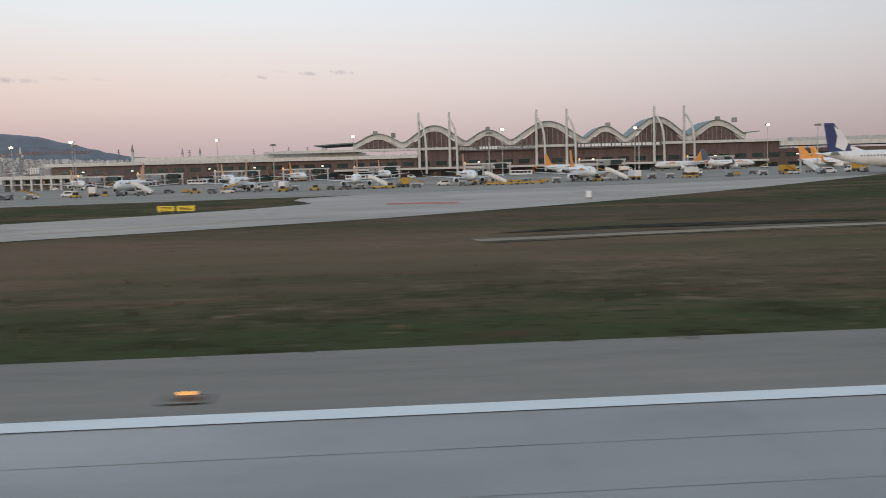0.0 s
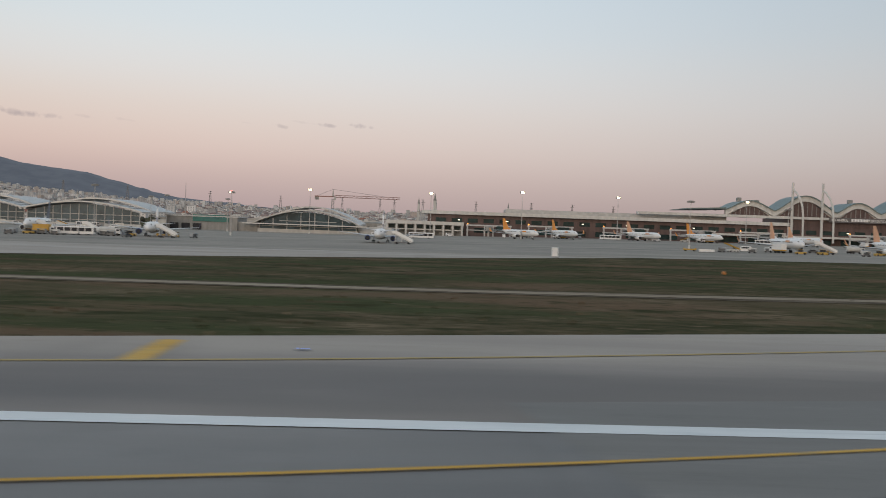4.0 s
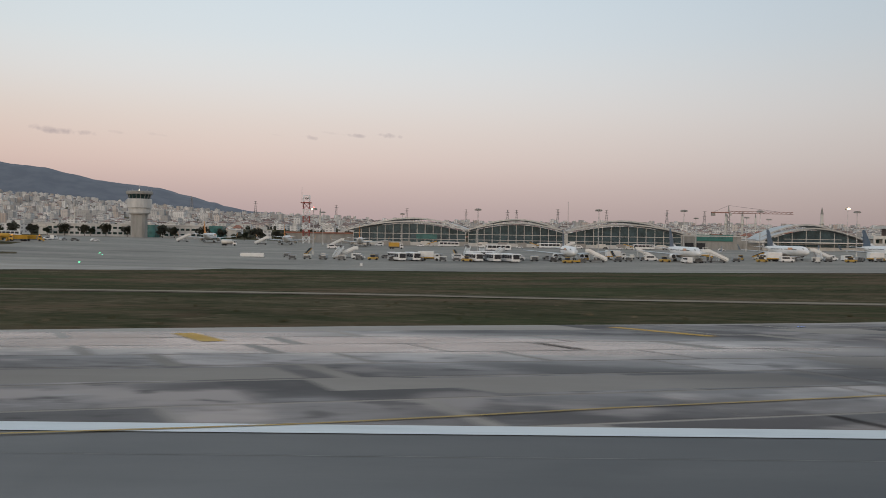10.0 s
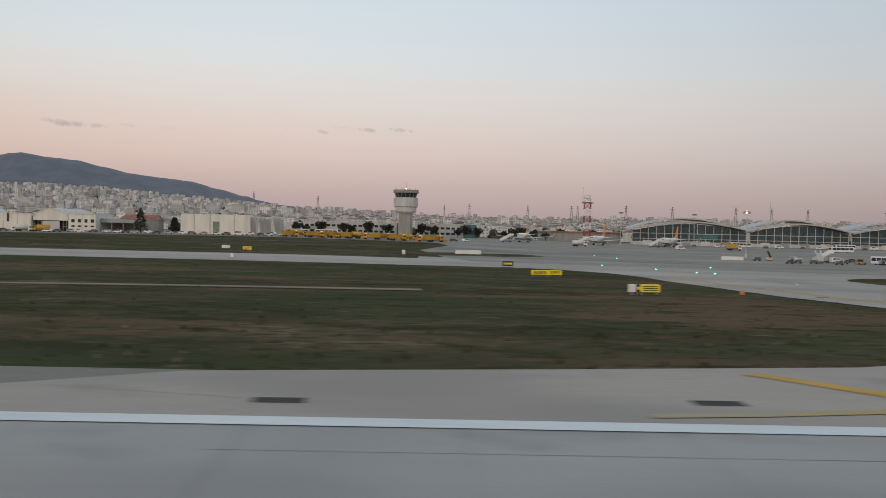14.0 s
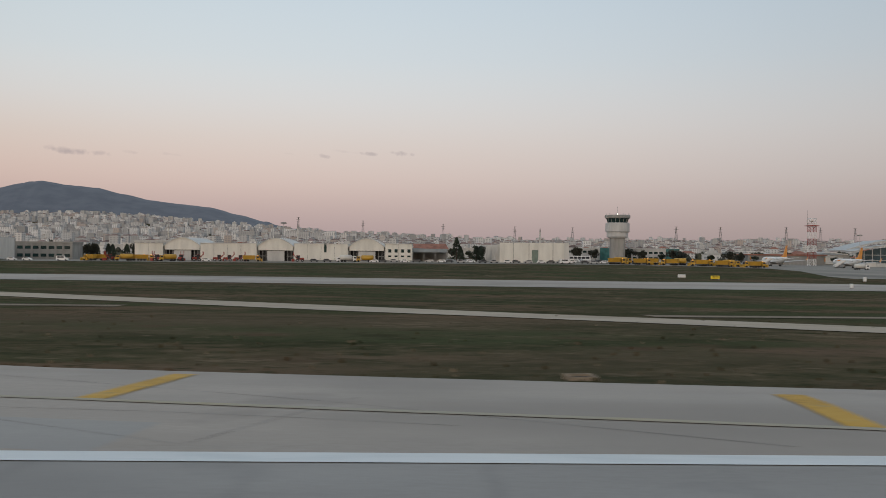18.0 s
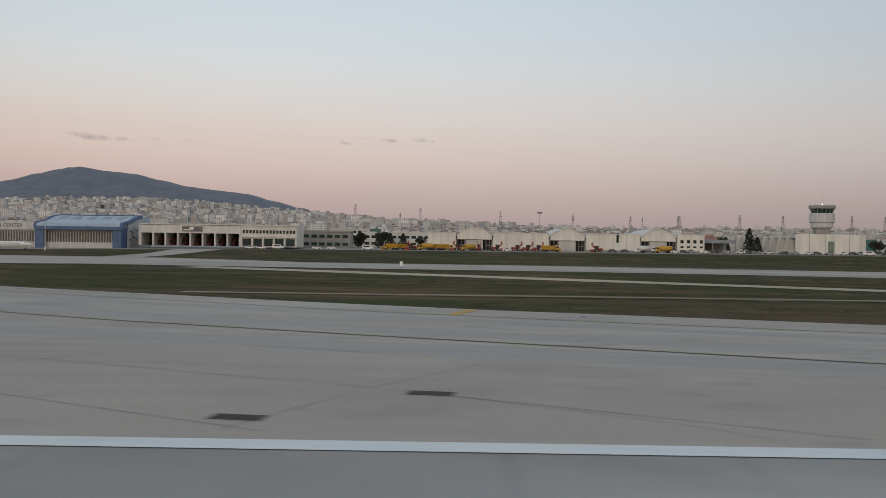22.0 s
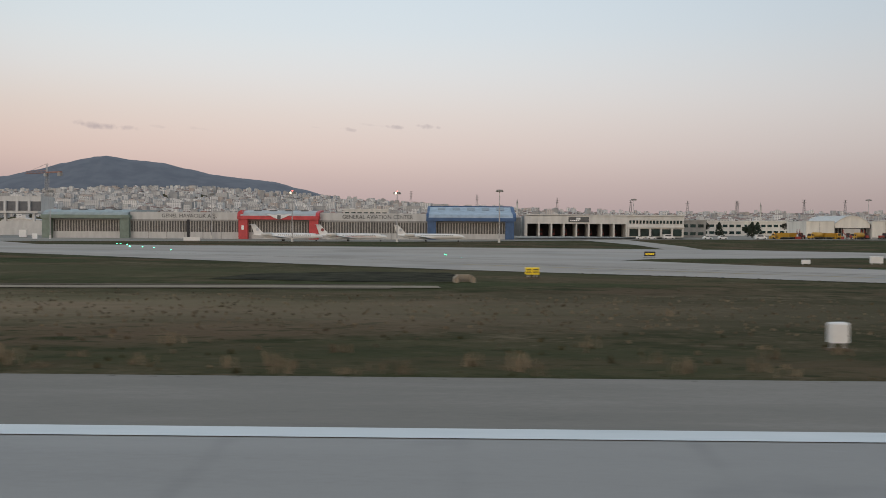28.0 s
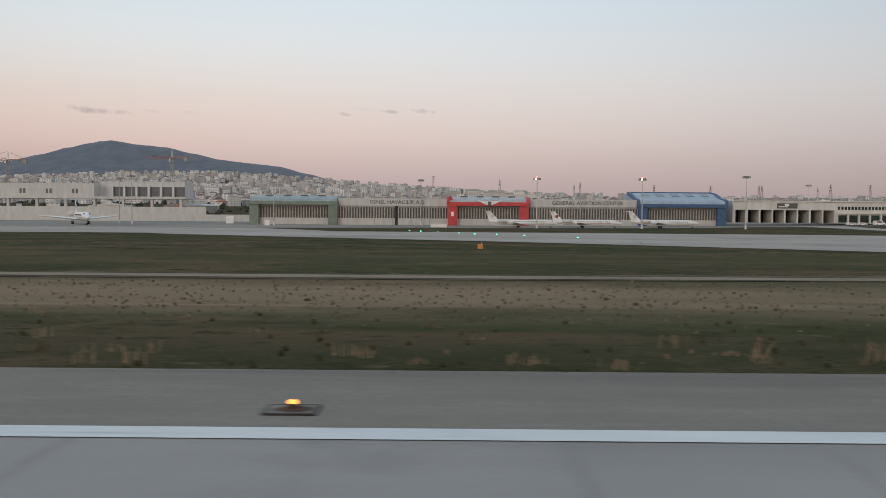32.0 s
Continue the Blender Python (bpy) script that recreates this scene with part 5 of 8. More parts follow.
for k in range(5):
    part("lettering_bar", MB().box(20.7 + k * 0.9, 21.4 + k * 0.9, -0.36, -0.3, 7.3, 7.8), WHITE, fs)
part("lettering_bar", MB().box(23.5, 25.5, -0.36, -0.3, 8.0, 8.9), WHITE, fs)
part("office_wall", MB().box(47.5, 74, 0.2, 21, 0, 9.7), OFFWHITE, fs)
for k in range(16):
    part("window", MB().box(48.5 + k * 1.58, 49.5 + k * 1.58, 0.05, 0.25, 6.3, 7.8), GLASS, fs)
for k in range(5):
    part("ground_window", MB().box(48.6 + k * 5.1, 52.6 + k * 5.1, 0.05, 0.25, 0.4, 3.8), GLASS, fs)
    part("office_pier", MB().box(47.6 + k * 5.1, 48.4 + k * 5.1, -0.7, 0.2, 0, 4.9), OFFWHITE, fs)
part("floor_slab", MB().box(47.5, 74, -0.8, 0.2, 4.4, 5.0), OFFWHITE, fs)

# General aviation hangars.
ZB, YB = -2.4, 432


def aviation_hangar(x0, x1, colour, roofmat, label):
    o = thing("aviation_hangar", x0, YB, ZB, 0, label, "hangar", "general aviation hangars")
    w = x1 - x0
    part("post", MB().box(0, 4.2, -2.2, 6, 0, 10.0), colour, o)
    part("post", MB().box(w - 4.2, w, -2.2, 6, 0, 10.0), colour, o)
    part("eave_beam", MB().bevel(-0.6, w + 0.6, -2.8, 2, 9.2, 11.2, 0.5), colour, o)
    curve = [(-2.6, 11.0), (-1.6, 12.0), (0.6, 12.7), (4, 13.2), (12, 13.6), (40, 13.6)]
    part("roof", MB().loft([[(0.3, y, z) for y, z in curve] + [(0.3, 40, 10.5), (0.3, -2.6, 10.5)], [(w - 0.3, y, z) for y, z in curve] + [(w - 0.3, 40, 10.5), (w - 0.3, -2.6, 10.5)]]), roofmat, o, "curved metal roof")
    for k in range(4):
        x = w * (0.2 + 0.2 * k)
        part("roof_light", MB().box(x - 1.6, x + 1.6, 4.0, 7.0, 13.1, 13.75), DKSTEEL, o)
    door_wall(o, 4.2, w - 4.2, 9.2)
    part("back_wall", MB().box(0, w, 39, 40, 0, 12), GREY, o)
    return o


def door_wall(o, a, b, h):
    part("door_base", MB().box(a, b, 0.3, 0.8, 0, 3.2), LIGHTGREY, o, "pale lower door panels")
    part("door_glass", MB().box(a, b, 0.5, 0.8, 3.2, h), mat("door_panel_shade", (0.10, 0.096, 0.09), 0.7), o, "dark translucent door panels")
    n = int((b - a) / 1.25)
    for k in range(n + 1):
        x = a + (b - a) * k / n
        part("door_rib", MB().box(x - 0.24, x + 0.24, 0.2, 0.5, 3.2, h), mat("door_ribs", (0.38, 0.365, 0.34), 0.6), o)
    part("door_head", MB().box(a, b, 0.0, 0.5, h - 0.8, h), GREY, o)


def linking_wall(x0, x1, text, gap=None):
    o = thing("aviation_hall", x0, YB, ZB, 0, "pale hangar hall with large lettering over ribbed doors", "hangar", "general aviation halls")
    w = x1 - x0
    part("fascia", MB().box(0, w, 0, 1.2, 9.0, 12.4), LIGHTGREY, o, "pale fascia panel")
    part("roof", MB().box(0, w, 0.5, 40, 11.2, 12.2), ROOFGREY, o)
    part("back_wall", MB().box(0, w, 39, 40, 0, 11.2), GREY, o)
    door_wall(o, 0, w, 9.0)
    if gap:
        # The gap's shade is a near-black strip laid over the doors.
        part("open_gap", MB().box(gap, gap + 1.3, -0.05, 0.2, 0, 9.0), DARK, o, "dark strip standing for the shaded gap between doors")
    for k in range(1, 6):
        part("seam", MB().box(w * k / 6 - 0.1, w * k / 6 + 0.1, -0.1, 0.0, 0, 9), GREY, o)
    me = words(text, 2.5)
    me.materials.append(DKSTEEL)
    ob = part("lettering", me, None, o, "dark grey capital letters")
    ob.location = Vector((w * 0.54, -0.1, 9.9)) * K
    return o


aviation_hangar(-981, -940.5, GREEN, mat("sage_roof", (0.33, 0.38, 0.38), 0.5, 0.2), "grey-green hangar with a curved roof")
linking_wall(-940.5, -889.5, "GENEL HAVACILIK A.\u015e.", 26.5)
rh = aviation_hangar(-889.5, -852.5, RED, ROOFGREY, "red framed hangar with a pale winged emblem")
part("emblem", MB().slab([(13, 11.8), (17, 9.9), (19, 9.2), (21, 9.9), (25, 11.8), (21, 11.4), (19, 11.6), (17, 11.4)], -3.1, -2.9), WHITE, rh, "white winged emblem")
part("emblem_centre", MB().box(18.2, 19.8, -3.2, -3.05, 9.3, 11.2), DKSTEEL, rh)
part("door_notice", MB().box(1.4, 2.6, -2.3, -2.2, 4.4, 6.4), WHITE, rh)
part("roof_corner", MB().slab([(0, 11.2), (2.5, 11.2), (1.5, 13.6), (0, 13.0)], -2, 3), RED, rh)
linking_wall(-852.5, -802, "GENERAL AVIATION CENTER")
part("roof_rim", MB().loft([[(x, y, z) for y, z in ((-2.9, 10.8), (-1.8, 12.2), (0.6, 12.9), (4, 13.4), (12, 13.8), (12, 13.0), (4, 12.6), (0.6, 12.0), (-1, 11.0))] for x in (-0.5, 1.0)]), RED, rh)
part("roof_rim", MB().loft([[(x, y, z) for y, z in ((-2.9, 10.8), (-1.8, 12.2), (0.6, 12.9), (4, 13.4), (12, 13.8), (12, 13.0), (4, 12.6), (0.6, 12.0), (-1, 11.0))] for x in (35.8, 37.5)]), RED, rh)
bh = thing("aviation_hangar", -802, YB, ZB, 0, "blue framed hangar with a large pale blue waved roof", "hangar", "general aviation hangars")
BW, BLUEROOF = 40, mat("blue_grey_roof", (0.36, 0.43, 0.50), 0.45, 0.2)
for x in (0, BW - 4):
    part("post", MB().box(x, x + 4, -2.2, 6, 0, 10.0), BLUE, bh)
part("eave_beam", MB().bevel(-0.6, BW + 0.6, -2.8, 2, 9.0, 11.0, 0.6), BLUE, bh)
swell = [(-2.6, 10.8), (-1.8, 11.8), (0, 12.4), (4, 12.8), (8, 13.2), (12, 14.2), (16, 15.2), (20, 15.8), (25, 16.1)]
part("roof", MB().loft([[(x, y, z) for y, z in swell] + [(x, 40, 15.6), (x, 40, 10.2), (x, -2.6, 10.2)] for x in (0.3, BW - 0.3)]), BLUEROOF, bh, "pale blue waved metal roof")
for x0, x1 in ((-0.5, 0.6), (BW - 0.6, BW + 0.9)):
    part("roof_rim", MB().loft([[(x, y, z + 0.4) for y, z in swell] + [(x, y, z - 1.3) for y, z in swell[::-1]] for x in (x0, x1)]), BLUE, bh, "waved blue rim")
part("ridge_trim", MB().box(-0.4, BW + 0.4, 24.6, 25.6, 15.9, 16.6), BLUE, bh)
for k in range(5):
    x = 4.5 + k * 7
    part("roof_light", MB().loft([[(q, 12.4, 14.5), (q, 17.4, 15.65), (q, 17.4, 15.3), (q, 12.4, 14.1)] for q in (x, x + 3.6)]), mat("roof_light_glass", (0.16, 0.19, 0.22), 0.3), bh)
door_wall(bh, 4, BW - 4, 9.0)
part("gable_wall", MB().box(BW - 0.2, BW + 0.4, 6, 39, 0, 12.6), LIGHTGREY, bh, "pale gable with scattered small windows")
for k in range(14):
    y, z = 8 + (k % 7) * 3.1 + (k * 5 % 3) * 0.4, 4.2 + (k // 7) * 3.4 + (k * 7 % 4) * 0.5
    part("window", MB().box(BW + 0.38, BW + 0.5, y, y + 1.3, z, z + 1.0), GLASS, bh)
part("back_wall", MB().box(0, BW, 39, 40, 0, 12), GREY, bh)
gw = thing("grey_annex", -761.5, 470, -0.4, 0, "plain grey annex between hangar and fire station", "building")
part("wall", MB().box(0, 5.4, 0, 14, 0, 9.2), GREY, gw)
part("roof", MB().box(-0.2, 5.6, -0.3, 14, 9.2, 9.5), LIGHTGREY, gw)

low_office(-861, 597, 29, 14, 16.5, "white office block with two rows of windows behind the hangar", OFFWHITE)
low_office(-694, 478, 33, 14, 8.4, "long grey two-storey block beside the yard", GREY)
low_office(-662, 560, 46, 16, 8.5, "pale two-storey building behind the yard", OFFWHITE)
low_office(-610, 600, 60, 16, 8.5, "pale two-storey building behind the yard", CREAM)
low_office(-700, 700, 30, 16, 12, "blue-roofed building behind the yard", LIGHTGREY, 8)

# Dark openings whose colour is paled for the haze over the far site.
HAZEWIN = mat("dull_opening", (0.14, 0.14, 0.145), 0.8)
# Concrete structure going up behind the western apron.
cs = thing("unfinished_building", -1150, 600, -2, 0, "unfinished grey concrete building behind a fence", "building site")
part("wall", MB().box(-60, 32, 0, 30, 14, 22.5), LIGHTGREY, cs)
part("slab", MB().box(-64, 92, -4, 30, 12.6, 14), LIGHTGREY, cs)
part("upper_wall", MB().box(32, 88, 10, 30, 14, 24), LIGHTGREY, cs)
for k in range(5):
    part("window", MB().box(-50 + k * 17, -48.6 + k * 17, -0.15, 0, 16, 19), HAZEWIN, cs)
    part("window", MB().box(-47.6 + k * 17, -46.2 + k * 17, -0.15, 0, 16, 19), HAZEWIN, cs)
for k in range(9):
    part("column", MB().box(-60 + k * 18.5, -58.4 + k * 18.5, -3, -1, 0, 12.6), LIGHTGREY, cs)
for k in range(6):
    part("bay_pier", MB().box(40 + k * 8, 41.4 + k * 8, 8, 10, 14, 21), LIGHTGREY, cs)
    part("bay", MB().box(41.4 + k * 8, 48 + k * 8, 9.8, 10, 14.4, 20.6), HAZEWIN, cs)
part("low_wall", MB().box(-64, 120, -60, -59, 2, 7.5), LIGHTGREY, cs, "long pale boundary wall")
part("low_wall", MB().box(-64, 160, -110, -109.5, 0, 3.6), LIGHTGREY, cs, "long pale boundary wall")
striped = thing("striped_building", -1195, 600, -2, 0, "white building with dark window bands", "building")
part("wall", MB().box(-30, 0, -10, 20, 0, 33), OFFWHITE, striped)
for k in range(5):
    part("window_band", MB().box(-30, 0.1, -10.1, -9.9, 13 + k * 4, 14.6 + k * 4), HAZEWIN, striped)


# ---- aircraft ----
def ring_of(x, r, zc, n=16, ry=None):
    return [(x, (ry or r) * math.cos(2 * math.pi * i / n), zc + r * math.sin(2 * math.pi * i / n)) for i in range(n)]


def wing_panel(root, tip, thick0, thick1):
    """A tapered wing: root and tip are (front x, back x, y, z)."""
    rings = []
    for (xf, xb, y, z), th in ((root, thick0), (tip, thick1)):
        m = xf + (xb - xf) * 0.35
        rings.append([(xf, y, z), (m, y, z + th), (xb, y, z), (m, y, z - th * 0.6)])
    return MB().loft(rings)


def fin_panel(root, tip, th):
    """An upright fin: root and tip are (front x, back x, z)."""
    rings = []
    for (xf, xb, z), k in ((root, th), (tip, th * 0.5)):
        m = xf + (xb - xf) * 0.4
        rings.append([(xf, 0, z), (m, k, z), (xb, 0, z), (m, -k, z)])
    return MB().loft(rings)


def airliner(label, tail, body=WHITE, belly=None, engine=None):
    """A twin-engined narrow-body, its nose towards +x, its wheels on the ground."""
    a = thing("airliner", 0, 0, 0, 0, label, "airplane", "parked airliners")
    zc = 3.75
    st = [(18.8, 0.05, zc - 0.55), (18.4, 0.55, zc - 0.5), (17.5, 1.05, zc - 0.35), (16.2, 1.5, zc - 0.15), (14.4, 1.85, zc), (12, 1.95, zc), (-6, 1.95, zc), (-10, 1.75, zc + 0.2), (-14, 1.2, zc + 0.65), (-17, 0.65, zc + 1.05), (-18.8, 0.2, zc + 1.3)]
    part("fuselage", MB().loft([ring_of(*s) for s in st]), body, a, smooth_faces=True)
    part("belly_fairing", MB().loft([ring_of(4.5, 0.3, zc - 1.7, 10, 0.9), ring_of(2.5, 0.8, zc - 1.6, 10, 1.9), ring_of(-4, 0.8, zc - 1.6, 10, 1.9), ring_of(-6, 0.3, zc - 1.7, 10, 0.9)]), GREY, a, smooth_faces=True)
    part("cockpit_window", MB().loft([[(16.75, -1.15, zc + 0.62), (17.25, 0, zc + 0.62), (16.75, 1.15, zc + 0.62)], [(15.9, -1.2, zc + 1.12), (16.4, 0, zc + 1.12), (15.9, 1.2, zc + 1.12)]], caps=False, closed=False), DARK, a)
    for s in (-1, 1):
        mb = MB()
        for k in range(30):
            if k not in (14, 15):
                mb.box(12.2 - k * 0.78, 12.5 - k * 0.78, s * 1.93 - 0.04, s * 1.93 + 0.04, zc + 0.42, zc + 0.8)
        part("window_row", mb, DKSTEEL, a)
        part("wing", wing_panel((3.6, -4.2, s * 1.6, zc - 1.3), (-5.2, -6.9, s * 17, zc + 0.1), 0.5, 0.14), LIGHTGREY, a)
        part("winglet", MB().loft([[(-5.2, s * 17, zc + 0.1), (-6.9, s * 17, zc + 0.1), (-6.0, s * 17.15, zc + 0.1)], [(-7.0, s * 17.6, zc + 2.4), (-7.7, s * 17.6, zc + 2.4), (-7.3, s * 17.7, zc + 2.4)]]), tail, a)
        part("tailplane", wing_panel((-14.6, -17.4, s * 0.6, zc + 0.9), (-17.6, -18.9, s * 7, zc + 1.6), 0.22, 0.08), body, a)
        e = part("engine", MB().loft([[(x, s * 5.0 + y, z - 1.75) for x, y, z in ring_of(*q)] for q in ((3.9, 0.85, zc - 0.1), (3.5, 1.08, zc - 0.1), (1.8, 1.12, zc - 0.1), (-0.2, 0.85, zc - 0.05), (-1.2, 0.5, zc))]), engine or body, a, smooth_faces=True)
        part("intake", MB().loft([[(x, s * 5.0 + y, z - 1.75) for x, y, z in ring_of(*q)] for q in ((3.93, 0.8, zc - 0.1), (3.8, 0.82, zc - 0.1))]), DARK, e)
        part("pylon", MB().box(-0.5, 2.6, s * 5.0 - 0.15, s * 5.0 + 0.15, zc - 1.0, zc - 0.6), LIGHTGREY, a)
        g0 = part("main_gear", MB().tube((-1.4, s * 2.8, 0.55), (-1.4, s * 2.6, zc - 1.2), 0.16), STEEL, a)
        for dy in (-0.35, 0.35):
            part("wheel", MB().tube((-1.4, s * 2.8 + dy - 0.16, 0.55), (-1.4, s * 2.8 + dy + 0.16, 0.55), 0.55, n=12), RUBBERY, g0)
    ng = part("nose_gear", MB().tube((13.4, 0, 0.35), (13.6, 0, zc - 1.6), 0.12), STEEL, a)
    for dy in (-0.25, 0.25):
        part("wheel", MB().tube((13.4, dy - 0.12, 0.36), (13.4, dy + 0.12, 0.36), 0.36, n=10), RUBBERY, ng)
    part("tail_fin", fin_panel((-10.8, -17.4, zc + 1.3), (-16.2, -18.6, zc + 8.7), 0.28), tail, a, "painted tail fin")
    part("fin_fillet", fin_panel((-7.6, -12.5, zc + 1.5), (-11.4, -12.6, zc + 2.9), 0.16), body if tail is not ORANGE else tail, a)
    if belly:
        part("title_patch", MB().box(5.4, 9.2, -2.0, -1.9, zc + 0.5, zc + 1.3), belly, a, "soft orange title shape")
        part("title_patch", MB().box(5.4, 9.2, 1.9, 2.0, zc + 0.5, zc + 1.3), belly, a, "soft orange title shape")
    return a


PEACH = mat("pale_orange_paint", (0.72, 0.40, 0.24), 0.4, vary=0.06)
orange_jet = airliner("white narrow-body airliner with an orange tail on the apron", ORANGE, WHITE, ORANGE)
pale_jet = airliner("white narrow-body airliner with a pale peach tail on the apron", PEACH, WHITE, PEACH)
navy_jet = airliner("white narrow-body airliner with a navy tail on the apron", NAVY, WHITE, None, NAVY)
part("tail_crescent", MB().slab([(-13.6, 5.6), (-12.8, 7.6), (-14.2, 10.2), (-16.2, 11.6), (-15.4, 9.2), (-15.8, 6.6)], -0.31, 0.31), WHITE, navy_jet, "white crescent on the tail")
white_jet = airliner("plain white narrow-body airliner with a grey tail on the apron", mat("slate_paint", (0.09, 0.13, 0.18), 0.4), WHITE, PEACH)
def park(src, spots):
    for k, (x, y, turn) in enumerate(spots):
        if k:
            copy_thing(src, at(x, y, None, turn))
        else:
            src.matrix_world = at(x, y, None, turn)


park(orange_jet, ((268, 566, -62), (395, 600, -70), (632, 560, 200), (690, 480, -25), (-269, 562, 92), (-223, 565, 92), (-179, 567, 92), (560, 560, -60), (300, 590, -75), (725, 540, -40), (523, 350, -88)))
park(pale_jet, ((349, 370, -93), (392, 364, -91), (352, 592, -70), (437, 361, -90), (480, 356, -89), (450, 572, -80)))
park(navy_jet, ((96, 366, -82), (184, 370, -93)))
copy_thing(navy_jet, at(623, 303, None, -8) @ Matrix.Scale(1.4, 4))["label"] = "large white airliner with a navy tail beside the exit taxiway"
park(white_jet, ((-86, 358, -92), (-42, 354, -88), (6, 374, -86), (49, 376, -84), (662, 560, 10)))


def regional_jet(label, trim):
    a = thing("regional_jet", 0, 0, 0, 0, label, "airplane", "regional jets")
    zc = 2.15
    st = [(14.9, 0.04, zc - 0.35), (14.4, 0.35, zc - 0.3), (13.4, 0.7, zc - 0.15), (12.0, 0.98, zc), (10.5, 1.14, zc), (-7, 1.14, zc), (-10, 0.85, zc + 0.2), (-12.6, 0.4, zc + 0.4), (-14, 0.12, zc + 0.5)]
    part("fuselage", MB().loft([ring_of(*s, 14) for s in st]), WHITE, a, smooth_faces=True)
    part("cockpit_window", MB().loft([[(12.8, -0.75, zc + 0.42), (13.15, 0, zc + 0.42), (12.8, 0.75, zc + 0.42)], [(12.0, -0.8, zc + 0.8), (12.4, 0, zc + 0.8), (12.0, 0.8, zc + 0.8)]], caps=False, closed=False), DARK, a)
    for s in (-1, 1):
        mb = MB()
        for k in range(17):
            mb.box(9.4 - k * 0.82, 9.75 - k * 0.82, s * 1.11 - 0.05, s * 1.11 + 0.05, zc + 0.2, zc + 0.55)
        part("window_row", mb, DKSTEEL, a)
        part("stripe", MB().box(-6.5, 10, s * 1.125 - 0.03, s * 1.125 + 0.03, zc - 0.3, zc - 0.16), trim, a)
        part("wing", wing_panel((1.2, -3.6, s * 0.8, zc - 0.85), (-4.2, -5.4, s * 10, zc + 0.1), 0.42, 0.16), WHITE, a)
        part("engine", MB().loft([[(x, s * 2.0 + y, z) for x, y, z in ring_of(*q, 12)] for q in ((-6.2, 0.62, zc + 0.55), (-6.5, 0.75, zc + 0.55), (-8.6, 0.72, zc + 0.55), (-10.4, 0.4, zc + 0.55))]), OFFWHITE, a, smooth_faces=True)
        part("tailplane", wing_panel((-13.4, -15.2, 0, zc + 4.55), (-14.4, -15.4, s * 3.8, zc + 4.6), 0.14, 0.06), WHITE, a)
        g0 = part("main_gear", MB().tube((-1.6, s * 2.0, 0.4), (-1.6, s * 1.7, zc - 0.9), 0.1), STEEL, a)
        part("wheel", MB().tube((-1.6, s * 2.0 - 0.3, 0.4), (-1.6, s * 2.0 + 0.3, 0.4), 0.4, n=10), RUBBERY, g0)
    ng = part("nose_gear", MB().tube((12.0, 0, 0.28), (12.1, 0, zc - 0.9), 0.08), STEEL, a)
    part("wheel", MB().tube((12.0, -0.22, 0.28), (12.0, 0.22, 0.28), 0.28, n=10), RUBBERY, ng)
    part("tail_fin", fin_panel((-9.4, -13.6, zc + 0.6), (-13.2, -15.0, zc + 4.7), 0.2), WHITE, a)
    part("tail_emblem", MB().slab([(-12.2 + 0.7 * math.cos(i * 0.785), zc + 2.5 + 0.7 * math.sin(i * 0.785)) for i in range(8)], -0.24, 0.24), trim, a)
    return a


r1 = regional_jet("plain white T-tailed regional jet before the hangar", mat("pale_trim", (0.55, 0.57, 0.6), 0.4))
r1.matrix_world = at(-858.9, 386, None, 3)
r2 = regional_jet("white T-tailed regional jet with red trim before the hangar", mat("maroon_trim", (0.30, 0.07, 0.07), 0.4))
r2.matrix_world = at(-832.2, 388, None, 2)
copy_thing(r1, at(-799.8, 389, None, 2))
fj = regional_jet("white business jet parked beyond the hangars", mat("grey_trim", (0.4, 0.4, 0.42), 0.4))
fj.matrix_world = at(-1046, 398, None, -62)
for jet, size in ((r1, 1.0), (r2, 1.0), (fj, 1.6)):
    for me in {c.data for c in jet.children_recursive}:
        me.transform(Matrix.Scale(size, 4))


# ---- vehicles ----
def wheels(o, xs, half, r, hubs=True):
    for x in xs:
        for s in (-1, 1):
            w = part("wheel", MB().tube((x, s * half - 0.14, r), (x, s * half + 0.14, r), r, n=10), RUBBERY, o)
            if hubs:
                part("hub", MB().tube((x, s * (half + 0.01) - 0.15, r), (x, s * (half + 0.01) + 0.15, r), r * 0.5, n=8), STEEL, w)


def apron_bus():
    o = thing("apron_bus", 0, 0, 0, 0, "white passenger bus with wide dark windows on the apron", "bus", "apron buses")
    part("body", MB().bevel(-6.8, 6.8, -1.5, 1.5, 0.45, 3.2, 0.25), WHITE, o)
    for s in (-1, 1):
        for k in range(5):
            part("window", MB().box(-6.2 + k * 2.5, -4.0 + k * 2.5, s * 1.5 - 0.03, s * 1.5 + 0.03, 1.45, 2.7), DARK, o)
    part("windscreen", MB().box(6.78, 6.84, -1.25, 1.25, 1.2, 2.8), DARK, o)
    part("rear_window", MB().box(-6.84, -6.78, -1.2, 1.2, 1.6, 2.7), DARK, o)
    wheels(o, (-4.2, 4.2), 1.35, 0.48)
    return o


def van():
    o = thing("van", 0, 0, 0, 0, "white service van on the apron", "van", "service vans")
    part("body", MB().slab([(-2.6, 0.35), (2.6, 0.35), (2.6, 1.15), (1.7, 1.4), (1.0, 2.25), (-2.6, 2.25)], -0.95, 0.95), WHITE, o)
    for s in (-1, 1):
        part("window", MB().box(-2.0, 0.9, s * 0.95 - 0.03, s * 0.95 + 0.03, 1.35, 1.95), DARK, o)
    part("windscreen", MB().slab([(1.1, 2.1), (1.75, 1.45), (1.8, 1.45), (1.16, 2.12)], -0.85, 0.85), DARK, o)
    wheels(o, (-1.7, 1.7), 0.85, 0.36, False)
    return o


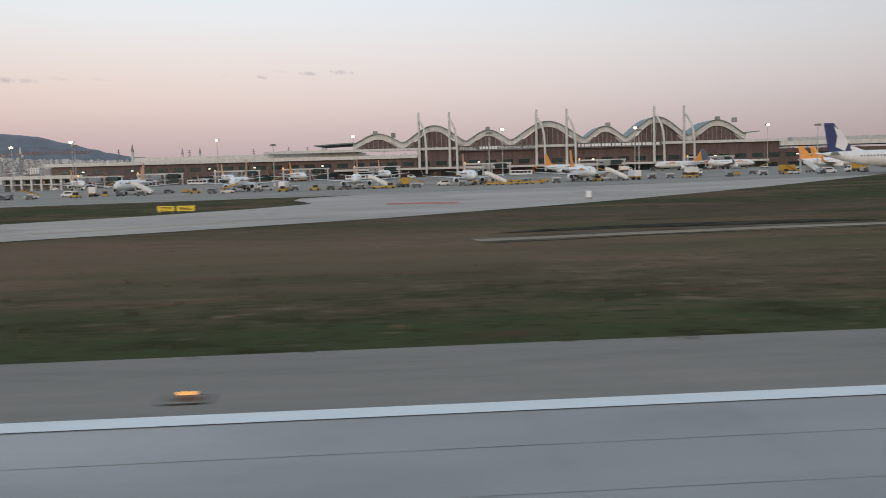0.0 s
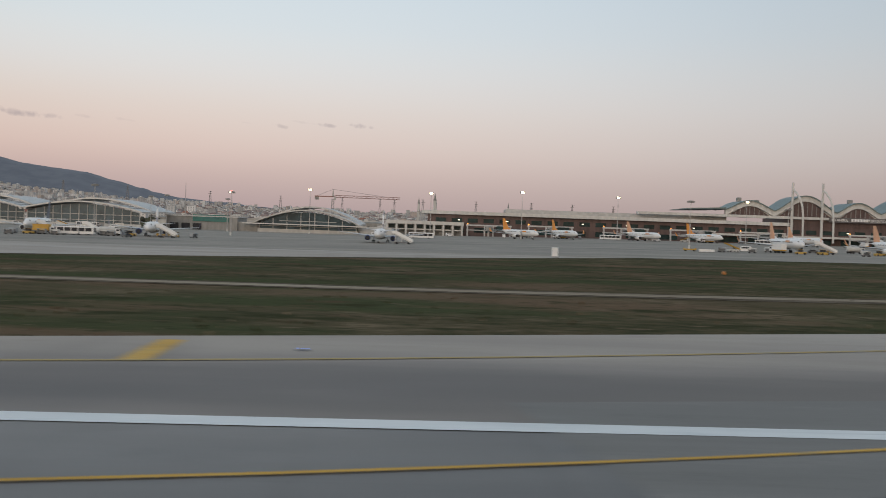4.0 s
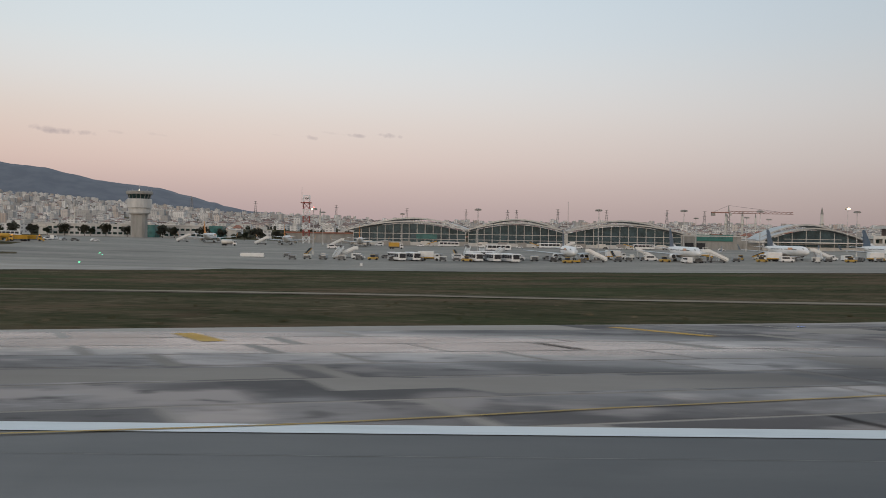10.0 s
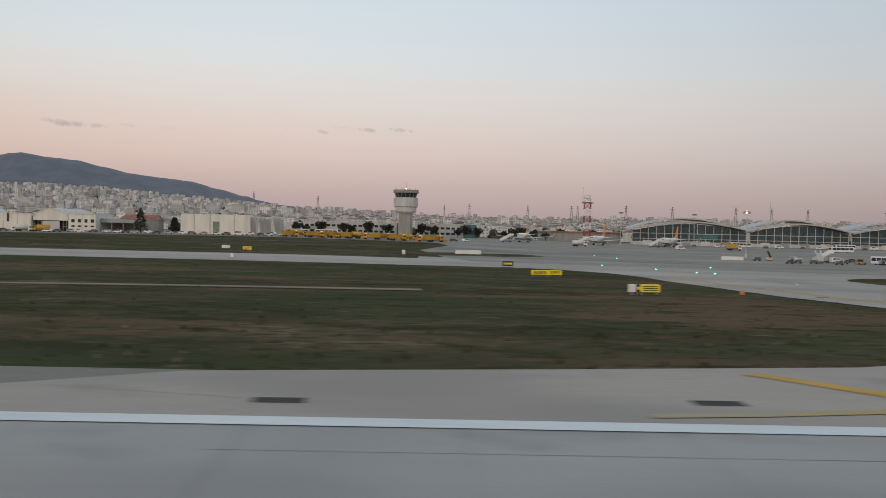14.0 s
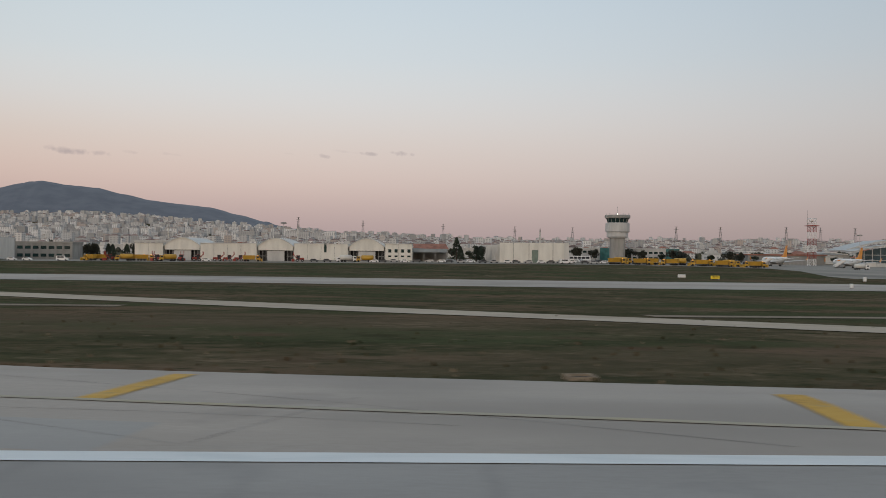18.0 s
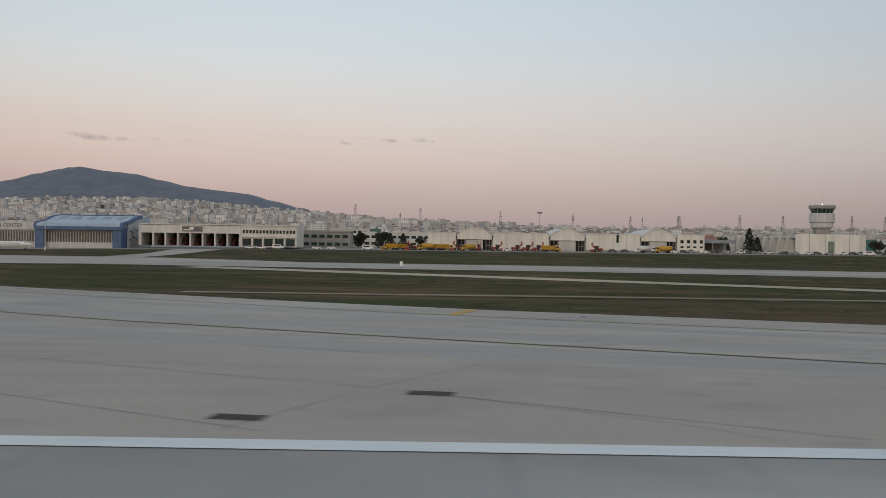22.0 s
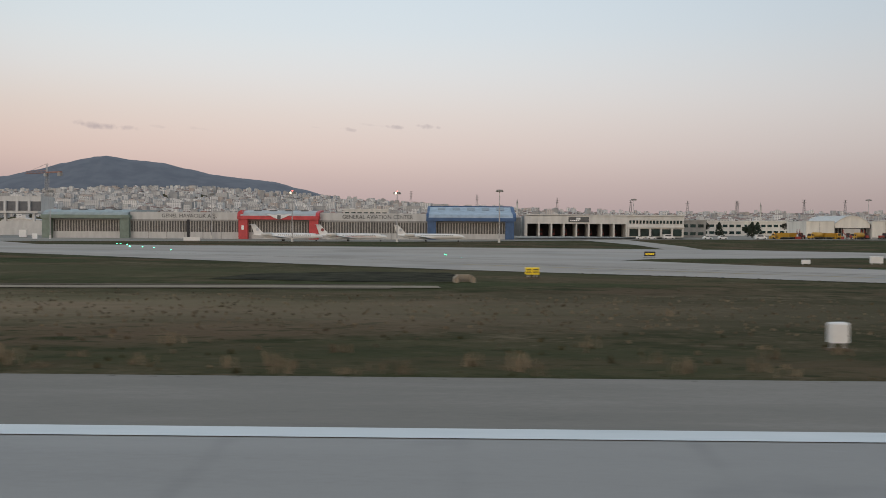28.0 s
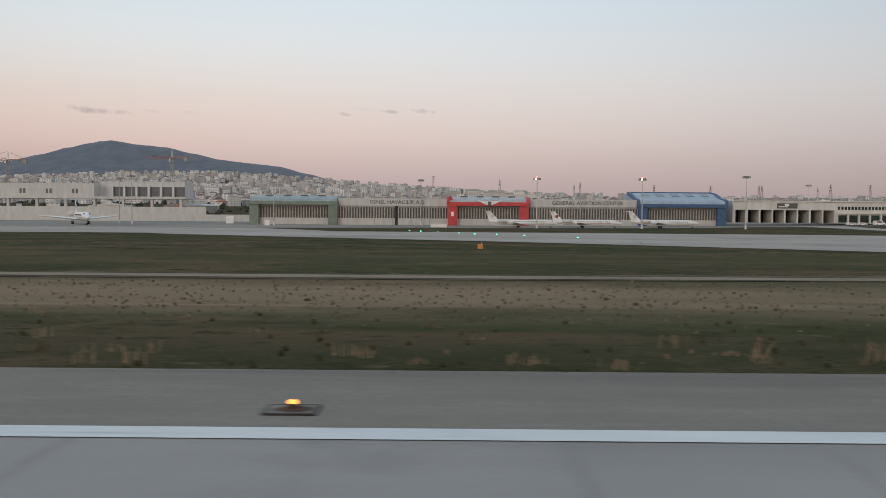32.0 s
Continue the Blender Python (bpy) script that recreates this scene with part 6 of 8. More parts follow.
def car(m, label):
    o = thing("car", 0, 0, 0, 0, label, "car", "parked cars")
    part("body", MB().slab([(-2.1, 0.3), (2.1, 0.3), (2.1, 0.8), (1.2, 0.95), (0.5, 1.45), (-1.3, 1.45), (-2.0, 0.95)], -0.85, 0.85), m, o)
    for s in (-1, 1):
        part("window", MB().slab([(-1.5, 0.98), (0.9, 0.98), (0.4, 1.36), (-1.15, 1.36)], s * 0.85 - 0.02, s * 0.85 + 0.02), DARK, o)
    wheels(o, (-1.3, 1.3), 0.78, 0.31, False)
    return o


def truck(cab, box, label, kind="box"):
    o = thing("service_truck", 0, 0, 0, 0, label, "truck", "apron trucks")
    part("chassis", MB().box(-4.0, 4.0, -0.5, 0.5, 0.6, 0.95), DKSTEEL, o)
    c = part("cab", MB().slab([(2.2, 0.6), (4.1, 0.6), (4.1, 1.6), (3.7, 2.7), (2.2, 2.7)], -1.15, 1.15), cab, o)
    part("windscreen", MB().slab([(4.08, 1.65), (3.74, 2.55), (3.8, 2.57), (4.15, 1.65)], -1.0, 1.0), DARK, c)
    for s in (-1, 1):
        part("side_window", MB().box(2.6, 3.7, s * 1.15 - 0.03, s * 1.15 + 0.03, 1.7, 2.4), DARK, c)
    if kind == "box":
        part("cargo_box", MB().bevel(-4.0, 1.9, -1.25, 1.25, 0.95, 3.6, 0.08), box, o)
        part("box_frame", MB().box(-4.05, 1.95, -1.28, 1.28, 0.95, 1.35), YELLOW if box is WHITE else DKSTEEL, o)
    elif kind == "tank":
        part("tank", MB().loft([[(x, y * k, 2.1 + (z - 2.1) * k) for x, y, z in ring_of(xx, 1.2, 2.1, 14)] for xx, k in ((-4.0, 0.6), (-3.7, 1), (1.6, 1), (1.9, 0.6))]), box, o, smooth_faces=True)
    elif kind == "spreader":
        part("hopper", MB().loft([[(-3.8, -0.6, 1.0), (1.6, -0.6, 1.0), (1.6, 0.6, 1.0), (-3.8, 0.6, 1.0)], [(-4.0, -1.25, 2.9), (1.8, -1.25, 2.9), (1.8, 1.25, 2.9), (-4.0, 1.25, 2.9)]]), box, o)
        part("plough", MB().slab([(4.4, 0.15), (5.3, 0.1), (4.9, 0.7), (5.2, 1.5), (4.6, 1.3)], -1.9, 1.9), box, o, "curved snow plough blade")
        part("beacon", MB().tube((2.9, 0, 2.7), (2.9, 0, 3.0), 0.16), LAMP_A, o)
    wheels(o, (-2.9, -1.6, 3.1), 1.05, 0.5, False)
    return o


def stairs():
    o = thing("passenger_stairs", 0, 0, 0, 0, "mobile passenger stairs with pale sides", "airstairs", "passenger stairs")
    part("flight", MB().slab([(-3.6, 0.9), (-3.2, 0.9), (3.2, 4.0), (4.6, 4.0), (4.6, 3.6), (3.4, 3.6), (-3.0, 0.5)], -0.9, 0.9), OFFWHITE, o)
    for s in (-1, 1):
        part("side_panel", MB().slab([(-3.5, 0.9), (-3.5, 1.8), (3.2, 5.0), (4.6, 5.0), (4.6, 4.0), (3.2, 4.0)], s * 0.95 - 0.05, s * 0.95 + 0.05), WHITE, o)
    for k in range(9):
        part("step", MB().box(-3.1 + k * 0.7, -2.5 + k * 0.7, -0.85, 0.85, 0.9 + k * 0.335, 1.05 + k * 0.335), GREY, o)
    part("chassis", MB().box(-2.8, 3.6, -0.8, 0.8, 0.4, 0.8), DKSTEEL, o)
    for x in (0.5, 3.0):
        part("support", MB().box(x, x + 0.2, -0.7, 0.7, 0.8, 2.3 + (x - 0.5) * 0.5), STEEL, o)
    wheels(o, (-2.0, 2.6), 0.8, 0.35, False)
    return o


def baggage_cart(cover):
    o = thing("baggage_cart", 0, 0, 0, 0, "small covered baggage cart on the apron", "cart", "baggage carts")
    part("bed", MB().box(-1.5, 1.5, -0.75, 0.75, 0.4, 0.6), DKSTEEL, o)
    part("roof", MB().bevel(-1.5, 1.5, -0.8, 0.8, 1.75, 2.0, 0.08), cover, o)
    for x in (-1.4, 1.4):
        part("end_panel", MB().box(x - 0.05, x + 0.05, -0.75, 0.75, 0.6, 1.75), cover, o)
    part("load", MB().bevel(-1.2, 1.0, -0.6, 0.6, 0.6, 1.35, 0.12), DKSTEEL, o)
    wheels(o, (-1.0, 1.0), 0.6, 0.25, False)
    return o


def tug(m):
    o = thing("tow_tractor", 0, 0, 0, 0, "low tow tractor on the apron", "tractor", "tow tractors")
    part("body", MB().bevel(-2.0, 2.0, -0.95, 0.95, 0.3, 1.1, 0.15), m, o)
    part("cab", MB().bevel(-0.9, 0.6, -0.8, 0.8, 1.1, 2.0, 0.1), DARK, o)
    part("cab_roof", MB().box(-1.0, 0.7, -0.85, 0.85, 2.0, 2.1), m, o)
    wheels(o, (-1.3, 1.3), 0.85, 0.4, False)
    return o


def dolly():
    o = thing("cargo_dolly", 0, 0, 0, 0, "low yellow cargo dolly on the apron", "dolly", "cargo dollies")
    part("deck", MB().bevel(-2.4, 2.4, -1.1, 1.1, 0.45, 0.95, 0.08), YELLOW, o)
    for x in (-2.3, 2.1):
        part("end_stop", MB().box(x, x + 0.2, -1.1, 1.1, 0.95, 1.3), YELLOW, o)
    part("drawbar", MB().tube((2.4, 0, 0.55), (3.6, 0, 0.4), 0.07, n=5), DKSTEEL, o)
    wheels(o, (-1.6, 1.6), 0.9, 0.28, False)
    return o


def belt_loader():
    o = thing("belt_loader", 0, 0, 0, 0, "baggage belt loader with a raised dark belt", "belt loader", "belt loaders")
    part("chassis", MB().bevel(-2.8, 2.2, -0.9, 0.9, 0.35, 1.1, 0.12), OFFWHITE, o)
    part("belt_frame", MB().slab([(-3.2, 1.0), (3.6, 3.2), (3.6, 3.6), (-3.2, 1.4)], -0.55, 0.55), YELLOW, o)
    part("belt", MB().slab([(-3.2, 1.4), (3.6, 3.6), (3.6, 3.68), (-3.2, 1.48)], -0.45, 0.45), RUBBERY, o, "black rubber belt")
    part("seat", MB().bevel(-1.6, -0.8, -0.85, -0.55, 1.1, 1.9, 0.08), DKSTEEL, o)
    wheels(o, (-1.9, 1.4), 0.8, 0.35, False)
    return o


def loader():
    """A tractor with a lifted bucket arm."""
    o = thing("snow_loader", 0, 0, 0, 0, "orange wheeled loader with raised arms in the yard", "loader", "yard loaders")
    part("engine_hood", MB().bevel(-2.2, 0.0, -0.8, 0.8, 0.8, 1.9, 0.12), REDPAINT, o)
    part("cab", MB().bevel(-0.2, 1.4, -0.75, 0.75, 1.0, 2.9, 0.12), DARK, o)
    part("cab_roof", MB().box(-0.3, 1.5, -0.8, 0.8, 2.9, 3.05), REDPAINT, o)
    for s in (-0.7, 0.7):
        part("arm", MB().slab([(0.6, 1.4), (0.9, 1.2), (3.0, 3.2), (2.8, 4.6), (2.5, 4.6), (2.6, 3.3)], s - 0.1, s + 0.1), REDPAINT, o)
    part("blower", MB().bevel(2.2, 3.6, -1.3, 1.3, 0.15, 1.3, 0.15), REDPAINT, o)
    wheels(o, (-1.4, 1.0), 0.95, 0.65)
    return o


bus0, van0, st0, tug0, ld0 = apron_bus(), van(), stairs(), tug(mat("ochre_paint", (0.42, 0.27, 0.06), 0.5)), loader()
cart0, cart1 = baggage_cart(mat("cart_canvas", (0.34, 0.36, 0.38), 0.8)), baggage_cart(OFFWHITE)
catering = truck(WHITE, WHITE, "white catering truck with yellow base on the apron")
yellowbox = truck(WHITE, YELLOW, "yellow box truck on the apron")
spreader = truck(YELLOW, YELLOW, "yellow snow plough truck with hopper in the yard", "spreader")
tanker = truck(YELLOW, YELLOW, "yellow tank truck in the yard", "tank")
white_tank = truck(WHITE, OFFWHITE, "white fuel tank truck on the apron", "tank")
# The engines' red is darkened in the colour, for the shade inside the bays.
FIRE = mat("deep_red_paint", (0.16, 0.02, 0.018), 0.5)
fire_truck = truck(FIRE, FIRE, "red fire engine standing in its bay", "box")
car_w, car_d, car_g = car(WHITE, "small white car parked beside the workshops"), car(DKSTEEL, "small dark car parked beside the workshops"), car(STEEL, "small silver car parked beside the workshops")
used = set()


STANDS = ((-86, 358), (-42, 354), (6, 374), (49, 376), (96, 366), (184, 370), (349, 370), (392, 364), (437, 361), (480, 356), (523, 350))


def put(src, x, y, turn=0):
    if any(abs(x - jx) < 4.5 and abs(y - jy) < 21 for jx, jy in STANDS):
        y = 334 + abs(y * 7.3 + x) % 7    # kept clear of the parked airliners
    if src.name in used:
        return copy_thing(src, at(x, y, None, turn))
    used.add(src.name)
    src.matrix_world = at(x, y, None, turn)
    return src


rnd = random.Random(7)
for x, y, turn in ((-110, 343, -75), (-116, 346, -80), (-123, 348, -75), (-118, 372, 10), (-405, 560, 5), (-388, 562, 5), (-100, 505, 8), (72, 350, 2), (-152, 350, -70), (-146, 352, -75), (205, 500, 0)):
    put(bus0, x, y, turn)
for x, y, turn in ((-112, 358, -70), (-128, 366, 5), (-54, 356, 5), (26, 362, 10), (-5, 346, 0), (-190, 500, 20), (-415, 434, 10), (640, 560, 0), (-648, 432, 5), (-690, 434, 10), (-520, 440, 12), (-330, 480, 90), (230, 640, 15), (180, 560, 10)):
    put(van0, x, y, turn)
for x, y, turn in ((-172, 362, 8), (-124, 378, 80), (-118, 378, 85), (-77, 344, 165), (-33, 340, 165), (105, 352, 165), (15, 360, 165), (58, 362, 165), (-281, 545, 20), (-236, 548, 20), (-192, 550, 20), (446, 345, 165), (489, 340, 165), (533, 334, 165), (193, 356, 165), (358, 352, 165), (625, 372, 100), (652, 560, 40), (-60, 520, 20)):
    put(st0, x, y, turn)
for x, y, turn, s in ((35, 356, 3, catering), (-8, 354, -175, catering), (455, 352, 100, yellowbox), (339, 354, 100, catering), (541, 342, 100, catering), (585, 402, 20, catering), (606, 352, 0, yellowbox), (632, 350, 175, yellowbox), (-20, 398, 15, catering), (-122, 354, 12, white_tank),
                      (82, 358, 0, white_tank), (60, 352, 0, yellowbox), (410, 352, 80, catering), (-64, 374, 10, catering), (-140, 352, 5, catering), (392, 396, 10, white_tank), (-245, 500, 5, white_tank), (-156, 515, 0, yellowbox)):
    put(s, x, y, turn)
for k in range(48):
    x = -190 + k * 6.0 + rnd.uniform(-2, 2)
    put((cart0, cart1, cart0, cart1, cart0, tug0)[k % 6], x, 348 + rnd.uniform(-3, 9), rnd.uniform(-15, 15))
for k in range(26):
    x = 312 + k * 12.5 + rnd.uniform(-3, 3)
    put((cart0, cart1, tug0)[k % 3], x, 338 + rnd.uniform(-8, 14), rnd.uniform(-25, 25))
for k in range(17):
    # Yellow snow ploughs and tankers crowd the yard beside the tower.
    put((spreader, tanker, car_d, spreader, spreader, van0)[k % 6], -392 + k * 4.3 + rnd.uniform(-0.8, 0.8), 433 + (k % 3) * 5 + rnd.uniform(-1, 1), rnd.choice((4, 176, 12, 188, 150)) + rnd.uniform(-8, 8))
for k in range(8):
    put((spreader, spreader, ld0, tanker)[k % 4], -638 + k * 5.3 + rnd.uniform(-1.2, 1.2), 436 + rnd.uniform(0, 4), rnd.choice((182, 4, 215, 150)) + rnd.uniform(-10, 10))
for x, y, turn, s in ((-588, 440, 8, ld0), (-583, 437, 4, car_w), (-578.5, 441, 8, ld0), (-573.5, 440, 8, ld0), (-568.5, 441, 6, ld0), (-562.5, 440, 5, spreader), (-540, 440, 190, ld0), (-533, 440, 4, car_d), (-527, 441, 10, car_d), (-517, 440, 10, white_tank), (-509, 440, 186, tanker), (-596, 441, 90, ld0)):
    put(s, x, y, turn)
for k in range(22):
    put((car_w, car_d, car_g)[k % 3], -505 + k * 5.2 + rnd.uniform(-1, 1), 440 + rnd.uniform(-4, 2), rnd.choice((0, 180)) + rnd.uniform(-8, 8))
for k in range(16):
    put((car_w, car_d, car_g)[(k * 2) % 3], -405 + k * 6.5, 470 + rnd.uniform(-6, 30), rnd.uniform(0, 180))
dl0, bl0 = dolly(), belt_loader()
for k in range(46):
    # Ground equipment crowds the stands before the domestic hall.
    put((cart0, bl0, cart1, st0, van0, cart0, car_d, dl0, tug0)[k % 9], -196 + k * 6.9 + rnd.uniform(-2, 2), 357 + rnd.uniform(0, 20), rnd.choice((0, 180, 90, 70)) + rnd.uniform(-15, 15))
for k in range(22):
    put((cart0, van0, cart1, car_w, bl0, bus0)[k % 6], -176 + k * 10.5 + rnd.uniform(-3, 3), 596 + rnd.uniform(-14, 8) - max(0, k - 8) * 1.2, rnd.choice((0, 180)) + rnd.uniform(-8, 8))
for k in range(34):
    put((dl0, cart0, bl0, van0, cart1, tug0, car_d)[k % 7], 300 + k * 10.2 + rnd.uniform(-3, 3), 344 + rnd.uniform(-4, 30), rnd.choice((0, 180, 90)) + rnd.uniform(-20, 20))
for k in range(26):
    put((van0, bl0, catering, cart0, bus0, car_d)[k % 6], 262 + k * 17 + rnd.uniform(-4, 4), 606 - k * 1.4 + rnd.uniform(-14, 6), rnd.choice((0, 180, 90)) + rnd.uniform(-15, 15))
for k in range(8):
    put(dl0, 486 + (k % 4) * 5.4, 330 + (k // 4) * 52, rnd.uniform(-4, 4))
for k in range(8):
    o = put(fire_truck, -752 + 3.2 + k * 5.85, 448, -90)
    o.location.z = -0.15 * K
for x, turn in ((-703, 4), (-698, 6), (-672, 10), (-665, 3)):
    put(car_w, x, 434, turn)


# ---- masts, pylons, cranes ----
LAMP_HOT = mat("bright_flood_lamp", (1.0, 0.8, 0.5), emit=7.0)
def light_mast(h, lit):
    o = thing("floodlight_mast", 0, 0, 0, 0, "tall grey floodlight mast with lit lamps" if lit else "tall grey floodlight mast with a ring of lamps", "floodlight mast", "apron floodlight masts")
    part("pole", MB().tube((0, 0, 0), (0, 0, h), 0.26, 0.13, 8), STEEL, o)
    part("base_collar", MB().tube((0, 0, 0), (0, 0, 1.6), 0.45, 0.38, 8), OFFWHITE, o)
    part("head_ring", turned([(0.3, h - 0.15), (1.3, h - 0.1), (1.3, h), (0.3, h + 0.1)], 10), GREY, o)
    for k in range(8):
        a = 2 * math.pi * (k + 0.5) / 8
        x, y = 1.25 * math.cos(a), 1.25 * math.sin(a)
        on = k == 5 if lit == 1 else lit > 1 and k in (5, 6)
        part("lamp_head", MB().bevel(x - 0.32, x + 0.32, y - 0.25, y + 0.25, h - (1.4 if lit > 1 else 0.85), h - 0.15, 0.08), (LAMP_HOT if lit > 1 else LAMP_W) if on else GREY, o)
    if lit == 1:
        part("beacon", turned([(0.2, h), (0.24, h + 0.35), (0.1, h + 0.55)], 8), LAMP_R, o, "small red obstruction lamp")
    return o


dark_mast, lit_mast, bright_mast = light_mast(21, 0), light_mast(20, 1), light_mast(29, 2)
for x, y, s in ((-117, 420, dark_mast), (-62, 420, dark_mast), (-23, 420, dark_mast), (14, 425, dark_mast), (57, 420, dark_mast), (116, 425, lit_mast), (-189, 400, lit_mast), (-204, 590, dark_mast), (37, 600, dark_mast), (85, 600, dark_mast), (-154, 600, dark_mast), (56, 560, dark_mast),
                (-854.2, 371, lit_mast), (-812.4, 372, lit_mast), (-771.6, 371, dark_mast), (-1025, 400, dark_mast), (-964, 400, dark_mast), (-1041, 430, dark_mast), (-902, 430, dark_mast), (-690, 520, dark_mast), (-560, 520, dark_mast),
                (268, 560, bright_mast), (342, 620, bright_mast), (431, 620, bright_mast), (522, 560, bright_mast), (618, 610, bright_mast), (709, 610, bright_mast), (137, 600, bright_mast), (215, 610, bright_mast),
                (319, 400, dark_mast), (492, 385, dark_mast), (560, 400, dark_mast), (641, 400, dark_mast), (820, 560, dark_mast), (900, 600, dark_mast), (394, 470, dark_mast)):
    put(s, x, y)


def pylon():
    o = thing("power_pylon", 0, 0, 0, 0, "distant steel lattice power pylon", "pylon", "power pylons")
    # The steel grey is lightened to carry the distance haze.
    mb, far_steel = MB(), mat("weathered_steel", (0.26, 0.25, 0.25), 0.7)
    h, levels = 58, 8
    for k in range(levels):
        z0, z1 = h * k / levels, h * (k + 1) / levels
        w0, w1 = 5.5 * (1 - k / levels * 0.85), 5.5 * (1 - (k + 1) / levels * 0.85)
        for i in range(4):
            c = ((-1, -1), (1, -1), (1, 1), (-1, 1))
            p, q = c[i], c[(i + 1) % 4]
            mb.tube((p[0] * w0, p[1] * w0, z0), (p[0] * w1, p[1] * w1, z1), 0.4, n=4)
            mb.tube((p[0] * w0, p[1] * w0, z0), (q[0] * w1, q[1] * w1, z1), 0.2, n=4)
    part("lattice_body", mb, far_steel, o)
    for z, w in ((58, 7), (50, 9), (42, 7)):
        part("cross_arm", MB().slab([(-w, z), (0, z + 1.2), (w, z), (0, z - 0.6)], -0.3, 0.3), far_steel, o)
    return o


py0 = pylon()
for x, y in ((300, 2925), (164, 3160), (-714, 3300), (214, 3340), (-180, 3250), (640, 2900), (790, 3000), (480, 3050), (-430, 3300), (-950, 3350), (950, 3100), (30, 3300)):
    put(py0, x, y)


def crane(h, reach, label):
    o = thing("tower_crane", 0, 0, 0, 0, label, "crane", "tower cranes")
    mb = MB()
    for k in range(int(h / 4)):
        for i in range(4):
            c = ((-1, -1), (1, -1), (1, 1), (-1, 1))
            p, q = c[i], c[(i + 1) % 4]
            mb.tube((*p, k * 4), (*p, k * 4 + 4), 0.22, n=4)
            mb.tube((*p, k * 4), (*q, k * 4 + 4), 0.14, n=4)
    part("tower", mb, mat("crane_grey", (0.34, 0.34, 0.34), 0.5), o)
    mb = MB()
    for k in range(int(reach / 4)):
        x0, x1 = k * 4, k * 4 + 4
        mb.tube((x0, -0.7, h), (x1, -0.7, h), 0.2, n=4).tube((x0, 0.7, h), (x1, 0.7, h), 0.2, n=4).tube((x0, 0, h + 1.8), (x1, 0, h + 1.8), 0.2, n=4)
        mb.tube((x0, -0.7, h), (x1, 0, h + 1.8), 0.14, n=4).tube((x0, 0.7, h), (x1, 0, h + 1.8), 0.14, n=4)
    part("jib", mb, mat("crane_red", (0.30, 0.16, 0.13), 0.5), o)
    part("counter_jib", MB().box(-16, 0, -0.8, 0.8, h, h + 0.9), mat("crane_red", (0.30, 0.16, 0.13), 0.5), o)
    part("counterweight", MB().box(-16, -12.5, -1, 1, h - 2.6, h), GREY, o)
    part("cab", MB().bevel(0.8, 2.6, -1, 1, h - 2.4, h, 0.15), OFFWHITE, o)
    part("peak", MB().slab([(-1, h), (1, h), (0.2, h + 7), (-0.2, h + 7)], -0.3, 0.3), STEEL, o)
    part("stay", MB().tube((0, 0, h + 7), (reach * 0.8, 0, h + 1.8), 0.1, n=4).tube((0, 0, h + 7), (-14, 0, h + 0.9), 0.1, n=4), DKSTEEL, o)
    return o


c0 = crane(44, 24, "grey tower crane with a short red jib over the building site")
c0.matrix_world = at(-1096, 696, -2, 152)
copy_thing(c0, at(-1240, 740, -2, 176))
c2 = crane(29, 60, "tower crane with a long red jib behind the terminals")
c2.matrix_world = at(138, 836, 0, 2)


def minaret():
    o = thing("minaret", 0, 0, 0, 0, "slim white minaret with a dark pointed cap", "minaret", "minarets")
    part("shaft", turned([(2.0, 0), (1.8, 3), (1.4, 4), (1.3, 30)], 10), OFFWHITE, o)
    part("balcony", turned([(1.3, 20), (2.2, 21), (2.2, 22), (1.3, 22.2)], 10), OFFWHITE, o)
    part("cap", turned([(1.5, 30), (0.1, 37)], 10), GREY, o)
    return o


mn = minaret()
for x, y in ((224, 1100), (244, 1100), (-929, 1613), (-690, 1500), (-1240, 2500), (-300, 1500), (370, 1400), (230, 850)):
    put(mn, x, y)

# ---- airfield signs, markers and lights ----
def guidance_sign(x, y, turn, panels, h=1.3):
    o = thing("guidance_sign", x, y, None, turn, "yellow airfield guidance sign on short legs in the grass", "sign", "guidance signs")
    px = 0.0
    for w, m in panels:
        p = part("sign_panel", MB().bevel(px, px + w, -0.25, 0.25, 0.35, 0.35 + h, 0.05), m, o)
        if m is DARK:
            for k in range(5):
                part("lettering_bar", MB().box(px + w * (0.1 + 0.165 * k), px + w * (0.23 + 0.165 * k), -0.28, -0.255, 0.35 + h * 0.3, 0.35 + h * 0.7), SIGNYEL, p)
        if m is SIGNYEL:
            for k in range(3):
                part("lettering_bar", MB().box(px + w * 0.12, px + w * 0.88, -0.28, -0.255, 0.35 + h * (0.2 + 0.25 * k), 0.35 + h * (0.3 + 0.25 * k)), DARK, p)
        part("leg", MB().box(px + 0.2, px + 0.32, -0.06, 0.06, 0, 0.35), STEEL, o)
        part("leg", MB().box(px + w - 0.32, px + w - 0.2, -0.06, 0.06, 0, 0.35), STEEL, o)
        px += w
    part("sign_footing", MB().box(-0.1, px + 0.1, -0.35, 0.35, -0.1, 0.04), EARTH, o)
    return o


guidance_sign(-305, 102, 8, [(0.8, WHITE), (0.5, DARK), (2.3, SIGNYEL)], 0.85)
guidance_sign(-308.6, 166, 6, [(3.1, SIGNYEL), (2.5, SIGNYEL)], 0.8)
guidance_sign(-309.9, 214, 0, [(2.5, DARK)], 1.1)
guidance_sign(-234.3, 105.4, 8, [(2.7, SIGNYEL), (1.6, WHITE)], 0.95)
guidance_sign(403.6, 172.5, 4, [(2.9, SIGNYEL)], 0.95)
guidance_sign(407.3, 171.5, 4, [(3.1, SIGNYEL)], 0.95)
guidance_sign(392.3, 80.5, 4, [(1.6, SIGNYEL), (0.75, WHITE)], 0.95)
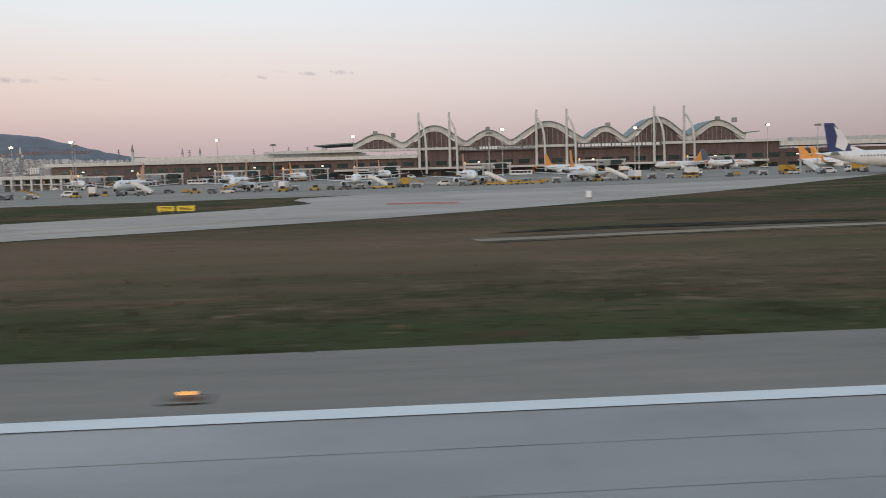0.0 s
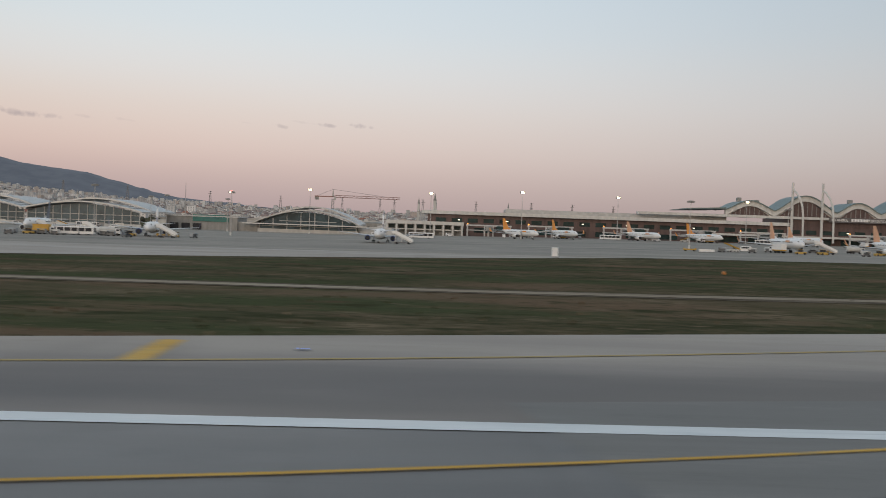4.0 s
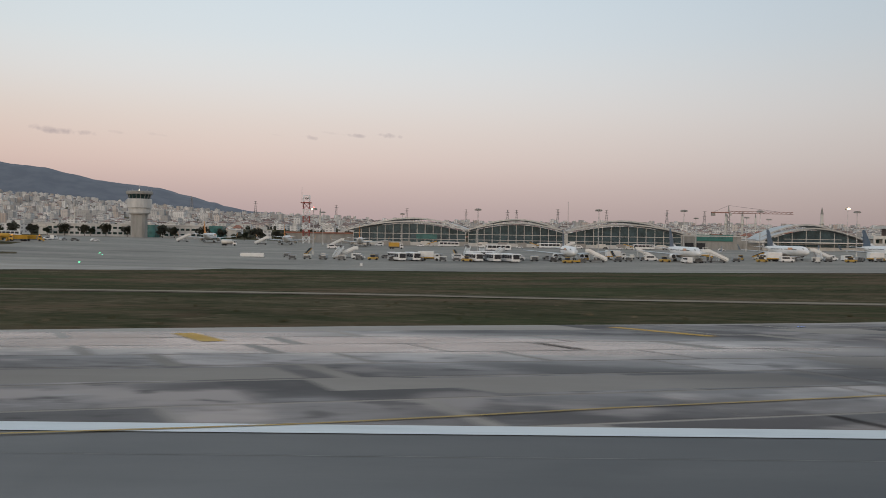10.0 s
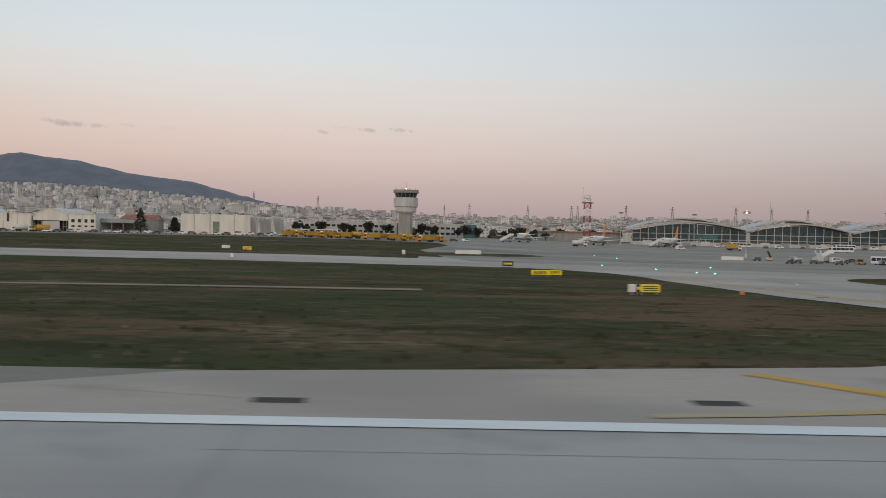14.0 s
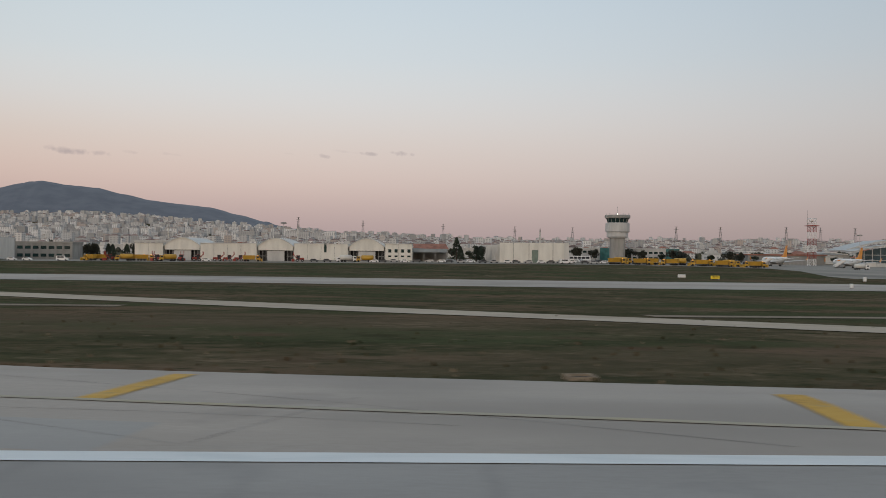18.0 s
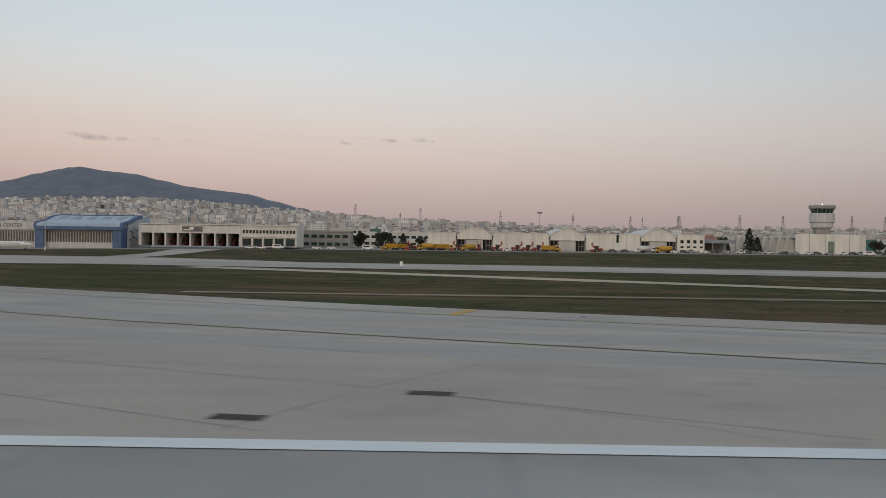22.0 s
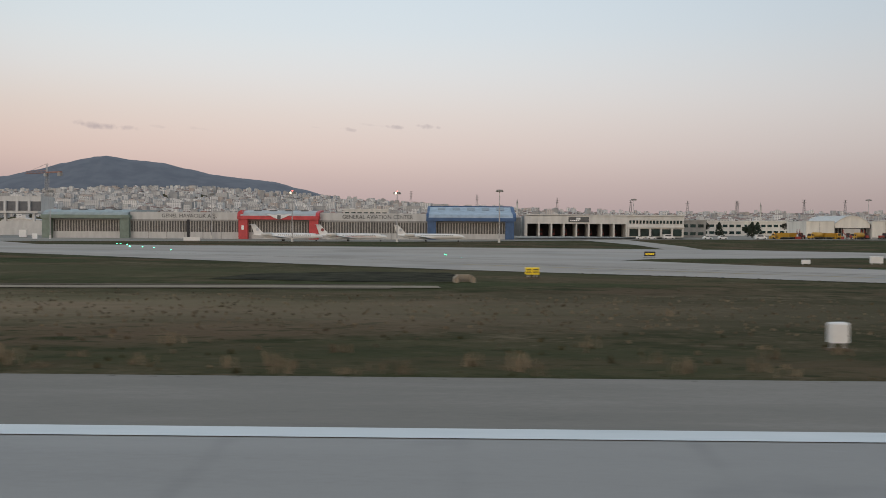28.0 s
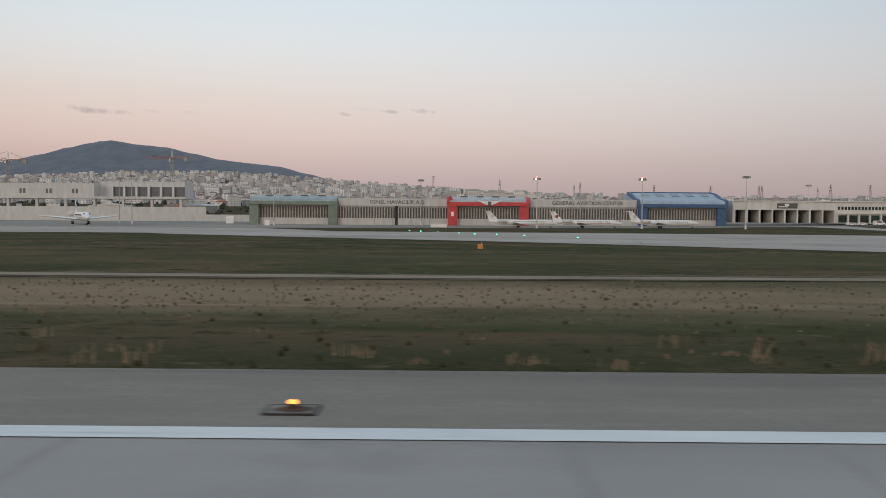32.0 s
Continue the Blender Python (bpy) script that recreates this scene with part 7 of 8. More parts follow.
guidance_sign(361.2, 145, 0, [(1.8, SIGNYEL)], 1.0)
guidance_sign(-387, 301.6, 0, [(2.8, SIGNYEL)], 1.0)
guidance_sign(-737.1, 86.6, 6, [(0.35, WHITE), (0.75, DARK), (2.4, SIGNYEL)], 0.95)
guidance_sign(-418.1, 38.4, 0, [(0.5, SIGNYEL), (0.3, WHITE)], 0.75)
guidance_sign(-748.6, 200, 0, [(2.3, DARK)], 1.0)
guidance_sign(-781.0, 107, 4, [(0.75, SIGNYEL), (0.85, SIGNYEL)], 0.8)
guidance_sign(-23.0, 126, 0, [(1.0, SIGNYEL), (0.6, SIGNYEL)], 1.0)
guidance_sign(8.4, 146, 0, [(2.1, SIGNYEL)], 0.9)
guidance_sign(53.5, 196, 0, [(1.2, DARK), (2.0, SIGNYEL)], 1.0)
guidance_sign(486, 182, 0, [(1.0, WHITE)])


def white_marker(x, y, w=1.6, h=1.5, d=0.5):
    o = thing("marker_box", x, y, None, 6, "white weatherproof equipment box on short legs in the grass", "equipment box", "white equipment boxes")
    part("housing", MB().bevel(-w / 2, w / 2, -d / 2, d / 2, 0.25, 0.25 + h, 0.06), WHITE, o)
    for s in (-1, 1):
        part("leg", MB().box(s * w * 0.35 - 0.06, s * w * 0.35 + 0.06, -0.06, 0.06, 0, 0.25), STEEL, o)
    part("footing", MB().box(-w * 0.52, w * 0.52, -d * 0.6, d * 0.6, -0.1, 0.03), EARTH, o)
    return o


for x, y, w, h in ((-773.9, 37.3, 0.72, 0.8), (-711.8, 172, 2.4, 1.3), (-727.3, 165, 1.5, 0.7), (-622, 232, 0.7, 1.2), (-313, 322, 9, 1.4), (-394.3, 310, 2.6, 1.0), (-208, 360, 9, 1.4), (-162, 294, 0.7, 1.0), (303, 332, 6.0, 0.9), (-375, 227, 0.7, 1.0), (-893, 366, 6.4, 1.4), (228, 228, 1.5, 2.2), (-335, 305, 1.0, 1.4), (-964, 385, 2, 2.2), (-990, 430, 3.4, 3.4), (-233.8, 82.6, 5.7, 0.85)):
    white_marker(x, y, w, h)
ob = thing("orange_marker", -883.8, 145.9, None, 0, "small orange marker box in the grass", "marker")
part("box", MB().bevel(-0.42, 0.42, -0.4, 0.4, 0, 0.75, 0.12), mat("faded_orange", (0.55, 0.22, 0.06), 0.6), ob)
part("rod", MB().tube((0.2, 0, 0.75), (0.2, 0, 1.2), 0.05, n=5), STEEL, ob)
for x, y in ((-289.6, 109.8), (-245, 116), (240.5, 146)):
    oo = thing("orange_marker", x, y, None, 0, "small orange marker lamp in the grass", "marker")
    part("dome", turned([(0.3, 0), (0.33, 0.22), (0.24, 0.42), (0.08, 0.52)], 10), mat("faded_orange", (0.55, 0.22, 0.06)), oo)


SOOT = mat("sooty_pad", (0.045, 0.04, 0.036), 0.9, vary=0.3)


def edge_light(lit):
    o = thing("runway_edge_light", 0, 0, 0, 0, "amber runway edge light on a dark square pad" if lit else "unlit inset light on a dark square pad", "runway light", "runway edge lights")
    part("pad", MB().box(-0.56, 0.56, -0.46, 0.46, -0.1, 0.012), mat("worn_pad", (0.19, 0.178, 0.158), 0.9, vary=0.3), o)
    part("pad_rim", MB().box(-0.60, -0.55, -0.5, 0.5, -0.1, 0.016).box(0.55, 0.60, -0.5, 0.5, -0.1, 0.016).box(-0.55, 0.55, 0.45, 0.5, -0.1, 0.016).box(-0.55, 0.55, -0.5, -0.45, -0.1, 0.016), SOOT, o, "dark worn rim")
    rust = mat("rust", (0.10, 0.055, 0.03), 0.9, vary=0.4)
    part("rust_patch", MB().plate([(0.05 + 0.42 * math.cos(a * 0.7) * (1 + 0.2 * (a % 2)), 0.3 * math.sin(a * 0.7)) for a in range(9)], 0, 0.018), rust, o)
    part("housing", turned([(0.15, 0), (0.13, 0.08), (0.09, 0.12)], 10), rust, o).location = Vector((0, 0.1, 0.012)) * K
    if lit:
        part("lamp", turned([(0.09, 0.1), (0.11, 0.14), (0.09, 0.19), (0.03, 0.205)], 10), LAMP_A, o, "glowing amber lens").location = Vector((0, 0.1, 0)) * K
    return o


lit_pad, dark_pad = edge_light(True), edge_light(False)
for x in (558, 498, 437.9, 378.2, -347.3, -772.2, -832.3, -892.3, -952.3, -1012.3):
    put(lit_pad, x + 0.3, 24.4 if x == -347.3 else 22.55)
for x, y in ((-802, 22.6), (-863, 22.6), (399, 22.6), (372.9, 23), (257.3, 22.5)):
    put(dark_pad, x + 0.3, y)


def inset_light(m, name, label, s=1.0):
    o = thing(name, 0, 0, 0, 0, label, "taxiway light", label)
    part("rim", turned([(0.2, 0), (0.14, 0.06)], 10), DKSTEEL, o)
    part("lens", turned([(0.06 * s, 0.05), (0.07 * s, 0.1 * s), (0.03 * s, 0.13 * s)], 8), m, o)
    return o


blue0, green0, amber0 = inset_light(LAMP_B, "taxiway_edge_light", "small blue taxiway edge light", 0.75), inset_light(LAMP_G, "taxiway_centre_light", "small green taxiway centre light"), inset_light(LAMP_AT, "taxiway_hold_light", "small amber taxiway light", 1.25)
green_far = inset_light(LAMP_G, "taxiway_centre_light", "bright green light on the far taxiway", 2.3)
for x, y in ((-713, 23), (-704.7, 24.8), (-697.4, 29.1), (-691.7, 36.9), (-687.7, 47.6), (-686.2, 60.2), (-688.4, 71.7), (-693.5, 81.7), (-701.1, 89.1), (-725.5, 147.3), (-686, 120.4), (-658.4, 104.6), (-757, 112), (-424.5, 23.5), (-600, 70), (-300, 33),
             (-246, 90), (-206.5, 27.5), (183, 33.6), (230.5, 54), (4.6, 30.1), (-1.5, 38.7), (-5.9, 50.5), (-5.4, 76.4), (0, 87.4), (8, 95.3), (11.8, 25.5), (19.8, 23.2), (30, 108), (-120.8, 55.9), (-60, 83), (300, 76), (-850, 190), (-521.8, 36.6)):
    put(blue0, x, y)
for x, y in ((-278, 259.9), (-270, 230.6), (-264.8, 213.3), (-262.6, 206.9), (-263.9, 157.5), (-267.4, 83), (-270.5, 60.2), (-276.4, 41), (-243.1, 273.8), (-257.8, 338), (-263.6, 352), (-657, 48.7), (-901.9, 309.2), (-898, 302), (-892.3, 291.9), (-886, 276), (-881.6, 263.8), (-875.7, 256.9), (-869, 246), (-857.9, 225), (-791.2, 202.8), (-787.8, 183.1), (-63.7, 59)):
    put(green0 if y < 200 else green_far, x, y)
for x, y in ((-265.2, 110.5), (-268.4, 72.1), (-273.1, 50.1), (-652.2, 29.1), (-663.4, 65.8), (-684, 97.5), (-78.4, 49.8)):
    put(amber0, x, y)

# Flat drain covers in the pavement, and framed inlets at its edge.
WEST_COVERS = ((-738.2, 24.6, 8), (-712.1, 22.7, 0), (-698.2, 30, -10), (-692.6, 37.6, -10), (-688.9, 47.8, 0), (-687.4, 60.5, 0), (-689.5, 70.9, 0), (-694.5, 80.7, 0), (-697, 87.2, 0), (-701.5, 88, 0), (-615.3, 23.3, -8), (-520.4, 37.2, -8), (-610.6, 27.3, -8))
MIDDLE_COVERS = ((-294.9, 36.3, -10), (-288.1, 48.2, -6), (-283.5, 62.9, 0), (-281.8, 80, 0), (-281.4, 106.1, 0), (-251.6, 64.9, 0), (-246.5, 49.5, 0), (-239.3, 37.6, 10), (-230.4, 28.6, 10), (-217.3, 24.5, 8), (-214.2, 22.3, 8), (-206, 22.6, 0), (-319.7, 23.6, 2), (-331.3, 22.9, 2), (-114.9, 55.5, 5), (-110.6, 40.6, 5))
EAST_COVERS = ((-0.7, 39.4, 0), (-4.8, 50.5, 0), (-6.2, 63, 0), (-4.4, 75.6, 0), (16.1, 23.3, -6), (249, 61.1, 4), (230.5, 53.4, 4), (355.6, 29, 0), (350, 37.9, 0), (346.8, 49.6, 0), (346.7, 62.4, 0), (349.3, 71.1, 0), (354.6, 79.1, 0), (362.2, 85.2, 0))
for x, y, tx in WEST_COVERS + MIDDLE_COVERS + EAST_COVERS:
    dp = thing("drain_cover", x, y, gz(x, y) + 0.066, tx, "dark steel drain cover in the pavement", "drain cover", "drain covers")
    part("frame", MB().box(-0.72, 0.72, -0.4, 0.4, -0.1, 0.008), GREY, dp)
    for k in range(5):
        part("grating_bar", MB().box(-0.66, 0.66, -0.34 + k * 0.14, -0.22 + k * 0.14, 0.0, 0.02), SOOT, dp)
for x, y, tx in ((-712.1, 28.8, -4), (-706.1, 30.9, -4), (-473, 35.3, 6), (-424.6, 29.4, 0), (-351.8, 29.2, 0), (31, 27.8, 0)):
    dp = thing("drain_inlet", x, y, gz(x, y) + 0.06, tx, "drain inlet with a pale concrete frame at the grass edge", "drain inlet", "drain inlets")
    part("kerb", MB().box(-0.56, 0.56, -0.5, -0.34, -0.1, 0.1).box(-0.56, 0.56, 0.34, 0.5, -0.1, 0.12).box(-0.56, -0.42, -0.34, 0.34, -0.1, 0.11).box(0.42, 0.56, -0.34, 0.34, -0.1, 0.11), STRIP, dp, "pale concrete kerb")
    part("grating", MB().box(-0.42, 0.42, -0.34, 0.34, -0.1, 0.03), SOOT, dp)
hw = thing("culvert_headwall", -788.2, 97.5, None, 8, "small pale concrete headwall where the drain ends", "culvert")
part("front_wall", MB().box(-0.8, 0.7, -0.2, 0.2, -0.2, 0.7), STRIP, hw)
part("wing_wall", MB().slab([(-1.1, -0.2), (-0.75, -0.2), (-0.75, 0.7), (-1.1, 0.4)], -2.0, -0.2), STRIP, hw)
part("wing_wall", MB().slab([(0.65, -0.2), (1.0, -0.2), (1.0, 0.4), (0.65, 0.7)], -2.0, -0.2), STRIP, hw)
rk = thing("rubble_heap", -543, 117, None, 0, "heap of pale broken stones in the ditch", "rubble", kind="stuff")
mb = MB()
for k in range(110):
    x, y = rnd.gauss(0, 1.9), rnd.gauss(0, 1.2)
    s, z = rnd.uniform(0.2, 0.5), rnd.uniform(0, 0.5) * math.exp(-(x / 6) ** 2)
    mb.loft([[(x + s * math.cos(i * 1.26 + k) * q, y + s * math.sin(i * 1.26 + k) * q, z + h * s) for i in range(5)] for q, h in ((0.8, 0), (1, 0.3), (0.5, 0.75))])
part("stones", mb, mat("field_stone", (0.2, 0.18, 0.155), 0.9, vary=0.4, spec=0.03), rk)
pole = thing("red_steel_mast", -1, 880, None, 0, "slim aerial mast behind the terminal", "mast")
part("pole", MB().tube((0, 0, 0), (0, 0, 40), 0.5, 0.2, 6), STEEL, pole)


# ---- trees ----
def conifer(h, seed):
    r = random.Random(seed)
    o = thing("conifer", 0, 0, 0, 0, "dark dense conifer beside the workshops", "tree", "conifers")
    part("trunk", MB().tube((0, 0, 0), (0, 0, h * 0.9), 0.35, 0.08, 7), BARK, o)
    mb = MB()
    for k in range(400):
        t = r.random() ** 0.8
        z = h * (0.08 + 0.9 * t)
        rad = (1 - t) ** 0.85 * h * 0.3 * r.uniform(0.55, 1.08) + 0.1
        a = r.uniform(0, 2 * math.pi)
        c = Vector((rad * math.cos(a), rad * math.sin(a), z))
        s = r.uniform(0.35, 0.8)
        out = Vector((math.cos(a), math.sin(a), -0.35))
        side = Vector((-math.sin(a), math.cos(a), 0))
        mb.add([c - out * s, c + side * s * 0.6, c + out * s * 1.2, c - side * s * 0.6, c + Vector((0, 0, s * 0.5))], [(0, 1, 4), (1, 2, 4), (2, 3, 4), (3, 0, 4), (3, 2, 1, 0)])
    part("crown", mb, LEAF, o)
    return o


def shrub_tree(h, seed, m):
    r = random.Random(seed)
    o = thing("broadleaf_tree", 0, 0, 0, 0, "low winter tree with a ragged crown", "tree", "trees behind the aprons")
    part("trunk", MB().tube((0, 0, 0), (0.1, 0, h * 0.55), 0.26, 0.12, 6), BARK, o)
    for k in range(3):
        a = k * 2.1
        part("limb", MB().tube((0, 0, h * 0.35), (math.cos(a) * h * 0.3, math.sin(a) * h * 0.3, h * (0.6 + 0.06 * k)), 0.12, 0.03, 5), BARK, o)
    mb = MB()
    lobes = [(r.gauss(0, h * 0.2), r.gauss(0, h * 0.2), h * r.uniform(0.45, 0.85), h * r.uniform(0.14, 0.26)) for _ in range(9)]
    for k in range(2600):
        lx, ly, lz, lr = lobes[k % 9]
        d = Vector((r.gauss(0, 1), r.gauss(0, 1), r.gauss(0, 0.8))).normalized() * lr * r.uniform(0.6, 1.1)
        c, s = Vector((lx, ly, lz)) + d, r.uniform(0.15, 0.36) * h * 0.16
        u = Vector((r.uniform(-1, 1), r.uniform(-1, 1), r.uniform(-1, 1))).normalized()
        w = u.cross(Vector((0.3, 0.5, 0.8))).normalized()
        mb.add([c - u * s, c + w * s * 0.7, c + u * s, c - w * s * 0.7], [(0, 1, 2, 3)])
    part("crown", mb, m, o)
    return o


cf0, cf1 = conifer(12, 1), conifer(8, 2)
for x, y, s in ((-465.5, 450, cf0), (-455, 470, cf1), (-452, 490, cf1), (-462, 500, cf1), (-640, 470, cf1), (-634, 480, cf1), (-648, 500, cf1), (-660, 510, cf1)):
    put(s, x, y)
sh0, sh1, sh2 = shrub_tree(8, 3, LEAF2), shrub_tree(6, 4, LEAF), shrub_tree(9, 5, LEAF2)
rnd = random.Random(11)
for k in range(26):
    x = -460 + k * 11.6 + rnd.uniform(-5, 5)
    if -350 < x < -334:
        continue
    put((sh0, sh1, sh2)[k % 3], x, rnd.uniform(676, 700) + (30 if x > -230 else 0), rnd.uniform(0, 360))
for k in range(14):
    put((sh0, sh1, sh2)[k % 3], -690 + rnd.uniform(0, 110), rnd.uniform(490, 620), rnd.uniform(0, 360))

# ---- town on the slopes ----
def facade(name, wall, glass):
    """Rendered wall with rows of small windows, set by height and by distance along the wall."""
    m = bpy.data.materials.new(name)
    m.use_nodes = True
    nodes, links = m.node_tree.nodes, m.node_tree.links
    p = nodes["Principled BSDF"]
    p.inputs["Roughness"].default_value = 0.85
    pos = nodes.new("ShaderNodeNewGeometry")
    s = nodes.new("ShaderNodeSeparateXYZ")
    links.new(pos.outputs["Position"], s.inputs[0])
    nrm = nodes.new("ShaderNodeSeparateXYZ")
    links.new(pos.outputs["Normal"], nrm.inputs[0])

    def op(kind, a, b):
        n = nodes.new("ShaderNodeMath")
        n.operation = kind
        for i, v in enumerate((a, b)):
            if isinstance(v, (int, float)):
                n.inputs[i].default_value = v
            else:
                links.new(v, n.inputs[i])
        return n.outputs[0]

    along = op("ADD", s.outputs[0], op("MULTIPLY", s.outputs[1], 0.73))
    cols = op("GREATER_THAN", op("FRACT", op("DIVIDE", along, 4.6 * K), 0), 0.5)
    rows = op("GREATER_THAN", op("FRACT", op("DIVIDE", s.outputs[2], 3.1 * K), 0), 0.48)
    upright = op("LESS_THAN", op("ABSOLUTE", nrm.outputs[2], 0), 0.5)
    win = op("MULTIPLY", op("MULTIPLY", cols, rows), op("MULTIPLY", upright, 0.8))
    info = nodes.new("ShaderNodeNewGeometry")
    tone = ramp([(0.0, tuple(c * 0.62 for c in wall[:3]) + (1,)), (0.3, wall), (0.75, tuple(min(1, c * 1.34) for c in wall[:3]) + (1,)), (0.94, (0.5, 0.43, 0.39, 1)), (1.0, (0.36, 0.37, 0.38, 1))], info.outputs["Random Per Island"], nodes, links)
    mx = nodes.new("ShaderNodeMix")
    mx.data_type = "RGBA"
    links.new(win, mx.inputs[0])
    links.new(tone, mx.inputs[6])
    mx.inputs[7].default_value = glass
    links.new(mx.outputs[2], p.inputs["Base Color"])
    return m


# Glass tone is raised towards the wall tone, for distance haze.
FACADE = facade("apartment_facade", (0.57, 0.57, 0.57, 1), (0.275, 0.285, 0.30, 1))
ROOFS = mat("weathered_tiles", (0.23, 0.175, 0.16), 0.9, vary=0.35, scale=0.02, fine=0.2)
FLATROOF = mat("tarred_roof", (0.25, 0.26, 0.27), 0.9, vary=0.3, scale=0.02, fine=0.2)
rnd = random.Random(23)
town = MB()


def block(mb, x, y, w, d, h, turn):
    """A block of flats with a hipped, tiled or a flat roof."""
    c, s = math.cos(turn), math.sin(turn)
    z = gz(x, y) - 3
    base = [(x + c * px - s * py, y + s * px + c * py) for px, py in ((-w, -d), (w, -d), (w, d), (-w, d))]
    top = z + h + 3
    mb.loft([[(*q, z) for q in base], [(*q, top) for q in base]])
    kind = rnd.random()
    if kind < 0.4 and h < 16:
        mb.loft([[(*q, top) for q in base], [(x + (qx - x) * 0.25, y + (qy - y) * 0.25, top + min(w, d) * 0.5) for qx, qy in base]], 1)
    else:
        mb.loft([[(x + (qx - x) * 0.94, y + (qy - y) * 0.94, top - 0.1) for qx, qy in base], [(x + (qx - x) * 0.94, y + (qy - y) * 0.94, top + 0.4) for qx, qy in base]], 2)
        if kind > 0.7:
            mb.loft([[(x + (qx - x) * 0.35, y + (qy - y) * 0.35, top + k) for qx, qy in base] for k in (0.3, 2.6)])


def house(x, y, w, d, h, turn, tiled, label):
    o = thing("apartment_building", x, y, gz(x, y), math.degrees(turn), label, "apartment building", "apartment buildings on the slope")
    part("wall", MB().box(-w, w, -d, d, -3, h), FACADE, o)
    if tiled:
        part("roof", MB().loft([[(-w - 0.5, -d - 0.5, h), (w + 0.5, -d - 0.5, h), (w + 0.5, d + 0.5, h), (-w - 0.5, d + 0.5, h)], [(-w * 0.5, -0.3, h + 3), (w * 0.5, -0.3, h + 3), (w * 0.5, 0.3, h + 3), (-w * 0.5, 0.3, h + 3)]]), TERRACOTTA, o)
    else:
        part("roof_slab", MB().box(-w - 0.3, w + 0.3, -d - 0.3, d + 0.3, h, h + 0.7), LIGHTGREY, o)
        part("stair_head", MB().box(-2.5, 2.5, -2, 2, h + 0.7, h + 3.4), LIGHTGREY, o)


def town_size(x, y):
    tall = rnd.random() < (0.05 + 0.16 * smooth(-300, -1500, x) + 0.05 * smooth(2600, 3600, y))
    h = rnd.uniform(15, 25) if tall else rnd.uniform(6, 12.5)
    w = rnd.uniform(5, 8) if tall else rnd.choice((rnd.uniform(3.6, 7), rnd.uniform(5, 10)))
    return w, rnd.uniform(4.5, 7), h * (0.72 + 0.28 * smooth(1300, 2400, y)), rnd.uniform(-0.5, 0.5)


for k in range(150):
    y = 800 + 700 * rnd.random() ** 1.4
    x = rnd.uniform(-1750, 900) - (y - 800) * 0.15
    if 200 < x < 300 and y < 900:
        continue
    w, d, h, turn = town_size(x, y)
    house(x, y, w, d, min(h, 11), turn, rnd.random() < 0.2, "pale low apartment building among others on the slope")
for k in range(36):
    # Long low sheds between the airfield and the town.
    x, y = rnd.uniform(-1500, 700), rnd.uniform(790, 1150)
    o = thing("warehouse", x, y, gz(x, y), rnd.uniform(-12, 12), "long low pale warehouse behind the airfield", "warehouse", "warehouses behind the airfield")
    w, d, h = rnd.uniform(14, 30), rnd.uniform(8, 16), rnd.uniform(5, 7.5)
    part("wall", MB().box(-w, w, -d, d, -3, h), (LIGHTGREY, OFFWHITE, GREY)[k % 3], o)
    part("roof", MB().slab([(-w - 0.4, h), (0, h + 2.2), (w + 0.4, h)], -d - 0.4, d + 0.4), (ROOFGREY, LIGHTGREY, mat("blue_grey_sheet", (0.27, 0.31, 0.34)))[k % 3], o)
for k in range(10500):
    y = 1250 + 3500 * rnd.random() ** 0.75
    x = rnd.uniform(-0.62 * y - 1100, 0.5 * y + 500)
    w, d, h, turn = town_size(x, y)
    block(town, x, y, w, d, h, turn)
for cx, cy, n in ((-1500, 2500, 60), (-1350, 2300, 50), (-1150, 2450, 40), (-1800, 2700, 70), (-950, 2900, 40), (-1650, 2300, 40), (-2300, 3000, 60)):
    for k in range(n):
        x, y = cx + rnd.gauss(0, 90), cy + rnd.gauss(0, 90)
        block(town, x, y, rnd.uniform(5, 8), rnd.uniform(5, 8), rnd.uniform(15, 25), rnd.uniform(-0.3, 0.3))
for k in range(110):
    # Long slab blocks along the foot of the hill.
    x, y = rnd.uniform(-2500, -700), rnd.uniform(2050, 2900)
    block(town, x, y, rnd.uniform(9, 19), rnd.uniform(5, 8), rnd.uniform(16, 27), rnd.uniform(-0.35, 0.35))
tagged(part("hillside_town", town, [FACADE, ROOFS, FLATROOF]), "thousands of pale apartment blocks covering the slopes", "town", "", "stuff")
woods = MB()
for k in range(3600):
    y = 780 + 3200 * rnd.random() ** 1.3
    x = rnd.uniform(-0.55 * y - 1000, 0.45 * y + 500)
    z, s = gz(x, y), rnd.uniform(1.6, 4.2)
    a = rnd.uniform(0, 6)
    rings = []
    for q, hh in ((0.5, 0.0), (1.0, 0.5), (0.8, 1.0), (0.3, 1.45)):
        rings.append([(x + s * q * rnd.uniform(0.7, 1.2) * math.cos(a + i * 1.05), y + s * q * rnd.uniform(0.7, 1.2) * math.sin(a + i * 1.05), z + hh * s * rnd.uniform(0.85, 1.1)) for i in range(6)])
    woods.loft(rings)
tagged(part("town_trees", woods, LEAF2), "dark trees scattered between the buildings", "trees", "", "stuff")

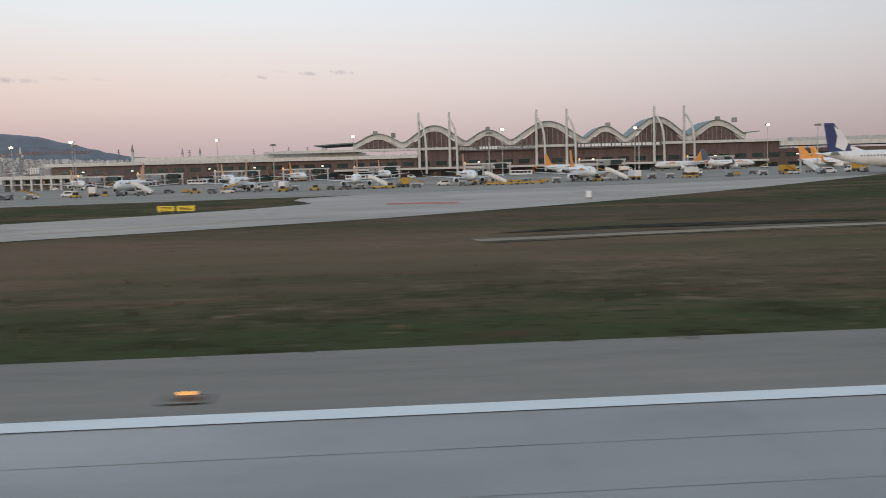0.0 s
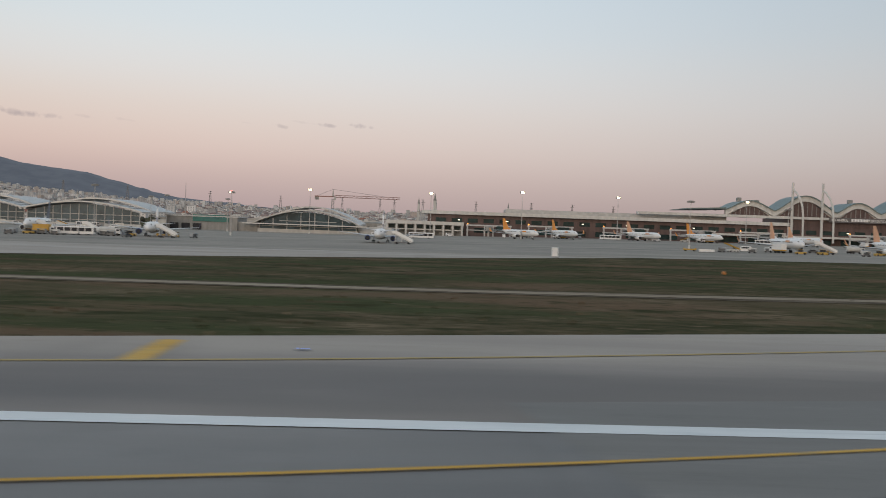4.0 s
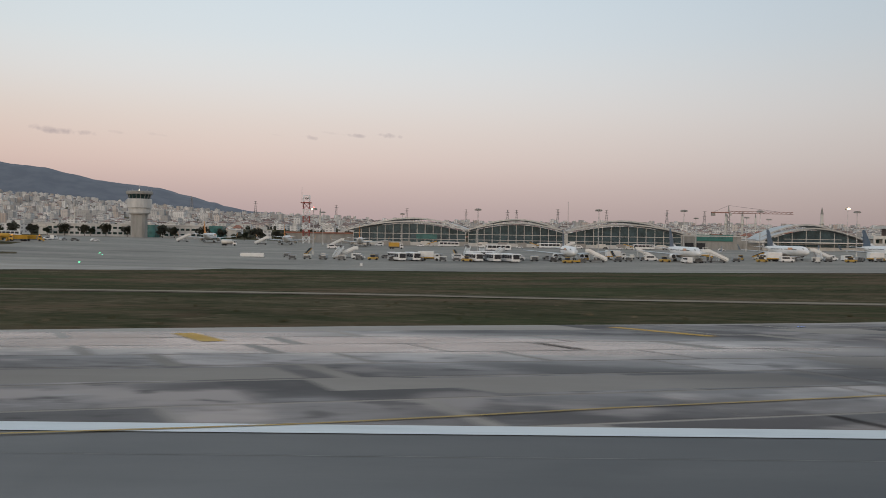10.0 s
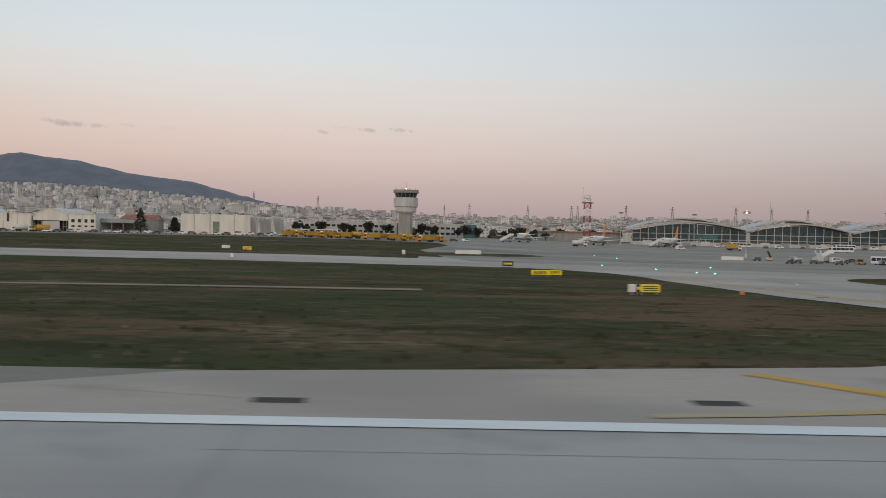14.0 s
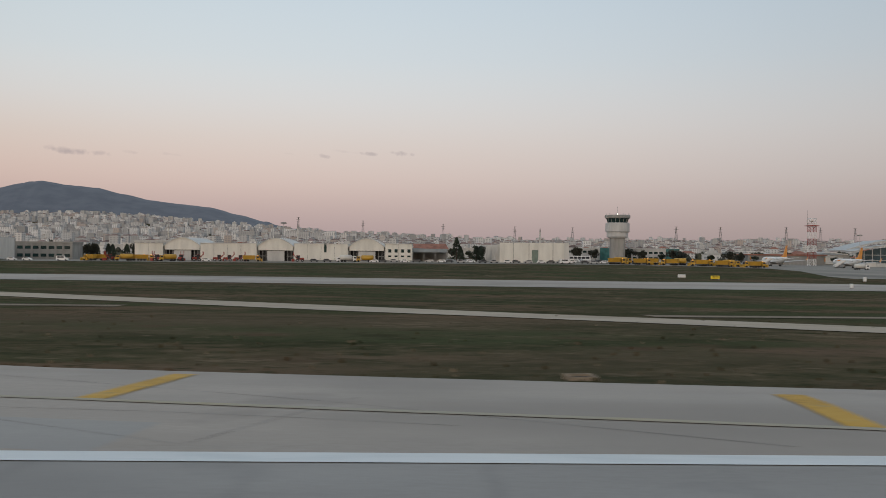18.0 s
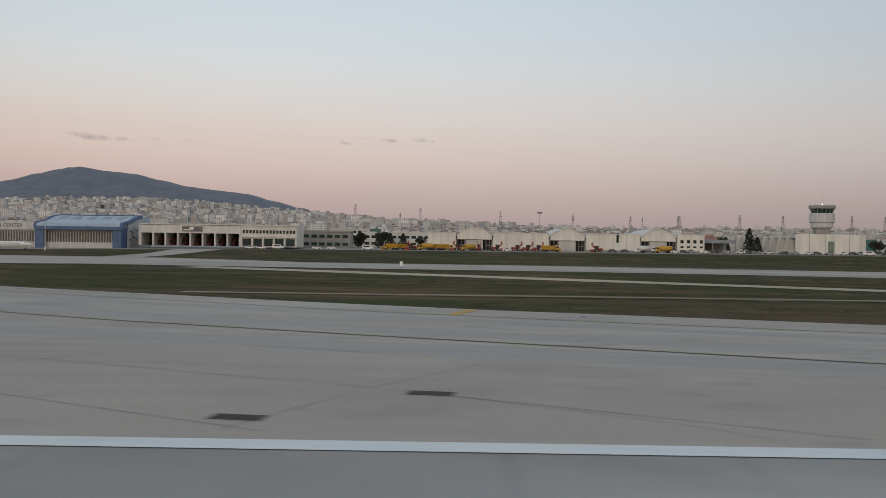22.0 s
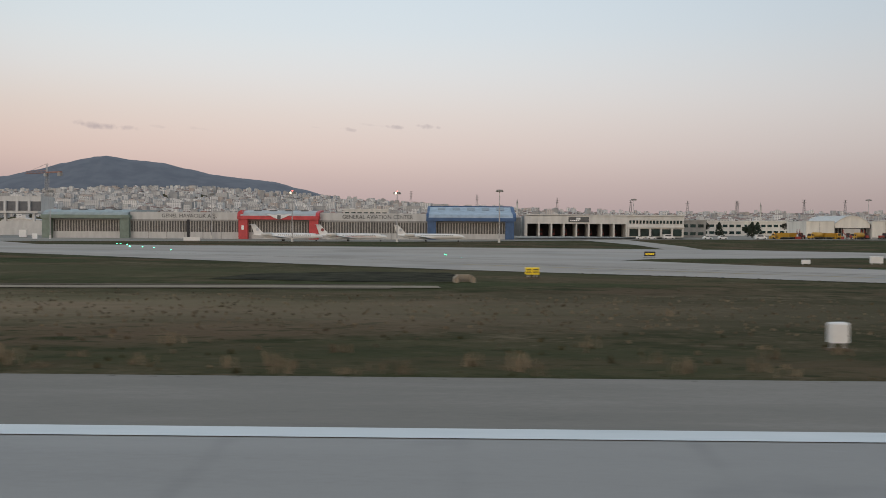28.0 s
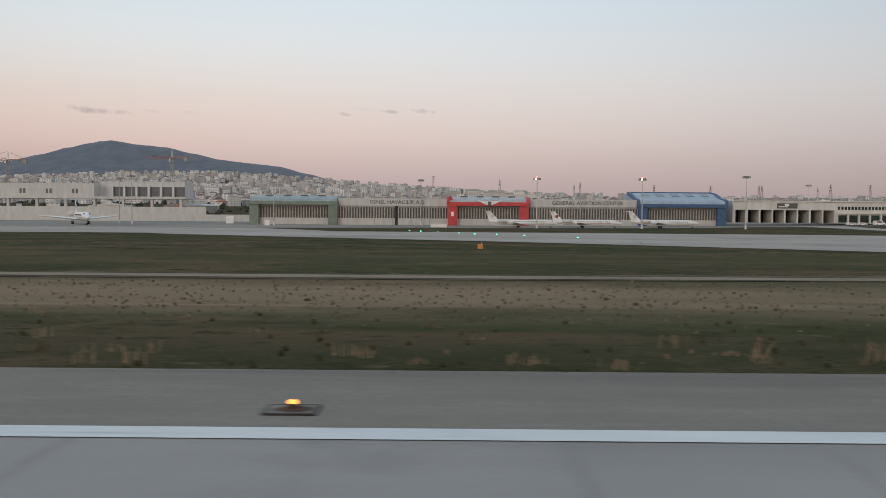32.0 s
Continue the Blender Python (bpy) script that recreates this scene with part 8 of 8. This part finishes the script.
# The far wooded hill: haze is put into its blue base colour and glow.
HILL = bpy.data.materials.new("hazy_hill")
HILL.use_nodes = True
hn, hl = HILL.node_tree.nodes, HILL.node_tree.links
hp = hn["Principled BSDF"]
hp.inputs["Roughness"].default_value = 1.0
hg = hn.new("ShaderNodeNewGeometry")
ht = hn.new("ShaderNodeTexNoise")
ht.inputs["Scale"].default_value, ht.inputs["Detail"].default_value = 0.012, 8.0
hl.new(hg.outputs["Position"], ht.inputs["Vector"])
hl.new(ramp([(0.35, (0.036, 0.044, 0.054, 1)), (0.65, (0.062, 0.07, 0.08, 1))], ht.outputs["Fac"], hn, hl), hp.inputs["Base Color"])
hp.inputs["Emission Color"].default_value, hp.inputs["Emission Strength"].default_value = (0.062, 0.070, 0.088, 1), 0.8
ridge = [(-7600, 190), (-6400, 240), (-5600, 300), (-5100, 360), (-4742, 418), (-4491, 470), (-4240, 532), (-4040, 574), (-3955, 588), (-3856, 598), (-3634, 563), (-3387, 541), (-3140, 486), (-2892, 433), (-2645, 405), (-2398, 380), (-2150, 318), (-1902, 256), (-1803, 228), (-1600, 190), (-1250, 160), (-800, 130), (-300, 110)]
mb = MB()
cols = []
for k in range(len(ridge) - 1):
    (xa, za), (xb, zb) = ridge[k], ridge[k + 1]
    for i in range(12):
        u = i / 12
        v = u * u * (3 - 2 * u) * 0.5 + u * 0.5
        cols.append((xa + (xb - xa) * u, za + (zb - za) * v))
for x, z in cols:
    rough = noise.noise(Vector((x * 0.013, 0, 0))) * 5 + noise.noise(Vector((x * 0.05, 3, 0))) * 2.5
    for r, (dy, q) in enumerate(((-1600, 0.1), (-1200, 0.32), (-800, 0.58), (-450, 0.8), (-180, 0.95), (0, 1.0), (80, 0.96))):
        bump = noise.noise(Vector((x * 0.004, dy * 0.006, 5))) * 22 * (r < 5)
        mb.v.append((x * (1 + dy / 14000), 8150 + dy, z * q + rough * q * 0.7 + bump))
mb.f = [(i * 7 + r, i * 7 + r + 1, (i + 1) * 7 + r + 1, (i + 1) * 7 + r) for i in range(len(cols) - 1) for r in range(6)]
mb.f = [f[::-1] for f in mb.f]
mb.m = [0] * len(mb.f)
tagged(part("backdrop_hill", mb, HILL, smooth_faces=True), "long wooded hill with blue haze put into its colour and glow", "hill", "", "structure")

# Rough grass that frays the pavements' edges.
def inside(x, y, ring):
    hit = False
    for (xa, ya), (xb, yb) in zip(ring, ring[1:] + ring[:1]):
        if (ya > y) != (yb > y) and x < xa + (xb - xa) * (y - ya) / (yb - ya):
            hit = not hit
    return hit


boxes = [(min(p[0] for p in r), max(p[0] for p in r), min(p[1] for p in r), max(p[1] for p in r), r) for r in PAVED]


def paved(x, y):
    return any(a < x < b and c < y < d and inside(x, y, r) for a, b, c, d, r in boxes)


rnd = random.Random(41)
tufts = MB()


def tuft(x, y, h):
    z = gz(x, y) - 0.02
    for k in range(3):
        a = rnd.uniform(0, 6.28)
        dx, dy, lean = math.cos(a) * h * 0.55, math.sin(a) * h * 0.55, rnd.uniform(-0.4, 0.4) * h
        tufts.add([(x - dx, y - dy, z), (x + dx, y + dy, z), (x + dx * 0.5 + lean, y + dy * 0.5, z + h * rnd.uniform(0.7, 1.0)), (x - dx * 0.3 + lean, y - dy * 0.3, z + h * rnd.uniform(0.6, 1.0))], [(0, 1, 2, 3)])


for k in range(14000):
    x = rnd.uniform(-1020, 640)
    y = 27.5 + rnd.expovariate(2.2)
    if not paved(x, y):
        tuft(x, y, rnd.uniform(0.04, 0.09))
for a, b, c, d, ring in boxes[:5]:
    # Along the curved rims of the exits.
    for (xa, ya), (xb, yb) in zip(ring, ring[1:] + ring[:1]):
        n = int(math.hypot(xb - xa, yb - ya) * 3)
        for k in range(n if 25 < (ya + yb) / 2 < 120 else 0):
            u = rnd.random()
            x, y = xa + (xb - xa) * u + rnd.gauss(0, 0.25), ya + (yb - ya) * u + rnd.gauss(0, 0.25)
            if y > 27.6 and not paved(x, y):
                tuft(x, y, rnd.uniform(0.06, 0.18))
for k in range(7000):
    x, y = rnd.uniform(-1040, 640), 28.4 + rnd.expovariate(0.05)
    if (y < 44 or x > -760) and y < 100 and not paved(x, y):
        tuft(x, y, rnd.uniform(0.08, 0.24))
tagged(part("grass_tufts", tufts, GRASS), "short rough grass fraying the pavement edges", "grass", "", "stuff")
tufts = MB()
for k in range(9000):
    # Low dead tufts roughen the sward, thickest in the straw-coloured western strip.
    x, y = (rnd.uniform(-1080, -760), rnd.uniform(44, 76)) if k % 3 else (rnd.uniform(-1020, 640), 29.0 + rnd.expovariate(0.055))
    if y < 92 and not paved(x, y):
        tuft(x, y, rnd.uniform(0.07, 0.2))
for k in range(420):
    # Taller clumps of standing straw.
    cx, cy = rnd.uniform(-1060, -770), 28.6 + rnd.expovariate(0.28)
    if k > 280:
        cx, cy = rnd.uniform(-1020, 640), 29.5 + rnd.expovariate(0.06)
    if cy < 80 and not paved(cx, cy):
        tall = rnd.uniform(0.2, 0.6) if k <= 280 else rnd.uniform(0.15, 0.3)
        for i in range(rnd.randint(5, 16)):
            x, y, h = cx + rnd.gauss(0, 0.22), cy + rnd.gauss(0, 0.2), tall * rnd.uniform(0.6, 1.1)
            z, lean, half = gz(x, y) - 0.02, rnd.uniform(-0.25, 0.25) * h, rnd.uniform(0.015, 0.035)
            tufts.add([(x - half, y, z), (x + half, y, z), (x + lean + half * 0.6, y, z + h), (x + lean - half * 0.6, y, z + h)], [(0, 1, 2, 3)])
tagged(part("dry_stalks", tufts, STRAW), "scattered clumps of pale dead grass stalks", "grass", "", "stuff")

# Old concrete slabs in the mouth of the middle exit.
for r in range(-6, 11):
    for c in range(20):
        u, v = c * 6.4 + rnd.uniform(-0.5, 0.5) + (r % 2) * 2.1, r * 3.7
        x0, y0 = -204 + u - v * 0.5, 21.6 + v + max(0.0, u - 30) * 0.24
        ring = [(x0, y0), (x0 + 6.2, y0 + (1.5 if u > 30 else 0)), (x0 + 4.45, y0 + 3.5 + (1.5 if u > 30 else 0)), (x0 - 1.75, y0 + 3.5)]
        cut = []
        for (xa, ya), (xb, yb) in zip(ring, ring[1:] + ring[:1]):
            # Cut off along the edge line.
            if ya >= 20.96:
                cut.append((xa, ya))
            if (ya - 20.96) * (yb - 20.96) < 0:
                u2 = (20.96 - ya) / (yb - ya)
                cut.append((xa + (xb - xa) * u2, 20.96))
        if rnd.random() < 0.03 or not -172 < x0 < -108 or len(cut) < 4 or max(y for x, y in cut) < 21.8 or not all(inside(x, max(y, 20.97), PAVED[1]) for x, y in cut):
            continue
        n = len(cut)
        mb = MB()
        mb.add([(x, y, gz(x, y) + z) for z in (0.062, 0.0665) for x, y in cut], [tuple(range(n, 2 * n))] + [(q, (q + 1) % n, n + (q + 1) % n, n + q) for q in range(n)])
        part("concrete_slab", mb, SLAB, exit_middle)

# Fine sealed joints between the slabs of the western exit.
joints = []
for k in range(15):
    for (dx, dy), far in (((-0.88, 0.47), 170), ((0.42, 0.9), 60)):
        x, y, run = -470 - k * 16 + rnd.uniform(-3, 3), 21.8, []
        for i in range(far // 4):
            if inside(x, y, PAVED[3]):
                run.append((x, y))
            elif run:
                break
            x, y = x + dx * 4 + rnd.uniform(-0.05, 0.05), y + dy * 4
        if len(run) > 3:
            joints.append(run[:rnd.randint(3, max(4, len(run)))])
for run in joints:
    ribbon("pavement_joint", run, 0.04, 0.0665, SEAM, "thin dark sealed joint in the pavement", 8.0, category="joint")
